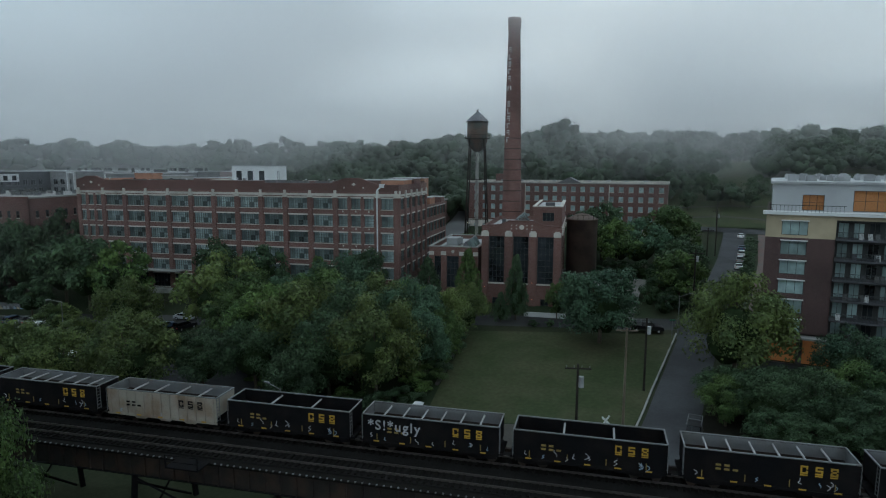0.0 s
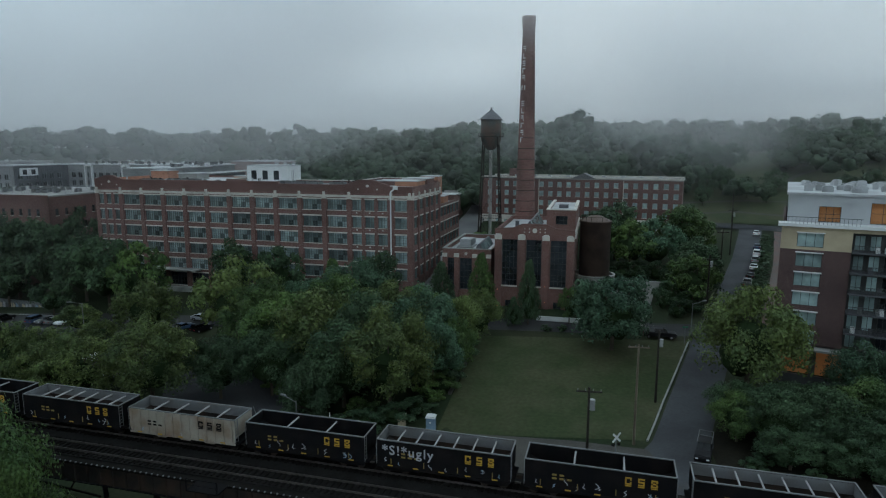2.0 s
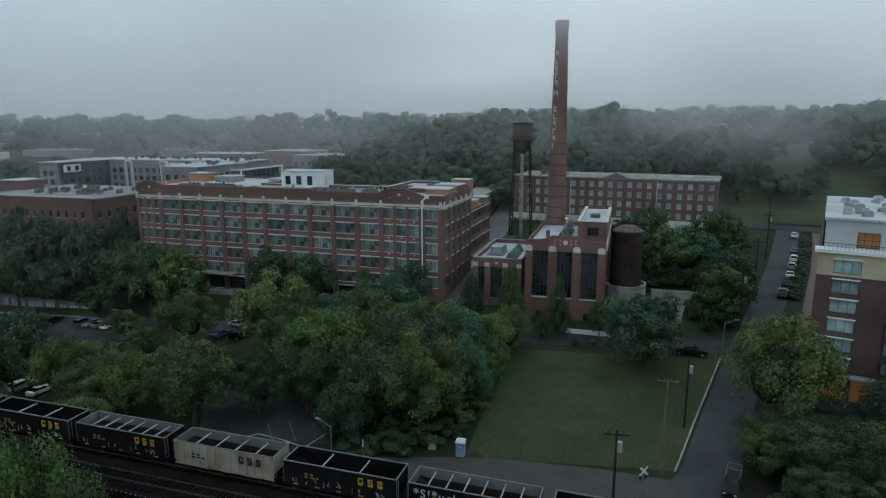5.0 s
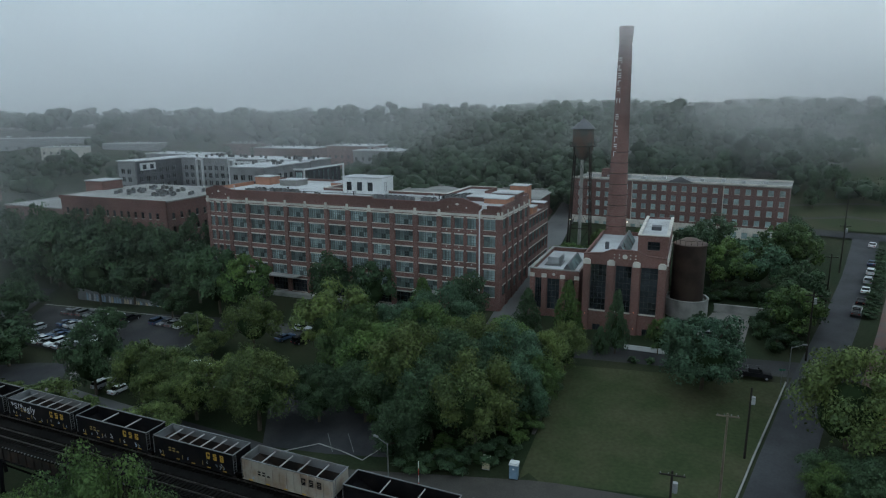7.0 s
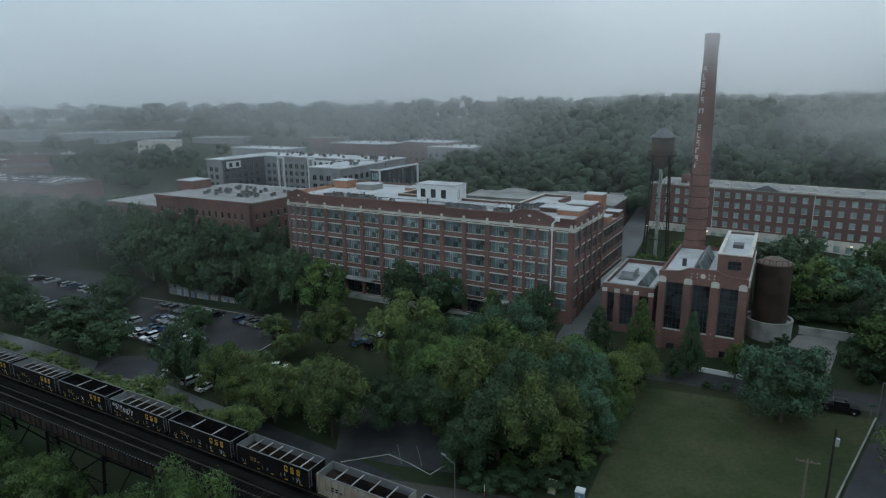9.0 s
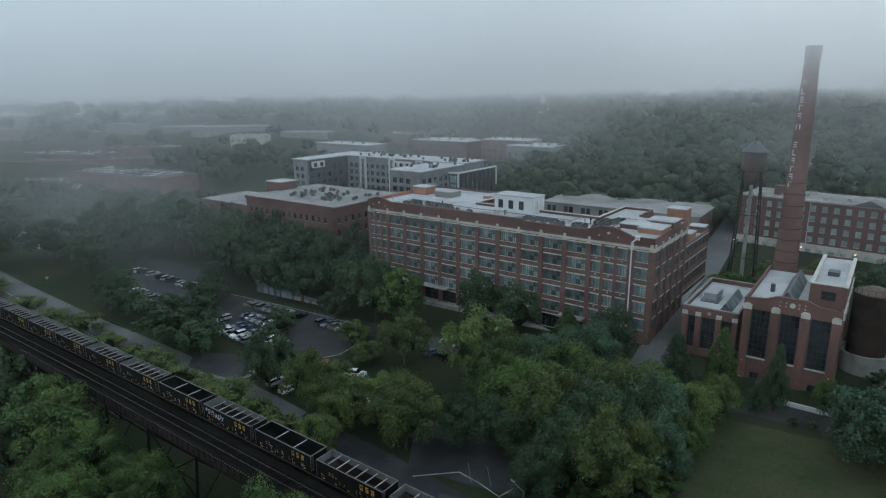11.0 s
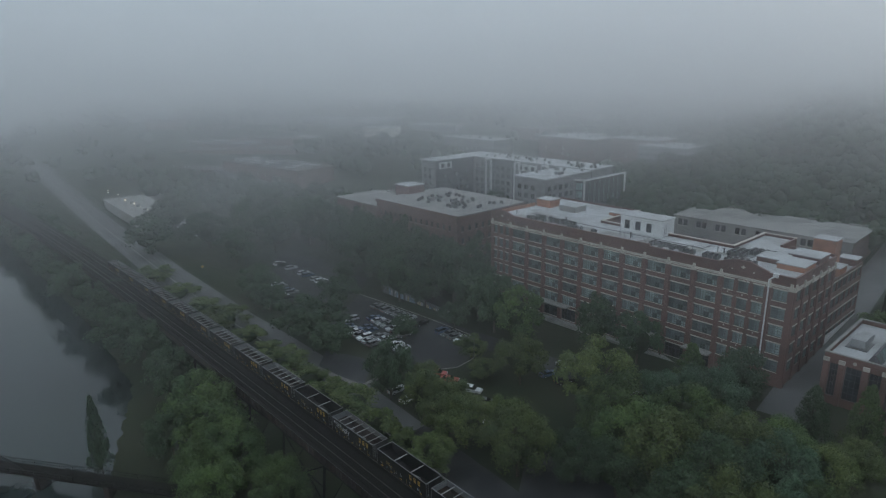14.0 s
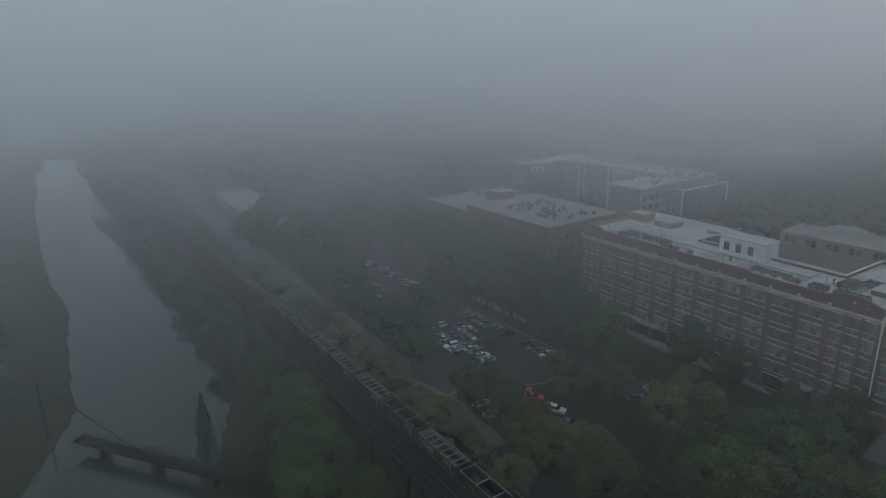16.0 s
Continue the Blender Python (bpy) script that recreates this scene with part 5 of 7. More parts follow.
for x in (-44, -26, -10):
    part("white_bay", Shape().box(x, x + 0.4, 29.0, 30, 8, 32.3).box(x + 3.2, x + 3.6, 29.0, 30, 8, 32.3).box(x + 0.4, x + 3.2, 29.0, 30, 31.8, 32.3), WHITE, flats, "white framed bay")
part("white_panel", Shape().box(-53.0 + 0.03, -52.6, 7, 15, 28.6, 31.6), WHITE, flats)
part("white_panel", Shape().box(-24, -13, 29.6, 29.97, 28.6, 31.6), WHITE, flats)
for x in (-23, -19.5, -16):
    window(flats, (x, 29.45, 29.1), 1.6, 1.7, 2, 1, GLASS_DARK)
for y in (8.2, 12.0):
    window(flats, side_at(-52.55, y, 90) @ pose(0, -0.06, 29.1), 1.8, 1.9, 2, 1, GLASS_DARK)
part("glazed_end", Shape().box(15.5, 19.0, 19.5, 47.5, 6, 29.4), DARK_SIDING, flats, "dark core of the glazed end")
for k in range(7):
    for n in range(8):
        window(flats, side_at(19.05, 19.8 + 3.45 * n, 90) @ pose(0, -0.05, 6.4 + 3.25 * k), 3.3, 3.0, 3, 2, GLASS_TEAL)
    window(flats, (15.7, 19.35, 6.4 + 3.25 * k), 3.2, 3.0, 3, 2, GLASS_TEAL)
part("white_frame", Shape().box(15.6, 20.6, 18.2, 18.8, 29.8, 30.4).box(20.0, 20.6, 18.2, 18.8, 6, 29.8).box(20.0, 20.6, 18.8, 48.2, 29.8, 30.4).box(20.0, 20.6, 47.6, 48.2, 6, 29.8), WHITE, flats, "slim white frame")
rnd = random.Random(5)
for k in range(44):
    x, y = rnd.choice(((rnd.uniform(1, 15), rnd.uniform(31, 44)), (rnd.uniform(-50, 0), rnd.uniform(32, 44)), (rnd.uniform(1, 14), rnd.uniform(4, 27))))
    copy_thing(unit, flats.matrix_basis @ pose(x, y, 32.8 if y > 29.6 else 32.4, 0, 0, rnd.uniform(0, 90)))

# -- the modern apartment building by the street --
mod = thing("corner_apartments", "brown brick apartment building with stacked balconies", "apartment building", pose(50.2, 92.0, 0, 0, 0, -28.7))
MW = 46.0
levels = [25.0 - 2.95 * k for k in range(6)]
bal = [(9.0, 16.7), (27.0, 34.7)]
cols = [2.1, 21.5, 38.0]
holes = [(a, b, 10.6, 27.4) for a, b in bal] + [(x, x + 3.4, z, z + 2.1) for x in cols for z in levels]
part("front_wall", walling(Shape(), 0, MW, 10.2, 24.6, holes), BRICK_BROWN, mod, "dark brown brick wall")
part("tan_band", walling(Shape(), 0, MW, 24.6, 28.0, holes, -0.03, 0.37), TAN, mod, "tan panelled top storey")
part("white_ledge", Shape().box(-0.5, MW + 0.5, -0.6, 2.2, 28.0, 28.45), WHITE, mod, "white roof terrace ledge")
for x in cols:
    for z in levels:
        window(mod, (x, 0.1, z), 3.4, 2.1, 3, 1, GLASS_TEAL, FRAME_DARK)
        part("shade", Shape().box(x - 0.1, x + 3.5, -0.5, -0.04, z + 2.1, z + 2.22), WHITE, mod, "white sun shade")
for a, b in bal:
    part("balcony_back", Shape().box(a, b, 1.6, 1.9, 8.4, 27.7), FRAME_DARK, mod)
    for z in [25.0 - 2.95 * k for k in range(6)]:
        balcony = part("balcony", Shape().box(a, b, -1.3, 1.6, z - 0.42, z - 0.2), DARK_SIDING, mod, "dark balcony slab with railing")
        rails = Shape().box(a, b, -1.3, -1.24, z + 0.75, z + 0.82)
        for k in range(int((b - a) / 0.16)):
            rails.box(a + 0.16 * k, a + 0.16 * k + 0.03, -1.29, -1.25, z - 0.2, z + 0.75)
        part("railing", rails, FRAME_DARK, balcony)
        for k in range(4):
            window(mod, (a + 0.35 + 1.9 * k, 1.42, z - 0.2), 1.35, 2.2, 2, 1, GLASS_TEAL if k != 2 else GLASS_DARK, FRAME_DARK)
        seat = random.Random(int(z * 10))
        for k in range(3):
            x = a + seat.uniform(0.4, b - a - 1.2)
            part("balcony_furniture", Shape().box(x, x + 0.55, -0.9, -0.4, z - 0.2, z + 0.25).box(x, x + 0.55, -0.45, -0.38, z + 0.25, z + 0.7), seat.choice((WHITE, DARK_SIDING, STEEL_GREY)), balcony)
part("ground_floor", walling(Shape(), 0, MW, 3.0, 10.2, [(1.0 + 5 * k, 5.2 + 5 * k, 5.2, 9.4) for k in range(9)], 0.6, 1.0), DARK_SIDING, mod)
for k in range(9):
    part("lit_room", Shape().box(1.0 + 5 * k, 5.2 + 5 * k, 1.6, 1.7, 5.2, 9.4), GLOW_WARM if k in (0, 1, 3) else GLASS_DARK, mod, "warmly lit shop interior")
part("ground_canopy", Shape().box(-0.4, 12, -1.5, 0.6, 9.6, 9.9), CONCRETE, mod)
part("side_wall", Shape().box(0, 0.4, 0.4, 36, 3, 28.0), BRICK_BROWN, mod)
part("rear_wall", Shape().slab([(MW - 0.4, 0.4), (MW, 0.4), (MW, 36), (0.4, 36), (0.4, 35.6), (MW - 0.4, 35.6)], 3, 28), BRICK_BROWN, mod)
pent = [(4.6, 7.4, 28.6, 30.9), (11.0, 15.4, 28.6, 31.6), (15.8, 20.2, 28.6, 31.6), (20.6, 25, 28.6, 31.6)]
part("penthouse", walling(Shape(), 0.6, MW - 1, 28.45, 32.5, pent, 2.2, 2.6).box(0.6, 1.0, 2.6, 34, 28.45, 32.5), GREY_PAINT, mod, "light grey set-back penthouse")
for x0, x1, z0, z1 in pent:
    part("lit_room", Shape().box(x0, x1, 3.2, 3.3, z0, z1), GLOW_WARM, mod, "warmly lit penthouse room")
    window(mod, (x0, 2.3, z0), round(x1 - x0, 2), round(z1 - z0, 2), 3, 2, GLASS_CLEAR, FRAME_DARK)
part("roof", Shape().box(0.3, MW - 0.5, 1.9, 35, 32.5, 32.85), ROOF_WHITE, mod, "white flat roof")
rnd = random.Random(21)
for k in range(62):
    x, y, w, h = rnd.uniform(1.5, 40 if k % 2 else 16), rnd.uniform(4, 30), rnd.uniform(0.5, 1.5), rnd.uniform(0.4, 0.95)
    part("roof_unit", Shape().box(x, x + w, y, y + w * 0.8, 32.85, 32.85 + h).box(x + 0.2, x + w - 0.2, y + 0.1, y + w * 0.6, 32.85 + h, 33.0 + h), HVAC, mod)
terrace = Shape().box(0.2, 10, -0.5, -0.44, 29.4, 29.48)
for k in range(20):
    terrace.box(0.2 + 0.5 * k, 0.24 + 0.5 * k, -0.5, -0.46, 28.45, 29.4)
part("terrace_railing", terrace, FRAME_DARK, mod)


# -- far town --
def town_house(name, label, x, y, turn, w, d, z0, z1, wall, roof, step_x=4.6, step_z=4.0, pitched=0.0):
    ob = thing(name, label, "building", pose(x, y, 0, 0, 0, turn))
    facade(ob, Matrix(), w, z0, z1, [z0 + 1.2 + step_z * k for k in range(max(1, int((z1 - z0 - 2) / step_z)))], [1.2 + step_x * k for k in range(max(1, int((w - 2) / step_x)))], 1.6, 1.9, wall, GLASS_DARK, FRAME_PALE, "front_wall", (1, 1), False)
    part("outer_wall", outer_wall(0, w, 0.4, d, z0, z1), wall, ob)
    if pitched:
        part("roof", Shape().add([(-0.5, -0.5, z1), (w + 0.5, -0.5, z1), (w + 0.5, d + 0.5, z1), (-0.5, d + 0.5, z1), (-0.5, d / 2, z1 + pitched), (w + 0.5, d / 2, z1 + pitched)], [(0, 1, 5, 4), (2, 3, 4, 5), (3, 0, 4), (1, 2, 5), (3, 2, 1, 0)]), roof, ob)
    else:
        part("roof", Shape().box(-0.3, w + 0.3, -0.3, d + 0.3, z1, z1 + 0.4), roof, ob)
        for k in range(4):
            part("roof_unit", Shape().box(w * (0.15 + 0.2 * k), w * (0.15 + 0.2 * k) + 1.8, d * 0.4, d * 0.4 + 1.6, z1 + 0.4, z1 + 1.6), HVAC, ob)
    return ob


TOWN = [("far_mill", "long far-off red brick mill with a dark roof", -500, 282, 31, 135, 26, -8, 14, BRICK, ROOF_DARK), ("far_mill", "far-off red brick mill with a parking roof", -392, 287, -6, 90, 30, -4, 12, BRICK, ROOF_DARK), ("far_mill", "far-off low brick mill wing", -440, 262, 20, 60, 20, -8, 6, BRICK, ROOF_DARK),
        ("far_warehouse", "far-off low brick mill", -262, 232, -13, 60, 22, -5, 5, BRICK_DARK, ROOF_DARK), ("far_apartments", "pale far-off apartment block, flat roof", -270, 400, -13, 52, 20, 8, 25, GREY_SIDING, ROOF_WHITE),
        ("far_apartments", "grey far-off apartment block", -190, 400, -13, 46, 22, 12, 29, BRICK_DARK, ROOF_WHITE), ("far_apartments", "far-off brick apartment block", -135, 390, -13, 34, 20, 14, 31, BRICK, ROOF_WHITE),
        ("far_apartments", "far-off pale apartment block with a wide white roof", -112, 372, -13, 30, 26, 14, 29, GREY_SIDING, ROOF_WHITE), ("far_warehouse", "white far-off warehouse with flat roof", -430, 392, 10, 66, 22, 2, 19, GREY_SIDING, ROOF_WHITE),
        ("far_mill", "broad far-off brick mill with a parking roof", -520, 318, 8, 100, 34, -2, 17, BRICK_DARK, ROOF_DARK), ("riverside_mill", "long low pale parking deck beside the railway", -372, 186.5, -15.7, 66, 22, -7, 2, CONCRETE, CONCRETE),
        ("far_warehouse", "low brick block with parked cars around", -225, 258, -13, 40, 18, -2, 8, BRICK_DARK, ROOF_DARK),
        ("far_warehouse", "long far-off warehouse with a white roof", -732, 405, 33, 98, 50, -4, 14, GREY_SIDING, ROOF_WHITE), ("far_apartments", "pale far-off apartment block in mist", -575, 500, 38, 62, 22, 0, 19, GREY_SIDING, ROOF_GREY),
        ("far_warehouse", "low far-off shed with a white roof", -518, 464, 30, 78, 20, 0, 11, GREY_SIDING, ROOF_WHITE), ("far_warehouse", "far-off red brick mill with square towers", -640, 380, 30, 60, 24, -4, 17, BRICK_DARK, ROOF_DARK)]
TOWN += [(name, label, x, y, turn, w, d, land(x + 0.5 * w * math.cos(radians(turn)), y + 0.5 * w * math.sin(radians(turn))) - 3, land(x + 0.5 * w * math.cos(radians(turn)), y + 0.5 * w * math.sin(radians(turn))) + h, wall, roof) for name, label, x, y, turn, w, d, h, wall, roof in (
    ("far_mill", "long far-off warehouse with a white roof", -606, 340, 63, 62, 24, 7, GREY_SIDING, ROOF_WHITE), ("far_mill", "far-off white apartment house", -506, 412, 42, 36, 14, 10, GREY_SIDING, ROOF_WHITE), ("far_mill", "far-off shed with a white roof", -466, 436, 36, 40, 16, 5, GREY_SIDING, ROOF_WHITE),
    ("far_mill", "long far-off pale office building", -412, 420, 24, 66, 16, 6, GREY_SIDING, ROOF_WHITE), ("far_mill", "far-off low shed with a white roof", -330, 436, 12, 42, 18, 5, GREY_SIDING, ROOF_WHITE), ("far_mill", "far-off red brick mill with parked cars", -560, 330, 48, 60, 22, 8, BRICK, ROOF_DARK),
    ("far_mill", "far-off brick depot with a dark roof", -455, 345, 30, 56, 20, 6, BRICK, ROOF_DARK))]
TOWN += [("far_shop", label, x, y, turn, 28, 16, land(x + 10, y) - 2, land(x + 10, y) + 8, wall, roof) for label, x, y, turn, wall, roof in (
    ("small far-off white-roofed shop", -352, 400, 20, STONE, ROOF_WHITE), ("small far-off brick shop", -240, 452, -10, BRICK, ROOF_GREY), ("small far-off pale shop", -190, 440, 5, STONE, ROOF_WHITE))]
TOWN += [("hill_house", "small far-off pale house among trees", x, y, turn, 11, 8, land(x + 6, y + 4) - 1.5, land(x + 6, y + 4) + 6.0, wall, roof) for x, y, turn, wall, roof in (
    (-118, 466, -15, STONE, ROOF_WHITE), (-39, 484, 10, WHITE, ROOF_WHITE), (-26, 505, -20, WHITE, TIN), (-158, 556, 5, STONE, ROOF_WHITE), (-240, 600, 12, STONE, TIN), (90, 430, -20, STONE, TIN))]
for name, label, x, y, turn, w, d, z0, z1, wall, roof in TOWN:
    town_house(name, label, x, y, turn, w, d, z0, z1, wall, roof, 8.5 if name == "far_mill" else 4.6, pitched=2.8 if name == "hill_house" else 0.0)
town_house("hill_house", "white wooden house on the hill", 139, 296, -20, 9, 8, 25, 33.5, WHITE, TIN, pitched=3.0)
town_house("hill_house", "pale house among hill trees", 176, 330, -20, 12, 9, 28, 38, STONE, TIN, pitched=3.5)
town_house("hill_house", "small white-roofed house among trees", -40, 560, -10, 16, 10, 29, 38, STONE, ROOF_WHITE, pitched=2.0)
church = town_house("church", "white church with a square steeple on the ridge", -153, 588, -10, 16, 24, 38, 46, WHITE, TIN, pitched=4.0)
part("steeple", Shape().box(6.3, 10.1, 6, 10, 46, 54.5).box(6.9, 9.5, 6.6, 9.4, 54.5, 57), WHITE, church, "square white steeple")
part("spire", Shape().lathe([(1.8, 57), (0.1, 61)], 8, (8.2, 8)), TIN, church)
town_house("rear_shed", "pale loft building beyond the factory lane", -4, 272, -13, 18, 14, 12, 22.3, STONE, ROOF_GREY)
town_house("rear_shed", "low dark shed with a pale roof edge", 50, 204, -22, 15, 11, 6, 11, DARK_SIDING, ROOF_DARK)


for x, y, z in ((-470, 395, 16), (-500, 350, 14)):
    far_tower = copy_thing(tower, pose(x, y, z, 0, 0, 20) @ Matrix.Scale(0.66, 4))
    tagged(far_tower, "far-off rusty water tower in the mist", "water tower")


# ---- trees ----
def leaf_cloud(rng, centres, radii, per, size, squash=0.85, loose=0.3):
    """Leaves as small bent four-cornered sheets over the outside of many clumps."""
    n = len(centres) * per
    d = rng.normal(size=(n, 3))
    d /= np.linalg.norm(d, axis=1)[:, None]
    d[:, 2] = np.where(d[:, 2] < -0.45, -d[:, 2], d[:, 2])
    own = np.repeat(np.arange(len(centres)), per)
    reach = np.repeat(radii, per) * (0.5 + 0.56 * rng.random(n) ** 0.7)
    p = np.asarray(centres)[own] + d * reach[:, None] * np.array([1, 1, squash])
    normal = d + rng.normal(scale=loose, size=(n, 3))
    normal /= np.linalg.norm(normal, axis=1)[:, None]
    u = np.cross(normal, rng.normal(size=(n, 3)))
    u /= np.linalg.norm(u, axis=1)[:, None]
    w = np.cross(normal, u)
    s = size * (0.6 + 0.8 * rng.random(n))[:, None]
    quads = np.stack([p - u * s, p + w * s * 0.62 - normal * s * 0.2, p + u * s, p - w * s * 0.62 - normal * s * 0.2], 1)
    return quads.reshape(-1, 3)


def leaf_mesh(name, verts, mat):
    me = bpy.data.meshes.new(name)
    n = len(verts) // 4
    me.vertices.add(4 * n)
    me.vertices.foreach_set("co", verts.astype(np.float32).ravel())
    me.loops.add(4 * n)
    me.loops.foreach_set("vertex_index", np.arange(4 * n, dtype=np.int32))
    me.polygons.add(n)
    me.polygons.foreach_set("loop_start", np.arange(0, 4 * n, 4, dtype=np.int32))
    me.update(calc_edges=True)
    me.materials.append(mat)
    return me


def crown_points(rng, shape, count):
    """Clump centres in a crown of height 1 and half-width 0.5, and their radii: boughs that each carry a bunch of clumps."""
    c, r = [], []
    if shape == "cone":
        for k in range(count):
            h = (k + 0.5) / count
            w = 0.4 * (1 - h) ** 0.75 + 0.03
            a = 2.4 * k + rng.uniform(-0.5, 0.5)
            q = w * rng.uniform(0.6, 1.0)
            c.append((q * math.cos(a), q * math.sin(a), 0.13 + 0.83 * h))
            r.append(0.06 + 0.07 * (1 - h))
        return c, np.array(r)
    low, tall = {"bush": (0.3, 0.5), "round": (0.42, 0.46)}.get(shape, (0.49, 0.42))
    boughs = max(8, count // 5)
    for b in range(boughs):
        up = 1 - 1.66 * (b + 0.2) / boughs + rng.uniform(-0.08, 0.08)
        a = 2.4 * b + rng.uniform(-0.4, 0.4)
        flat = math.sqrt(max(0.0, 1 - up * up))
        far = rng.uniform(0.58, 0.82)
        bx, by, bz = 0.45 * far * flat * math.cos(a), 0.45 * far * flat * math.sin(a), low + tall * far * up
        size = rng.uniform(0.17, 0.235)
        for k in range(5):
            d = rng.normal(size=3) + np.array([0.8 * flat * math.cos(a), 0.8 * flat * math.sin(a), 0.6 + 0.5 * up])
            d /= np.linalg.norm(d)
            g = size * rng.uniform(0.35, 0.75)
            c.append((bx + d[0] * g, by + d[1] * g, min(0.93, bz + d[2] * g * 0.95)))
            r.append(size * rng.uniform(0.42, 0.7))
    return c, np.array(r)


TREES = {}


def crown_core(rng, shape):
    """Opaque dark lumps added inside a crown to stand in for the shade between its leaves."""
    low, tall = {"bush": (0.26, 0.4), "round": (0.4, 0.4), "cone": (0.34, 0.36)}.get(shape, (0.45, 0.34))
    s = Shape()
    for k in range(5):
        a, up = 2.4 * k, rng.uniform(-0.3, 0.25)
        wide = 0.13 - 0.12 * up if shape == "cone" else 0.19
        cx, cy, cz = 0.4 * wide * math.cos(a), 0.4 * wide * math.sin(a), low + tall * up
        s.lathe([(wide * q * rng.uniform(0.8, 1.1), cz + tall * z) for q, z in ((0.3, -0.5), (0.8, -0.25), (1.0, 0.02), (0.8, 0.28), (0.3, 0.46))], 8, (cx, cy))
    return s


def tree_kind(shape, green, seed, far):
    key = (shape, green, seed, far)
    if key not in TREES:
        rng = np.random.default_rng(100 * seed + 7 * green + len(shape))
        c, r = crown_points(rng, shape, {"broad": (90, 75, 60, 95)[far], "round": 90, "cone": 60, "bush": 35}[shape])
        crown = leaf_mesh("crown", leaf_cloud(rng, c, r, {"broad": (145, 84, 54, 260)[far], "round": 130, "cone": 100, "bush": 75}[shape], {"broad": (0.0138, 0.019, 0.026, 0.0088)[far], "round": 0.016, "cone": 0.017, "bush": 0.028}[shape], 0.9, 0.34), GREENS[green])
        s = Shape()
        s.tube((0, 0, -0.06), (0.01, 0, 0.34), 0.026, 0.018, 8)
        pick = [c[i] for i in rng.choice(len(c), 11, replace=False)]
        for q in pick:
            s.tube((0.01, 0, rng.uniform(0.2, 0.34)), (q[0] * 0.75, q[1] * 0.75, q[2]), 0.012, 0.004, 5, caps=False)
        TREES[key] = s.mesh("trunk", BARK), crown, crown_core(rng, shape).mesh("inner_crown", CROWN_SHADE)
    return TREES[key]


TREE_WORDS = {("broad", 0): "leafy green broad-crowned tree", ("broad", 1): "yellow-green broad-crowned street tree", ("broad", 2): "blue-green broad-crowned tree", ("broad", 3): "dark green broad-crowned tree in shade",
              ("round", 0): "full round green tree", ("round", 2): "full round blue-green tree", ("cone", 0): "narrow pointed green tree", ("cone", 1): "pale narrow pointed tree", ("cone", 2): "blue-green pointed tree", ("cone", 3): "dark narrow pointed tree",
              ("bush", 0): "dense green bush", ("bush", 1): "pale green roadside bush", ("bush", 2): "blue-green bush", ("bush", 3): "dark clipped bush"}
tree_rnd = random.Random(3)


def tree(x, y, high, wide, shape="broad", green=0, where="", foot=None):
    """A tree of that height and crown width, rooted in the land."""
    far = math.hypot(x, y)
    trunk, crown, core = tree_kind(shape, green, tree_rnd.randrange(3 if shape == "broad" else 2), shape == "broad" and (2 if far > 135 else 1 if far > 118 else 0 if far > 76 else 3))
    z = land(x, y) if foot is None else foot
    name = "bush" if shape == "bush" else "tree"
    ob = thing(name, TREE_WORDS[shape, green] + (" " + where if where else " on the slope"), name)
    if shape == "broad":
        high, wide = high * 1.14, wide * 1.04
    ob.matrix_basis = pose(x, y, z, 0, 0, tree_rnd.uniform(0, 360)) @ Matrix.Diagonal((wide, wide, high, 1))
    part("trunk", trunk, None, ob)
    part("crown", crown, None, ob)
    # added dark core that deepens the gaps in the crown
    part("inner_crown", core, None, ob, "dark lumps added as shade inside the crown")


# the grove beside the lawn
for x, y, h, w, g in ((-39, 112, 14.5, 15, 1), (-33, 105, 13, 13, 0), (-19, 107, 12.5, 14, 0), (-17, 115, 12.5, 12, 2), (-25, 114, 11, 11, 2), (-20, 95, 13.5, 14, 1), (-27, 99, 12.5, 13, 0), (-12, 92, 13, 12, 3), (-4, 99, 11.5, 11, 2), (-10, 101, 12.5, 12, 1),
                      (-8, 83.5, 13, 12.5, 1), (-15, 86, 11, 12, 3), (-2, 90, 10, 8, 2), (2, 103, 9, 9, 1), (6, 109, 8.5, 8, 1), (-4, 107, 10, 10, 0), (-27, 91, 9.5, 10, 3), (1, 96, 8, 7, 0), (-19, 82, 8, 9, 3)):
    tree(x, y, h * 1.04, w * 1.08, "broad", g, "beside the lawn")
# by the factory and the power house
for x, y, h, w, shape, g in ((-88, 147, 15, 16, "broad", 3), (-49, 140, 13, 12, "broad", 3), (-38, 137, 12.5, 11, "broad", 3), (-24, 128, 12, 9, "cone", 0), (-14, 127, 12, 11, "broad", 3), (-1, 118, 12.5, 8.5, "cone", 3), (7, 120.5, 13.5, 8, "cone", 0), (16, 117, 13, 6.5, "cone", 3),
                             (13, 116, 6, 4.5, "cone", 3), (24, 117, 7, 4.5, "broad", 0), (29, 104.3, 15.2, 15.2, "round", 2), (-69, 136, 14.5, 14, "broad", 0), (-78, 139, 16, 15, "broad", 3)):
    tree(x, y, h, w, shape, g, "in front of the brick works")
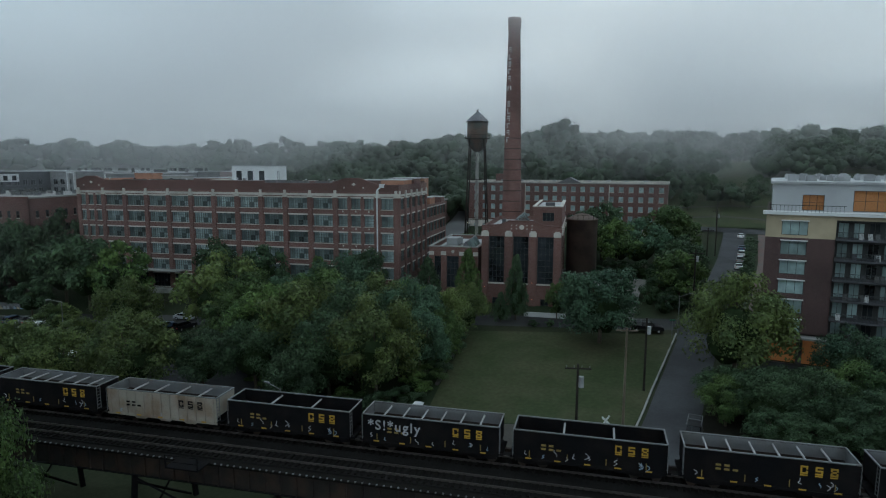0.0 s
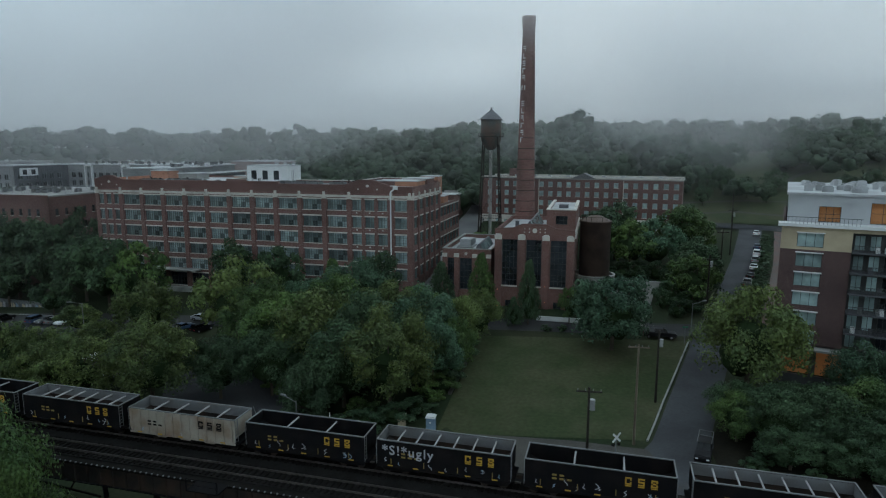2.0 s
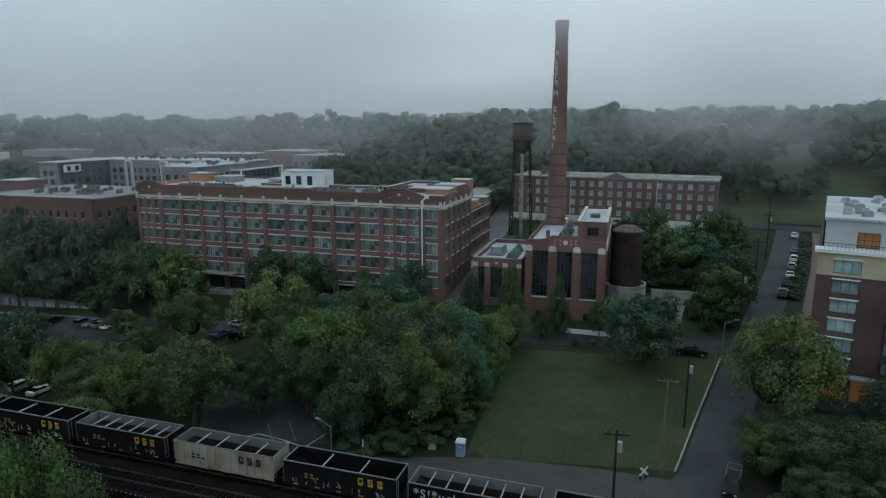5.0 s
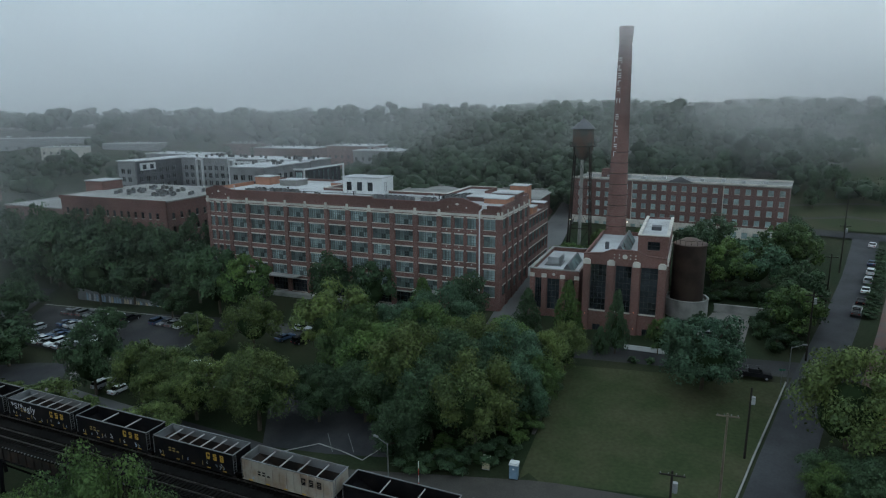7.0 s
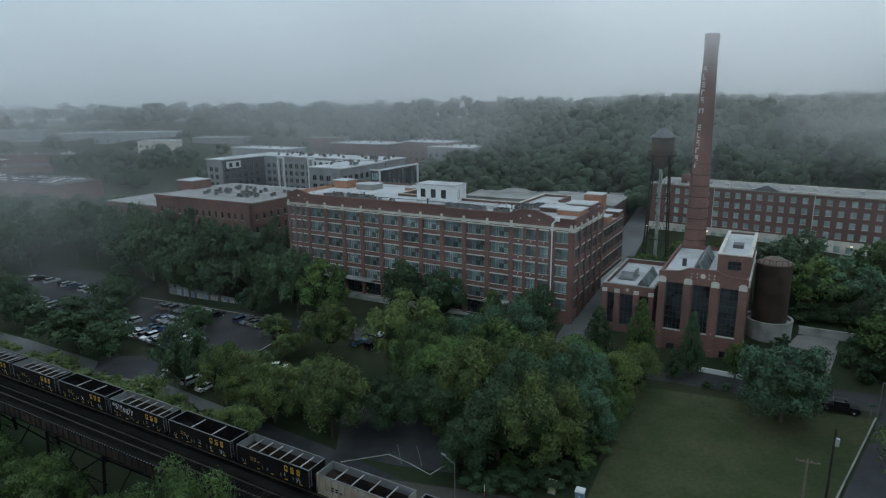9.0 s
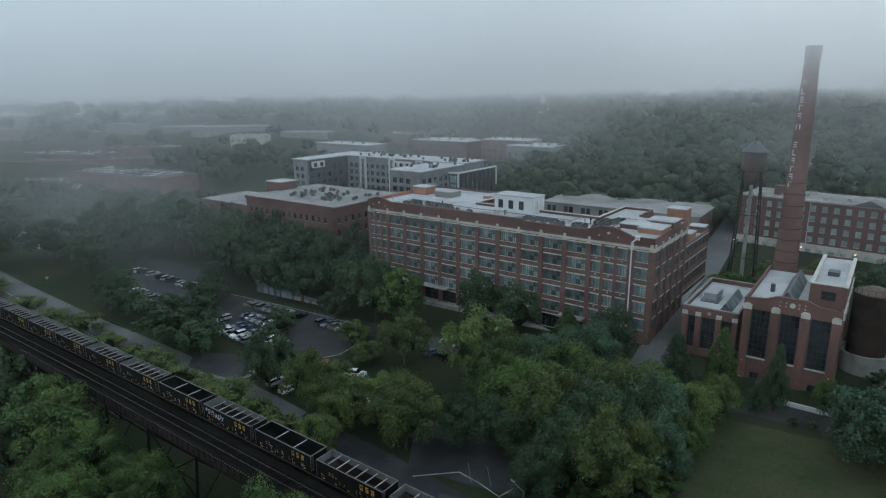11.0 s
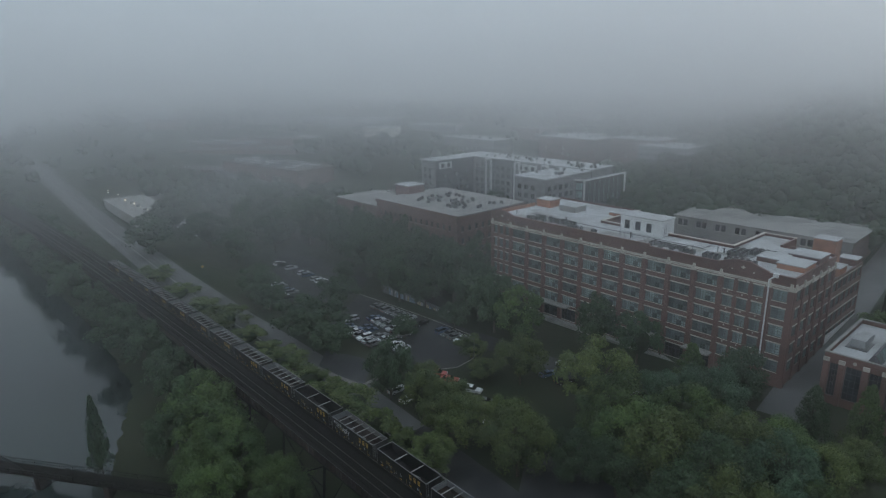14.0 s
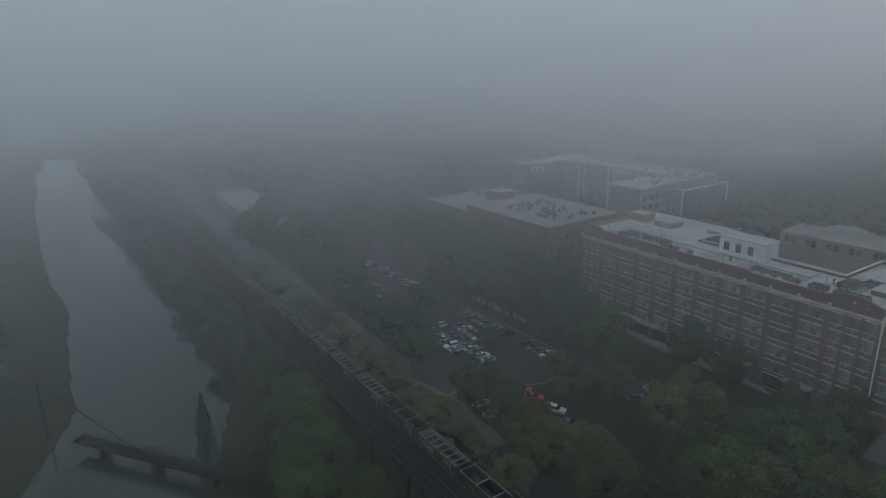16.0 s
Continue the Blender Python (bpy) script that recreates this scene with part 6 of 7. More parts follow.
# round the car parks
for x, y, h, w, g in ((-44.5, 88.5, 13, 14, 1), (-57.5, 91.5, 10.5, 11.5, 1), (-64.5, 95, 11, 11.5, 1), (-71, 96, 11.5, 10.5, 1), (-83.5, 100, 13.5, 11.5, 3), (-52, 98, 8, 9, 1), (-59, 117.5, 11.5, 11.5, 1), (-35, 91, 9, 10, 3), (-78, 106, 7, 8, 1), (-128, 117, 12.5, 21, 3), (-114, 112, 9, 13, 3), (-137, 139, 10, 13, 3), (-170, 134, 11, 15, 3), (-158, 128, 9, 12, 3), (-100, 127, 7, 8, 3), (-76, 124, 6, 9, 1), (-68, 116, 5, 8, 1), (-90, 137, 8, 9, 3)):
    tree(x, y, h, w, "broad", g, "beside the car park")
# in front of the warehouses
for x, y, h, w, g in ((-146, 166, 15, 20, 3), (-128, 160, 15, 19, 3), (-110, 155, 15, 18, 3), (-100, 152, 14, 14, 3), (-160, 172, 14, 20, 3), (-198, 186, 14, 22, 3), (-212, 196, 14, 22, 3), (-228, 178, 14, 22, 3), (-246, 200, 14, 22, 3), (-190, 206, 14, 20, 3), (-96, 160, 14, 12, 3),
                      (-256, 146, 12, 22, 3), (-240, 164, 12, 24, 3), (-210, 156, 11, 18, 3), (-280, 172, 12, 24, 3), (-300, 190, 12, 24, 3), (-150, 156, 7, 8, 3), (-120, 150, 12, 14, 3), (-152, 169.5, 17, 15, 3), (-139, 166, 17, 14, 3), (-127, 163, 16.5, 14, 3), (-115, 159, 16, 13, 3), (-106, 160, 14, 11, 3), (-168, 178, 16, 16, 3), (-184, 182, 16, 17, 3), (-132, 156, 10, 13, 3), (-108, 148, 9, 12, 3), (-205, 172, 14, 18, 3), (-222, 188, 14, 18, 3)):
    tree(x, y, h * 1.3, w, "broad", g, "in front of the warehouse")
# right of the silo and along the street
for x, y, h, w, g in ((45, 163, 12, 13, 3), (45, 150, 10.5, 11, 0), (61, 159, 12, 12, 0), (52, 152, 10, 11, 2), (51.5, 126.5, 8.5, 9.5, 0), (55, 133, 8.5, 10, 3), (9, 169, 5.5, 7.5, 0), (15, 167, 5, 7, 0), (22, 171, 5.5, 8, 0), (66, 164, 10, 9, 0), (58, 142, 8, 9, 3), (70, 176, 9, 9, 3), (39, 158, 11, 11, 3), (28, 166, 9, 9, 0), (20, 172, 8, 9, 0)):
    tree(x, y, h * 1.2, w * 1.2, "broad", g, "beside the side street")
for x, y, h, w, shape, g in ((43.8, 86, 15.6, 15.6, "broad", 1), (56.5, 80, 9.5, 9.5, "broad", 2), (50.5, 79.5, 4.5, 7, "broad", 3), (46, 75.5, 6.5, 10, "broad", 3), (39, 77, 6, 8.5, "broad", 3), (37, 74, 6, 7, "broad", 0), (41, 71.5, 7.5, 9, "broad", 3), (52, 72, 8, 11, "broad", 0), (46.5, 70.5, 7.5, 9, "broad", 3), (60, 71, 9, 12, "broad", 3), (50, 66, 6.5, 9, "broad", 3), (57, 64, 7, 11, "broad", 3), (66, 76, 10, 12, "broad", 3), (64, 60, 7, 10, "broad", 3), (40, 67, 4.6, 7.5, "broad", 3), (46, 65, 5, 8, "broad", 3), (53, 61, 5.5, 9, "broad", 3)):
    tree(x, y, h, w, shape, g, "beside the apartments")
for x, y, h, w in ((97, 233, 7.5, 6), (103, 231.5, 10.5, 8), (110, 227, 7, 7), (114, 220.5, 7, 8), (122.5, 232.5, 8, 11), (108, 258, 12, 12), (116, 257, 11, 12), (100, 246, 10, 10), (128, 272, 11, 12), (154, 262, 12, 13), (164, 258, 12, 14), (172, 264, 13, 14), (92, 222, 7, 7), (146, 226, 7, 8), (156, 284, 12, 12), (134, 300, 12, 12), (150, 306, 13, 13)):
    tree(x, y, h, w, "broad", 3, "on the grassy hill")
# on the river side of the viaduct
for x, y, h, w, g in ((-40, 46, 22, 14, 0), (-47, 41, 18, 13, 0), (-55, 49, 16, 10, 0), (-33, 40, 18, 10, 0), (-64, 46, 15, 11, 0), (-72, 38, 16, 13, 0), (-88, 55, 11, 12, 0), (-96, 59, 11, 12, 0), (-80, 62, 9, 9, 0), (-103, 66, 15, 16, 0), (-113, 70, 15, 16, 0), (-133, 77, 14, 14, 3), (-112, 62, 11, 11, 3), (-94, 64, 12, 13, 0), (-76, 60, 10, 11, 0), (-150, 84, 12, 15, 3), (-170, 86, 12, 18, 3), (-195, 95, 12, 18, 3), (-222, 101, 12, 20, 3), (-255, 110, 12, 20, 3), (-290, 118, 12, 22, 3), (-330, 128, 12, 24, 3), (-380, 142, 12, 26, 3), (-440, 158, 12, 28, 3), (-520, 178, 12, 30, 3),
                      (-250, 36, 13, 20, 3), (-300, 48, 13, 22, 3), (-210, 26, 13, 20, 3), (-360, 60, 13, 24, 3), (-430, 76, 13, 26, 3), (-520, 98, 13, 28, 3), (-175, 20, 13, 16, 3), (-140, 6, 12, 15, 3), (-230, 20, 13, 26, 3), (-300, 30, 13, 32, 3), (-400, 50, 14, 40, 3)):
    tree(x, y, h * (1.25 if x < -140 else 1), w * (1.2 if x < -140 else 1), "broad", g, "on the river bank")
tree(-121, 51.5, 19, 5.5, "cone", 3, "at the water's edge")
# verge between railway and road
for k, (x, h, w) in enumerate(((-62, 7, 7), (-72, 6, 7), (-80, 8, 7), (-90, 6, 9), (-101, 6, 10), (-112, 5.5, 10), (-124, 5, 9), (-136, 4.5, 9), (-150, 5, 10), (-166, 6, 11), (-184, 5, 11), (-204, 5, 12), (-226, 5, 12))):
    px, py = off_track(x, min(20, 9 - 0.07 * x))
    tree(px, py, h * 1.15, w * 1.35, "bush" if k % 3 else "broad", 1, "beside the railway")
# undergrowth at the foot of the grove
under = random.Random(12)
for x, y in ((-17, 79.5), (-14, 79), (-10.5, 79.2), (-7, 80.5), (-4, 83), (-2.5, 86), (-1, 89.5), (0, 93), (1.2, 97), (2.4, 101), (3.5, 105), (-20, 83), (-22, 87), (-24, 91.5), (-28, 95), (-34, 100), (-38, 105), (-12, 83), (-15, 90)):
    tree(x, y, under.uniform(3.0, 4.6), under.uniform(4.5, 6.5), "bush", under.choice((0, 3, 3)), "under the grove")
for k in range(15):
    tree(35 + 2.3 * k + under.uniform(-0.8, 0.8), 66.5 - 0.5 * k + (k % 3) * 2.0 + under.uniform(-0.7, 0.7), under.uniform(1.2, 2.4), under.uniform(2.6, 4.2), "bush", 3, "beside the railway")
for x, y, h, w in ((42, 146, 5, 7), (46, 147.5, 5, 7), (50.5, 146, 5.5, 7), (38, 147.5, 4.5, 7), (54.5, 144.5, 5, 7), (35, 149, 4, 6), (47.5, 128, 6.5, 7.5), (50, 123.5, 5.5, 7.5), (52, 133, 6, 7), (45, 125.5, 5, 3)):
    tree(x, y, h, w, "bush", 3, "beside the forecourt")
for k in range(13):
    tree(71.6 + 2.05 * k, 139 + 3.75 * k, 2.3, 4.2, "bush", 3, "in a row beside the street")
for x, y, h, w in ((34.5, 132, 2.8, 3.2), (36, 134.5, 2.6, 3), (49.5, 140, 3, 2.2), (52, 139.5, 3, 2.2), (46, 120, 4.5, 3.6), (22, 113.5, 1.6, 2.2), (19, 113.6, 1.6, 2.2)):
    tree(x, y, h, w, "bush", 3, "beside the forecourt")


CLEARINGS = [(b[2] + 6, b[3] + 4) for b in TOWN if b[0] == "hill_house"] + [(-146, 596), (-145, 580), (143, 300)]


def forest():
    """The wood on the hill and the trees among the far streets: too many to count."""
    rng, parts = np.random.default_rng(9), []
    spots = []
    for k in range(6400):
        x, y = (rng.uniform(-110, 290), rng.uniform(222, 440)) if k % 4 == 0 else (rng.uniform(-760, 480), rng.uniform(195, 900))
        if -130 < x < 92 and y < 232 - 0.2 * x:
            continue
        if x < -90 and y < 330 and rng.random() < (0.82 if x > -230 else 0.5):
            continue
        if x < -230 and y < 520 and rng.random() < 0.4:
            continue
        if x < -90 and y < 470 and rng.random() < 0.25:
            continue
        if x > 75 and near_line(STREET, x, y)[0] < 16:
            continue
        if x > 86 and y < 252 + (30 if 112 < x < 154 else 0) and rng.random() < 0.93:
            continue
        if any(-4 < (x - b[2]) < b[5] + 4 and -14 < (y - b[3]) < b[6] + 6 for b in TOWN) or math.hypot(x - 145, y - 288) < 18 or any(abs(x * b - y * a) < 11 * math.hypot(a, b) and -24 < math.hypot(x, y) - math.hypot(a, b) < 8 for a, b in CLEARINGS):
            continue
        if x < -300 and near_line(RIVER, x, y)[0] < 34:
            continue
        if math.hypot(x, y) > 560 and rng.random() < 0.2:
            continue
        spots.append((x, y))
    for k in range(260):
        x = rng.uniform(-390, -225)
        y = rng.uniform(110 - 0.29 * x, 246 + 0.06 * (x + 225))
        if y > 170 - 0.08 * x - 10 and near_line([(-300, 190), (-240, 180)], x, y)[0] > 15 and not (x < -300 and y < 225) and not (x > -300 and y > 262):
            spots.append((x, y))
    spots += [(58 + 4 * math.cos(a), 290 + 5 * math.sin(a)) for a in range(5)]
    tall = len(spots) - 5
    lumps, sizes = [], []
    for i, (x, y) in enumerate(spots):
        far = math.hypot(x, y)
        h, w = (rng.uniform(20, 24) if i >= tall else rng.uniform(7, 11.5) + (6 if i % 7 == 0 else 0)), rng.uniform(8, 18)
        if far > 420:
            h, w = h * 1.15, w * 1.25
        near = far < 400
        k = 7 if near else 4
        z = land(x, y)
        b = np.arange(k)
        up, a = 0.97 - 1.25 * (b + 0.5) / k, 2.4 * b + rng.uniform(0, 6.3)
        ring = np.sqrt(1 - up * up) * w * rng.uniform(0.26, 0.36, k)
        c = np.column_stack([x + ring * np.cos(a), y + ring * np.sin(a), z + h * (0.55 + 0.34 * up)])
        r = rng.uniform(0.17, 0.27, k) * w * (1.0 if near else 1.2)
        lumps.append(c)
        sizes.append(r)
        parts.append(leaf_cloud(rng, c, r * 1.12, 26 if near else 16, 0.5 if near else 0.8, 0.9, 0.5))
    return rng, np.concatenate(lumps), np.concatenate(sizes), np.concatenate(parts)


def wood_mesh(name, rng, centres, sizes, leaf_verts, mat):
    """Uneven rounded leaf masses, one for each clump, with loose leaves over them."""
    g = [(x, y, z) for x in (-1, 0, 1) for y in (-1, 0, 1) for z in (-1, 0, 1) if (x, y, z) != (0, 0, 0)]
    at = {q: i for i, q in enumerate(g)}
    faces = []
    for axis in range(3):
        for side in (-1, 1):
            for u in (-1, 0):
                for v in (-1, 0):
                    quad = []
                    for du, dv in ((0, 0), (1, 0), (1, 1), (0, 1)):
                        q = [u + du, v + dv]
                        q.insert(axis, side)
                        quad.append(at[tuple(q)])
                    faces.append(quad if side * (1, -1, 1)[axis] > 0 else quad[::-1])
    unit_ball = np.array(g, float)
    unit_ball /= np.linalg.norm(unit_ball, axis=1)[:, None]
    n = len(centres)
    bump = rng.uniform(0.5, 1.16, (n, 26, 1)) * np.asarray(sizes)[:, None, None]
    v = np.asarray(centres)[:, None, :] + unit_ball[None] * bump * np.array([1, 1, 0.88])
    f = np.array(faces)[None] + 26 * np.arange(n)[:, None, None]
    verts = np.concatenate([v.reshape(-1, 3), leaf_verts])
    loops = np.concatenate([f.ravel(), 26 * n + np.arange(len(leaf_verts))]).astype(np.int32)
    me = bpy.data.meshes.new(name)
    me.vertices.add(len(verts))
    me.vertices.foreach_set("co", verts.astype(np.float32).ravel())
    me.loops.add(len(loops))
    me.loops.foreach_set("vertex_index", loops)
    me.polygons.add(len(loops) // 4)
    me.polygons.foreach_set("loop_start", np.arange(0, len(loops), 4, dtype=np.int32))
    me.polygons.foreach_set("use_smooth", np.ones(len(loops) // 4, dtype=bool))
    me.update(calc_edges=True)
    me.materials.append(mat)
    return me


solo("hill_wood", wood_mesh("hill_wood", *forest(), WOOD_GREEN), None, "dense dark green wood covering the hill", "wood", kind="stuff")


# ---- vehicles ----
PAINTS = {c: material(c + "_car_paint", v, 0.3, metal=0.2, vary=0.05, bump=0, spec=0.6) for c, v in {"white": (0.75, 0.76, 0.77), "silver": (0.42, 0.43, 0.45), "grey": (0.15, 0.155, 0.16), "red": (0.4, 0.04, 0.03), "blue": (0.035, 0.07, 0.14)}.items()}
PAINTS["black"] = material("black_car_paint", (0.01, 0.01, 0.012), 0.5, vary=0.05, bump=0, spec=0.15)
TAIL = material("red_tail_lamp", (0.35, 0.02, 0.02), 0.3, bump=0)
HEAD = material("clear_head_lamp", (0.7, 0.72, 0.75), 0.15, bump=0)
CAR_GLASS = material("tinted_car_glass", (0.006, 0.007, 0.008), 0.15, vary=0, bump=0, spec=0.2)
CARS = {}
WHEEL = Shape().tube((0, -0.11, 0), (0, 0.11, 0), 0.33, n=14)
WHEEL_ME, RIM_ME = WHEEL.mesh("wheel", RUBBER), Shape().tube((0, -0.12, 0), (0, 0.12, 0), 0.19, n=10).mesh("rim", HVAC)


def car_meshes(kind, paint):
    key = (kind, paint)
    if key not in CARS:
        low = {"sedan": [(-2.3, 0.35), (2.3, 0.35), (2.36, 0.62), (2.2, 0.82), (1.0, 0.95), (-1.7, 1.0), (-2.3, 0.95)], "suv": [(-2.35, 0.4), (2.35, 0.4), (2.4, 0.75), (2.25, 1.0), (1.0, 1.12), (-2.3, 1.15)],
               "pickup": [(-2.8, 0.45), (2.8, 0.45), (2.85, 0.85), (2.7, 1.1), (1.3, 1.2), (-2.8, 1.2)]}[kind]
        top = {"sedan": [(1.0, 0.95), (0.25, 1.42), (-1.0, 1.42), (-1.75, 1.0)], "suv": [(1.0, 1.12), (0.35, 1.72), (-2.0, 1.72), (-2.28, 1.15)], "pickup": [(1.3, 1.2), (0.6, 1.8), (-0.8, 1.8), (-1.0, 1.2)]}[kind]
        body = Shape()
        body.prism(low, -0.88, 0.88)
        roof = Shape()
        (ax, az), (bx, bz), (cx, cz), (dx, dz) = top
        roof.add([(bx - 0.08, -0.66, bz), (bx - 0.08, 0.66, bz), (cx + 0.05, 0.66, cz), (cx + 0.05, -0.66, cz), (bx - 0.05, -0.7, bz - 0.06), (bx - 0.05, 0.7, bz - 0.06), (cx, 0.7, cz - 0.06), (cx, -0.7, cz - 0.06)],
                 [(0, 1, 2, 3), (4, 5, 1, 0), (5, 6, 2, 1), (6, 7, 3, 2), (7, 4, 0, 3)])
        cabin = Shape().add([(ax, -0.8, az), (ax, 0.8, az), (dx, 0.8, dz), (dx, -0.8, dz), (bx, -0.68, bz - 0.05), (bx, 0.68, bz - 0.05), (cx, 0.68, cz - 0.05), (cx, -0.68, cz - 0.05)],
                            [(0, 1, 5, 4), (1, 2, 6, 5), (2, 3, 7, 6), (3, 0, 4, 7)])
        CARS[key] = body.mesh("body", PAINTS[paint]), roof.mesh("roof", PAINTS[paint]), cabin.mesh("cabin_glass", CAR_GLASS)
    return CARS[key]


def car(kind, paint, x, y, turn, where="parked on asphalt", lift=0.12):
    word = {"sedan": "saloon car", "suv": "tall estate car", "pickup": "pickup truck"}[kind]
    ob = thing("pickup_truck" if kind == "pickup" else "car", f"{paint} {word} {where}", "truck" if kind == "pickup" else "car")
    ob.matrix_basis = pose(x, y, max(land(x, y), slope(x, y)) + lift, 0, 0, turn)
    b, r, c = car_meshes(kind, paint)
    part("body", b, None, ob)
    part("roof", r, None, ob)
    part("cabin_glass", c, None, ob)
    e = {"sedan": 2.3, "suv": 2.35, "pickup": 2.8}[kind]
    for sx in (-1, 1):
        for sy in (-1, 1):
            wheel = part("wheel", WHEEL_ME, None, ob, at=(sx * (e - 0.85), sy * 0.82, 0.33))
            part("rim", RIM_ME, None, wheel)
            part("head_lamp" if sx > 0 else "tail_lamp", Shape().box(*sorted((sx * (e - 0.06), sx * (e + 0.06))), sy * 0.62 - 0.17, sy * 0.62 + 0.17, 0.66, 0.82), HEAD if sx > 0 else TAIL, ob)
    if kind == "pickup":
        part("bed_liner", Shape().box(-2.7, -1.1, -0.76, 0.76, 1.2, 1.24), RUBBER, ob)
        rack = Shape()
        for sy in (-0.8, 0.8):
            rack.tube((-2.6, sy, 1.2), (-2.6, sy, 2.0), 0.035, n=5).tube((-1.1, sy, 1.2), (-1.1, sy, 2.0), 0.035, n=5).tube((-2.6, sy, 2.0), (1.0, sy, 2.0), 0.035, n=5)
        rack.tube((-2.6, -0.8, 2.0), (-2.6, 0.8, 2.0), 0.035, n=5).tube((-1.1, -0.8, 2.0), (-1.1, 0.8, 2.0), 0.035, n=5)
        part("ladder_rack", rack, STEEL_GREY, ob, "steel ladder rack")
    return ob


def far_car(paint, x, y, turn, z=None):
    ob = thing("car", f"{paint} car in a far-off car park" if z is None else f"{paint} car on a far-off parking roof", "car", pose(x, y, max(land(x, y), slope(x, y)) + 0.1 if z is None else z, 0, 0, turn), group="cars in far car parks")
    b, r, c = car_meshes("suv", paint)
    part("body", b, None, ob)
    part("roof", r, None, ob)
    part("cabin_glass", c, None, ob)


lot = random.Random(17)
TONES = ["white", "silver", "grey", "black", "white", "silver", "blue", "grey"]
for x0, y0, dx, dy, n, turn in ((-124, 131, 2.75, -1.0, 11, 70), (-118, 134.5, 2.75, -1.0, 7, 70), (-122, 126.5, 2.7, -1.0, 7, 70), (-92, 134, 2.7, -0.9, 4, 74), (-126, 143.2, 2.75, -0.75, 10, 74), (-189, 160, 2.9, -0.6, 15, 72), (-172, 144, 2.6, -0.7, 5, 66), (-168, 139, 2.6, -0.7, 4, 66), (-294, 181, 2.9, -0.65, 13, 70), (-290, 186, 2.9, -0.65, 6, 70)):
    for k in range(n):
        if lot.random() < 0.2:
            continue
        if x0 < -150:
            far_car(lot.choice(TONES), x0 + dx * k, y0 + dy * k, turn + lot.uniform(-3, 3))
            continue
        car(lot.choice(("sedan", "suv", "sedan")), lot.choice(TONES), x0 + dx * k, y0 + dy * k, turn + lot.uniform(-3, 3) + lot.choice((0, 180)))
for kind, paint, x, y, turn, where in (("sedan", "silver", -52.5, 128.5, -14, "driving past the factory dock"), ("sedan", "blue", -54.5, 123.5, 60, "parked beside the grass"), ("suv", "black", -50, 122, 60, "parked beside the grass"), ("suv", "white", -67.5, 110, 10, "parked under the trees"), ("sedan", "red", -75, 112, 20, "parked under the trees"), ("sedan", "red", -79.5, 113.5, 20, "parked under the trees"),
                                       ("sedan", "white", -79, 101, 75, "parked under the trees"), ("suv", "silver", -84, 103, 75, "parked under the trees"), ("sedan", "grey", -62, 107, 20, "parked under the trees"), ("sedan", "white", -57, 101.5, 40, "parked under the trees"), ("suv", "black", -24, 119.5, -12, "parked under the grove"), ("sedan", "grey", -33, 122, -12, "parked under the grove"),
                                       ("pickup", "black", 39.2, 109.6, -14, "waiting at the street corner"), ("suv", "black", 37.4, 128, -32, "parked on the forecourt"), ("sedan", "grey", 36.0, 125.4, -32, "parked on the forecourt"), ("pickup", "black", 31.5, 70.6, 243, "with a ladder rack in the street"), ("sedan", "silver", 47.5, 99.5, 242, "parked under the street tree"),
                                       ("sedan", "white", 77.8, 154, 61, "parked along the hill street"), ("suv", "silver", 81.3, 160.5, 61, "parked along the hill street"), ("suv", "white", 84.9, 167, 61, "parked along the hill street"), ("sedan", "black", 73.6, 147, 61, "parked along the hill street"), ("pickup", "grey", 69.8, 140.5, 61, "parked along the hill street"), ("sedan", "blue", 88.4, 174, 61, "parked along the hill street"), ("sedan", "white", 96, 190, 61, "parked along the hill street")):
    car(kind, paint, x, y, turn, where)


# ---- street furniture ----
def pole(x, y, high, mat, label, arms, box=False):
    z = land(x, y)
    ob = thing("utility_pole", label, "utility pole", pose(x, y, z, 0, 0, -8))
    part("shaft", Shape().tube((0, 0, -0.3), (0, 0, high), 0.19, 0.12, n=10), mat, ob)
    for h, w in arms:
        arm = part("crossarm", Shape().box(-w / 2, w / 2, -0.2, -0.08, h, h + 0.16), mat, ob)
        for k in range(4):
            part("insulator", Shape().tube((-w / 2 + 0.15 + (w - 0.3) * k / 3, -0.14, h + 0.16), (-w / 2 + 0.15 + (w - 0.3) * k / 3, -0.14, h + 0.36), 0.05, n=6), STEEL_GREY, arm)
    if box:
        part("transformer", Shape().tube((0.35, 0, high - 2.4), (0.35, 0, high - 1.3), 0.28, n=12), HVAC, ob, "grey transformer can")
    return ob


pole(14.6, 59.9, 13.2, POLE_DARK, "dark utility pole with one crossarm and transformer", [(12.7, 2.6)], True)
pole(23.8, 73.5, 13.2, POLE_WOOD, "weathered wooden utility pole with crossarm", [(12.8, 2.6)])
pole(30.4, 85.2, 10.9, POLE_DARK, "dark bare utility pole with lamp head", [], True)
pole(50.6, 117.0, 13.5, POLE_DARK, "utility pole with transformers and wires", [(12.6, 2.8), (11.4, 2.4)], True)
pole(64, 142, 13, POLE_DARK, "utility pole beside the hill street", [(12.2, 2.6)])
pole(78, 168, 13, POLE_DARK, "utility pole beside the hill street", [(12.2, 2.6)], True)
pole(95, 205, 12, POLE_DARK, "utility pole on the grassy hill", [(11.2, 2.4)])


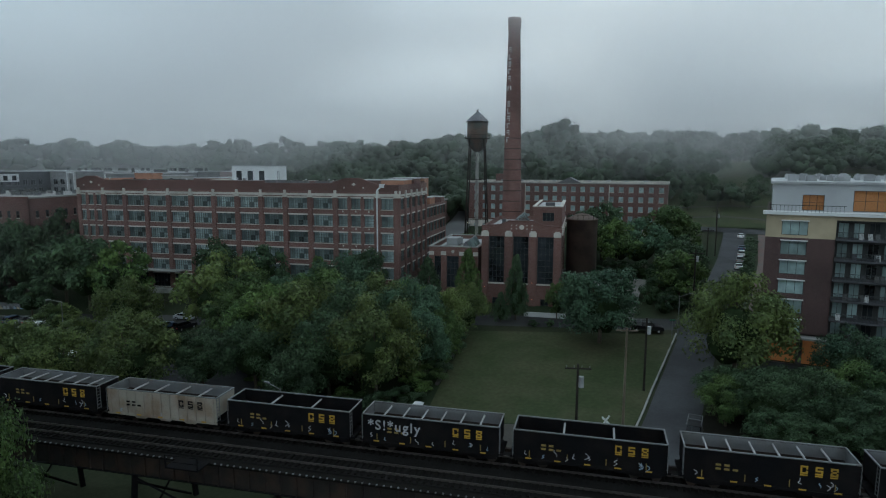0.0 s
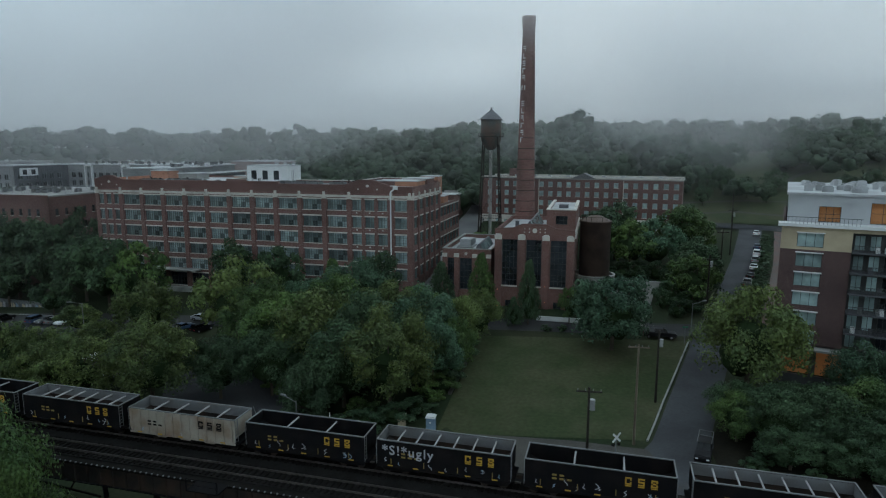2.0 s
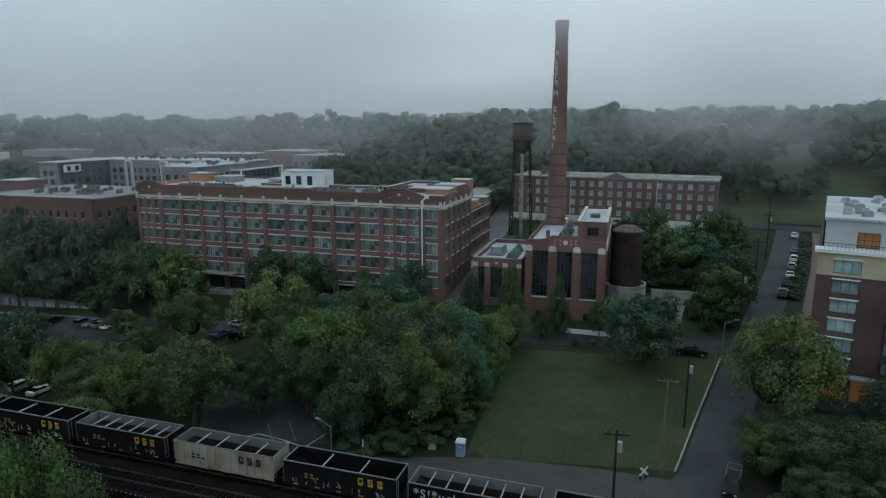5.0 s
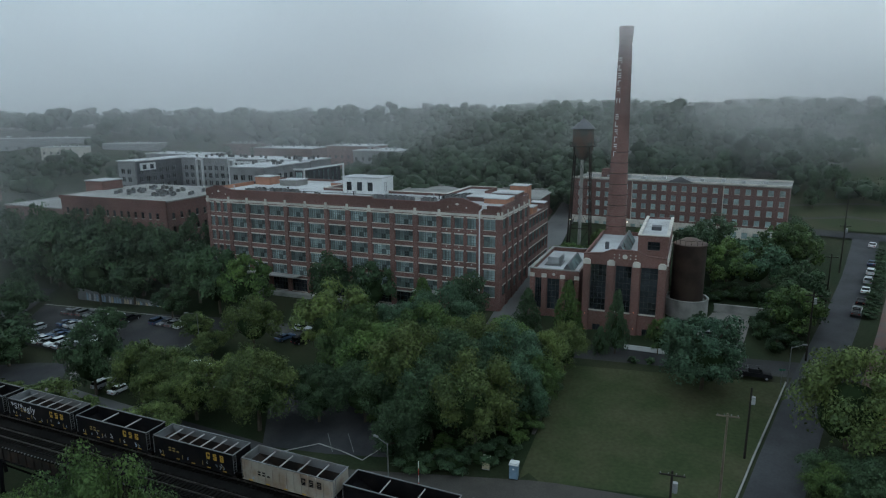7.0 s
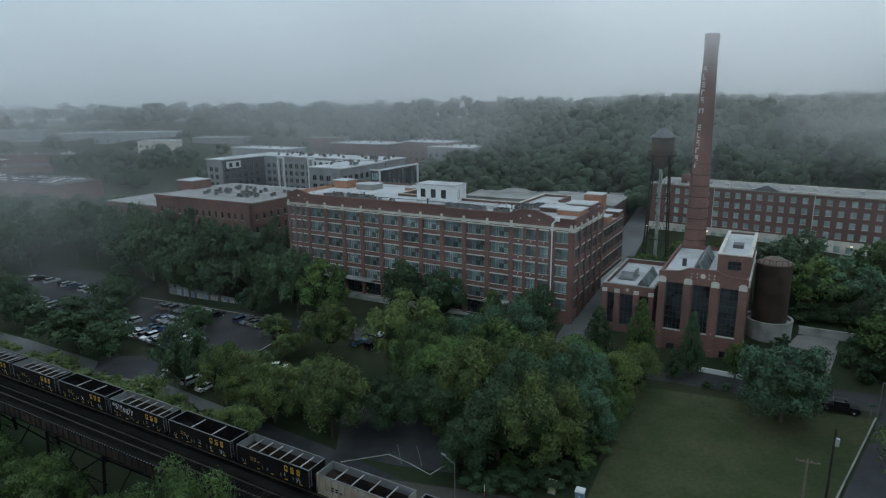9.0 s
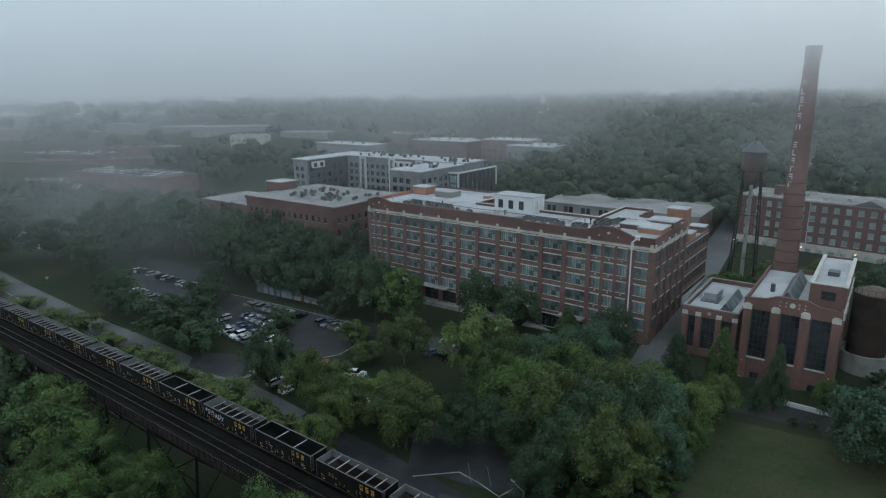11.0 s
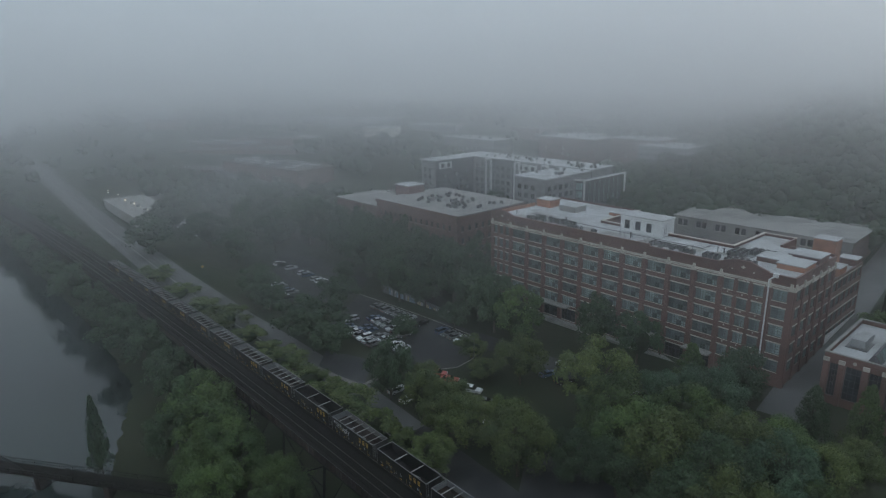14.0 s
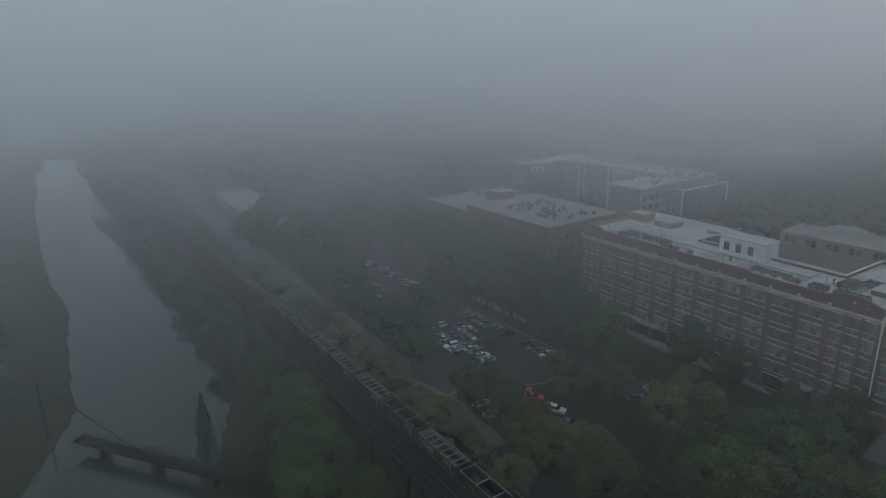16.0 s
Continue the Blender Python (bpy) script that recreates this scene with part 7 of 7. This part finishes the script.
def lamp_post(x, y, high, turn, label):
    ob = thing("street_lamp", label, "street lamp", pose(x, y, land(x, y), 0, 0, turn))
    part("post", Shape().tube((0, 0, -0.2), (0, 0, high), 0.11, 0.07, n=8), STEEL_GREY, ob)
    part("arm", Shape().tube((0, 0, high - 0.2), (2.0, 0, high + 0.3), 0.05, n=6), STEEL_GREY, ob)
    part("lamp_head", Shape().box(1.8, 2.6, -0.16, 0.16, high + 0.24, high + 0.42), STEEL_GREY, ob)
    return ob


lamp_post(43.2, 105.5, 8.0, 10, "grey curved street lamp at the corner")
lamp_post(-19, 74, 7, 150, "thin grey lamp post beside the gravel")
lamp_post(-73, 120, 8, 200, "thin grey lamp post in the car park")
for x, y in ((-290, 168), (-300, 172), (-312, 176), (-324, 180), (-338, 184), (-352, 189), (-262, 165)):
    ob = lamp_post(x, y, 7, 100, "lit lamp post beside the railway road")
    part("bulb", Shape().box(1.9, 2.5, -0.12, 0.12, 7.16, 7.24), GLOW_LAMP, ob)
for x, y, z in ((30, 208.3, 15.8), (55, 198.5, 15.8), (66, 194, 15.8), (12, 214, 15.5), (43, 203, 15.8)):
    ob = thing("wall_lamp", "lit lamp on the pale base wall", "wall lamp", pose(x, y, z))
    part("lamp_body", Shape().box(-0.2, 0.2, -0.3, 0.3, 0, 0.2), STEEL_GREY, ob)
    part("bulb", Shape().box(-0.18, 0.18, -0.35, -0.1, -0.2, 0), GLOW_LAMP, ob)
for k in range(0, 20, 3):
    ob = solo("string_light", Shape().tube((0, 0, 0), (0, 0, 0.14), 0.07, n=6), GLOW_RED, "small red bulb on the power house front", "bulb", group="string lights",
              at=pose(10.2, 128.4, 0, 0, 0, TURN) @ pose(*((0.75, 5.65, 10.65, 15.6)[k % 4], -0.55, 6.4 + 1.15 * (k // 4)) if k < 20 else (16.6, 4, 8 + k * 0.2)))

wc = thing("portable_toilet", "blue-grey portable toilet with a white roof", "portable toilet", pose(-2.0, 77.4, land(-2, 77.4) + 0.1, 0, 0, -10))
BLUE_PLASTIC = material("blue_grey_plastic", (0.16, 0.24, 0.32), 0.5, vary=0.08)
part("cabin", Shape().box(-0.58, 0.58, -0.58, 0.58, 0.1, 2.15), BLUE_PLASTIC, wc)
part("skid", Shape().box(-0.65, 0.65, -0.65, 0.65, 0, 0.1), STEEL_BLACK, wc)
part("roof", Shape().slab([(-0.65, -0.65), (0.65, -0.65), (0.65, 0.65), (-0.65, 0.65)], 2.15, 2.25).box(-0.5, 0.5, -0.5, 0.5, 2.25, 2.4), WHITE, wc, "white domed roof")
door = part("door", Shape().box(-0.4, 0.4, -0.62, -0.585, 0.2, 2.0), BLUE_PLASTIC, wc)
part("sign_plate", Shape().box(-0.12, 0.12, -0.64, -0.62, 1.5, 1.7), WHITE, door)
cab = thing("control_cabinet", "beige metal railway control cabinet", "cabinet", pose(-6.0, 79.4, land(-6, 79.4) + 0.1, 0, 0, -10))
part("cabinet_body", Shape().box(-0.5, 0.5, -0.4, 0.4, 0.1, 1.7), TAN, cab)
part("plinth", Shape().box(-0.55, 0.55, -0.45, 0.45, 0, 0.1), CONCRETE, cab)
part("cabinet_door", Shape().box(-0.42, 0.42, -0.43, -0.405, 0.25, 1.55), TAN, cab)
part("lid", Shape().box(-0.56, 0.56, -0.46, 0.46, 1.7, 1.8), STONE, cab)

RED_PAINT = material("red_paint", (0.4, 0.04, 0.03), 0.5, vary=0.1)


def crossing_gate(x, y, turn, high, label):
    ob = thing("crossing_gate", label, "crossing gate", pose(x, y, land(x, y), 0, 0, turn))
    part("post", Shape().tube((0, 0, 0), (0, 0, 2.6), 0.07, n=8), STEEL_GREY, ob)
    part("motor_box", Shape().box(-0.25, 0.25, -0.3, 0.3, 0.8, 1.5), STEEL_GREY, ob)
    for k in range(int(high)):
        part("arm_band", Shape().box(-0.05, 0.05, 0.3, 0.36, 1.2 + k, 2.2 + k), WHITE if k % 2 else RED_PAINT, ob)
    part("lamp_bar", Shape().box(-0.6, 0.6, -0.05, 0.05, 2.2, 2.28).tube((-0.5, -0.1, 2.24), (-0.5, 0.05, 2.24), 0.16, n=10).tube((0.5, -0.1, 2.24), (0.5, 0.05, 2.24), 0.16, n=10), STEEL_BLACK, ob)
    return ob


crossing_gate(-13.8, 69.1, 10, 6, "raised red and white crossing gate")
buck = thing("crossbuck_signal", "white crossbuck sign with flashing lamps on a post", "railway sign", pose(20.2, 68.9, land(20.2, 68.9), 0, 0, 20))
part("post", Shape().tube((0, 0, 0), (0, 0, 3.6), 0.07, n=8), STEEL_GREY, buck)
for k in (-1, 1):
    blade = Shape().box(-0.75, 0.75, -0.03, 0.0, -0.12, 0.12)
    part("blade", blade, WHITE, buck, at=pose(0, -0.08 - 0.02 * (k + 1), 3.3, 0, 45 * k, 0))
    part("lamp", Shape().tube((0.4 * k, -0.1, 2.4), (0.4 * k, 0.06, 2.4), 0.18, n=12), STEEL_BLACK, buck)
corner = thing("street_sign", "green street name sign on a pole", "street sign", pose(42.6, 106.6, land(42.6, 106.6)))
part("post", Shape().tube((0, 0, 0), (0, 0, 3.4), 0.04, n=6), STEEL_GREY, corner)
part("blade", Shape().box(-0.5, 0.5, -0.02, 0.02, 3.1, 3.4), material("green_sign", (0.02, 0.14, 0.08), 0.5, bump=0), corner)
warn = thing("warning_sign", "yellow warning sign beside the road", "road sign", pose(-212, 140.5, land(-212, 140.5), 0, 0, 60))
part("post", Shape().tube((0, 0, 0), (0, 0, 2.6), 0.05, n=6), STEEL_GREY, warn)
part("plate", Shape().prism([(-0.7, 2.9), (0, 2.2), (0.7, 2.9), (0, 3.6)], -0.02, 0.02), YELLOW, warn)

# retaining wall with murals beside the car park; garden wall by the forecourt
mural = thing("mural_wall", "low grey wall with painted mural bands", "wall", pose(-131, 155, 0, 0, 0, -16.4))
part("wall", Shape().box(0, 40, 0, 0.4, -3.5, 2.3), STEEL_GREY, mural)
rnd = random.Random(31)
for k in range(34):
    x = 3.6 + 1.05 * k
    part("mural_shape", Shape().prism([(x, -0.6), (x + 0.9, -0.4 + rnd.uniform(-0.3, 0.3)), (x + 1.0, 1.3 + rnd.uniform(-0.3, 0.3)), (x + 0.3, 1.7)], -0.03, 0), rnd.choice((CHALK, DARK_SIDING, TAN, BLUEPAINT)), mural)
garden = thing("garden_wall", "pale concrete garden wall beside the forecourt", "wall", pose(40, 139.5, 0, 0, 0, -14))
part("wall", Shape().box(0, 16, 0, 0.4, 4, 9.2), CONCRETE, garden)
part("coping", Shape().box(-0.1, 16.1, -0.1, 0.5, 9.2, 9.4), CONCRETE, garden)
bank = thing("retaining_wall", "low stone retaining wall beside the grove", "wall", pose(0, 0, 0))
for (ax, ay), (bx, by) in zip(LAWN_L[1:], LAWN_L[2:]):
    za = land(ax, ay)
    part("stone_course", Shape().slab([(ax - 0.2, ay), (ax - 0.7, ay), (bx - 0.7, by), (bx - 0.2, by)], za - 0.5, za + 0.45), GRAVEL, bank)
base_wall = site("forecourt_wall", "low white planter wall before the power house", "wall", 9.7, 125.5)
part("wall", Shape().box(9.5, 18.5, -4.2, -3.8, 4, 6.4), WHITE, base_wall)
# parking lines
lines = Shape()
for k in range(2):
    x0, y0 = -30 + 3.4 * k, 82.6
    lines.add([(x0, y0, land(x0, y0) + 0.16), (x0 + 0.12, y0, land(x0, y0) + 0.16), (x0 - 2.3, y0 + 5, land(x0 - 2.4, y0 + 5) + 0.16), (x0 - 2.42, y0 + 5, land(x0 - 2.4, y0 + 5) + 0.16)], [(0, 1, 2, 3)])
solo("parking_lines", lines, STEEL_GREY, "faded white parking bay lines on asphalt", "road marking", kind="structure")


# ---- far car parks, deck lamps and the footbridge ----
for x0, y0, dx, dy, n, z in ((-392, 281, 2.9, -0.3, 28, None), (-374, 275, 2.9, -0.3, 22, None), (-340, 268, 2.9, -0.35, 16, None), (-386, 292, 3.0, -0.3, 27, 12.5), (-384, 300, 3.0, -0.3, 27, 12.5), (-382, 309, 3.0, -0.3, 27, 12.5), (-512, 326, 3.3, 0.46, 27, 17.5), (-514, 340, 3.3, 0.46, 27, 17.5), (-300, 286, 3.4, -0.4, 12, None), (-560, 405, 4.2, 1.4, 14, None), (-500, 448, 4.2, 2.0, 14, None)):
    for k in range(n):
        if lot.random() < 0.72:
            far_car(lot.choice(TONES + ["white", "white", "silver"]), x0 + dx * k, y0 + dy * k, 84 + lot.uniform(-3, 3), z)


def deck_lamp(x, y, z):
    ob = thing("deck_lamp", "lit lamp post on the parking deck", "lamp post", pose(x, y, z), group="lamps on the deck")
    part("post", Shape().tube((0, 0, -0.3), (0, 0, 4.6), 0.08, n=6), STEEL_GREY, ob)
    part("lamp_head", Shape().lathe([(0.03, 4.5), (0.3, 4.6), (0.3, 4.75), (0.03, 4.9)], 8), GLOW_LAMP, ob, "glowing white lamp head")


for x, y in ((-372, 190), (-366, 187), (-355, 187), (-334.5, 179), (-320, 176), (-314.9, 190)):
    deck_lamp(x, y, 2.4)


def footbridge():
    ob = thing("footbridge", "low dark steel footbridge over the river", "footbridge", pose(-150, 34, -4.2, 0, 0, 22))
    part("deck", Shape().box(0, 66, -1.6, 1.6, -0.35, 0), TIMBER, ob, "dark timber deck")
    for y in (-1.6, 1.5):
        rails = Shape().box(0, 66, y, y + 0.1, 1.0, 1.12).box(0, 66, y, y + 0.1, 0.45, 0.52)
        part("railing", rails, STEEL_BLACK, ob)
        for k in range(23):
            part("post", Shape().box(3 * k - 0.05, 3 * k + 0.05, y, y + 0.1, 0, 1.0), STEEL_BLACK, ob)
    for x in (8, 24, 40, 56):
        part("pier", Shape().box(x - 0.6, x + 0.6, -1.4, 1.4, -5.5, -0.35), STEEL_RUST, ob, "dark steel pier")
    part("mast", Shape().tube((-10, 0, -3.5), (-10, 0, 13), 0.3, 0.2, n=10), STEEL_BLACK, ob)
    part("stay", Shape().tube((-10, 0, 12.6), (20, 0, 0), 0.16, n=8), STEEL_BLACK, ob, "slanting stay pipe")


footbridge()


# ---- low cloud ----
def low_cloud():
    """Mist that thickens with height into low cloud, with drifting patches."""
    m = bpy.data.materials.new("mist")
    m.use_nodes = True
    n, l = m.node_tree.nodes, m.node_tree.links
    n.remove(n["Principled BSDF"])
    v = n.new("ShaderNodeVolumePrincipled")
    v.inputs["Color"].default_value, v.inputs["Density"].default_value, v.inputs["Anisotropy"].default_value = (1.0, 0.992, 0.997, 1), 1.0, 0.7
    l.new(v.outputs["Volume"], n["Material Output"].inputs["Volume"])
    g = bpy.data.node_groups.new("mist_density", "GeometryNodeTree")
    g.interface.new_socket("Geometry", in_out="OUTPUT", socket_type="NodeSocketGeometry")
    gn, gl = g.nodes, g.links

    def math_node(op, a, b):
        q = gn.new("ShaderNodeMath")
        q.operation = op
        for i, x in enumerate((a, b)):
            if isinstance(x, (int, float)):
                q.inputs[i].default_value = x
            else:
                gl.new(x, q.inputs[i])
        return q.outputs[0]

    def ramp_node(x, a, b, c, d):
        q = gn.new("ShaderNodeMapRange")
        q.interpolation_type = "SMOOTHSTEP"
        gl.new(x, q.inputs["Value"])
        for k, val in zip(("From Min", "From Max", "To Min", "To Max"), (a, b, c, d)):
            q.inputs[k].default_value = val
        return q.outputs["Result"]

    place = gn.new("GeometryNodeInputPosition")
    sep = gn.new("ShaderNodeSeparateXYZ")
    gl.new(place.outputs[0], sep.inputs[0])
    patch = gn.new("ShaderNodeTexNoise")
    patch.inputs["Scale"].default_value, patch.inputs["Detail"].default_value = 0.009, 3.0
    gl.new(place.outputs[0], patch.inputs["Vector"])
    blotch = ramp_node(patch.outputs[0], 0.35, 0.68, 0.3, 2.0)
    cloud_part = math_node("MULTIPLY", ramp_node(sep.outputs["Z"], 57.0, 81.0, 0.0, 0.0238), ramp_node(sep.outputs["Z"], 84.0, 100.0, 1.0, 0.0))
    far = math_node("POWER", math_node("ADD", math_node("POWER", sep.outputs["X"], 2.0), math_node("POWER", sep.outputs["Y"], 2.0)), 0.5)
    haze_part = math_node("MULTIPLY", ramp_node(far, 120.0, 420.0, 0.0002, 0.001), math_node("MULTIPLY", ramp_node(sep.outputs["Z"], 70.0, 100.0, 1.0, 0.0), ramp_node(sep.outputs["Z"], 5.0, 45.0, 0.55, 1.2)))
    cloud_part = math_node("MULTIPLY", cloud_part, math_node("MAXIMUM", ramp_node(far, 110.0, 250.0, 0.42, 1.1), ramp_node(sep.outputs["X"], -18.0, 2.0, 1.15, 0.0)))
    rim_part = ramp_node(far, 640.0, 950.0, 0.0, 0.005)
    total = math_node("ADD", math_node("MULTIPLY", math_node("ADD", cloud_part, haze_part), blotch), math_node("MULTIPLY", rim_part, ramp_node(sep.outputs["Z"], 60.0, 90.0, 1.0, 0.0)))
    for cx, cy, cz, rx, ry, rz, thick in ((70.0, 258.0, 40.0, 85.0, 42.0, 22.0, 0.0095), (-135.0, 152.0, 12.0, 66.0, 36.0, 24.0, 0.0042), (-40.0, 280.0, 40.0, 60.0, 40.0, 18.0, 0.0025), (-205.0, 185.0, 14.0, 110.0, 62.0, 26.0, 0.002)):
        parts = [math_node("POWER", math_node("DIVIDE", math_node("SUBTRACT", sep.outputs[axis], c0), r0), 2.0) for axis, c0, r0 in (("X", cx, rx), ("Y", cy, ry), ("Z", cz, rz))]
        bank = ramp_node(math_node("ADD", math_node("ADD", parts[0], parts[1]), parts[2]), 0.0, 1.0, thick, 0.0)
        total = math_node("ADD", total, math_node("MULTIPLY", bank, blotch))
    cube = gn.new("GeometryNodeVolumeCube")
    gl.new(total, cube.inputs["Density"])
    cube.inputs["Min"].default_value, cube.inputs["Max"].default_value = (-900, -250, -20), (600, 1000, 110)
    for key, val in (("Resolution X", 100), ("Resolution Y", 84), ("Resolution Z", 44)):
        cube.inputs[key].default_value = val
    paint = gn.new("GeometryNodeSetMaterial")
    paint.inputs["Material"].default_value = m
    last = gn.new("NodeGroupOutput")
    gl.new(cube.outputs[0], paint.inputs["Geometry"])
    gl.new(paint.outputs[0], last.inputs[0])
    me = bpy.data.meshes.new("mist")
    me.materials.append(m)
    ob = new("mist", me)
    ob.modifiers.new("density", "NODES").node_group = g
    tagged(ob, "grey mist and low cloud over the town", "mist", kind="stuff")


low_cloud()
scene.cycles.volume_bounces = 6
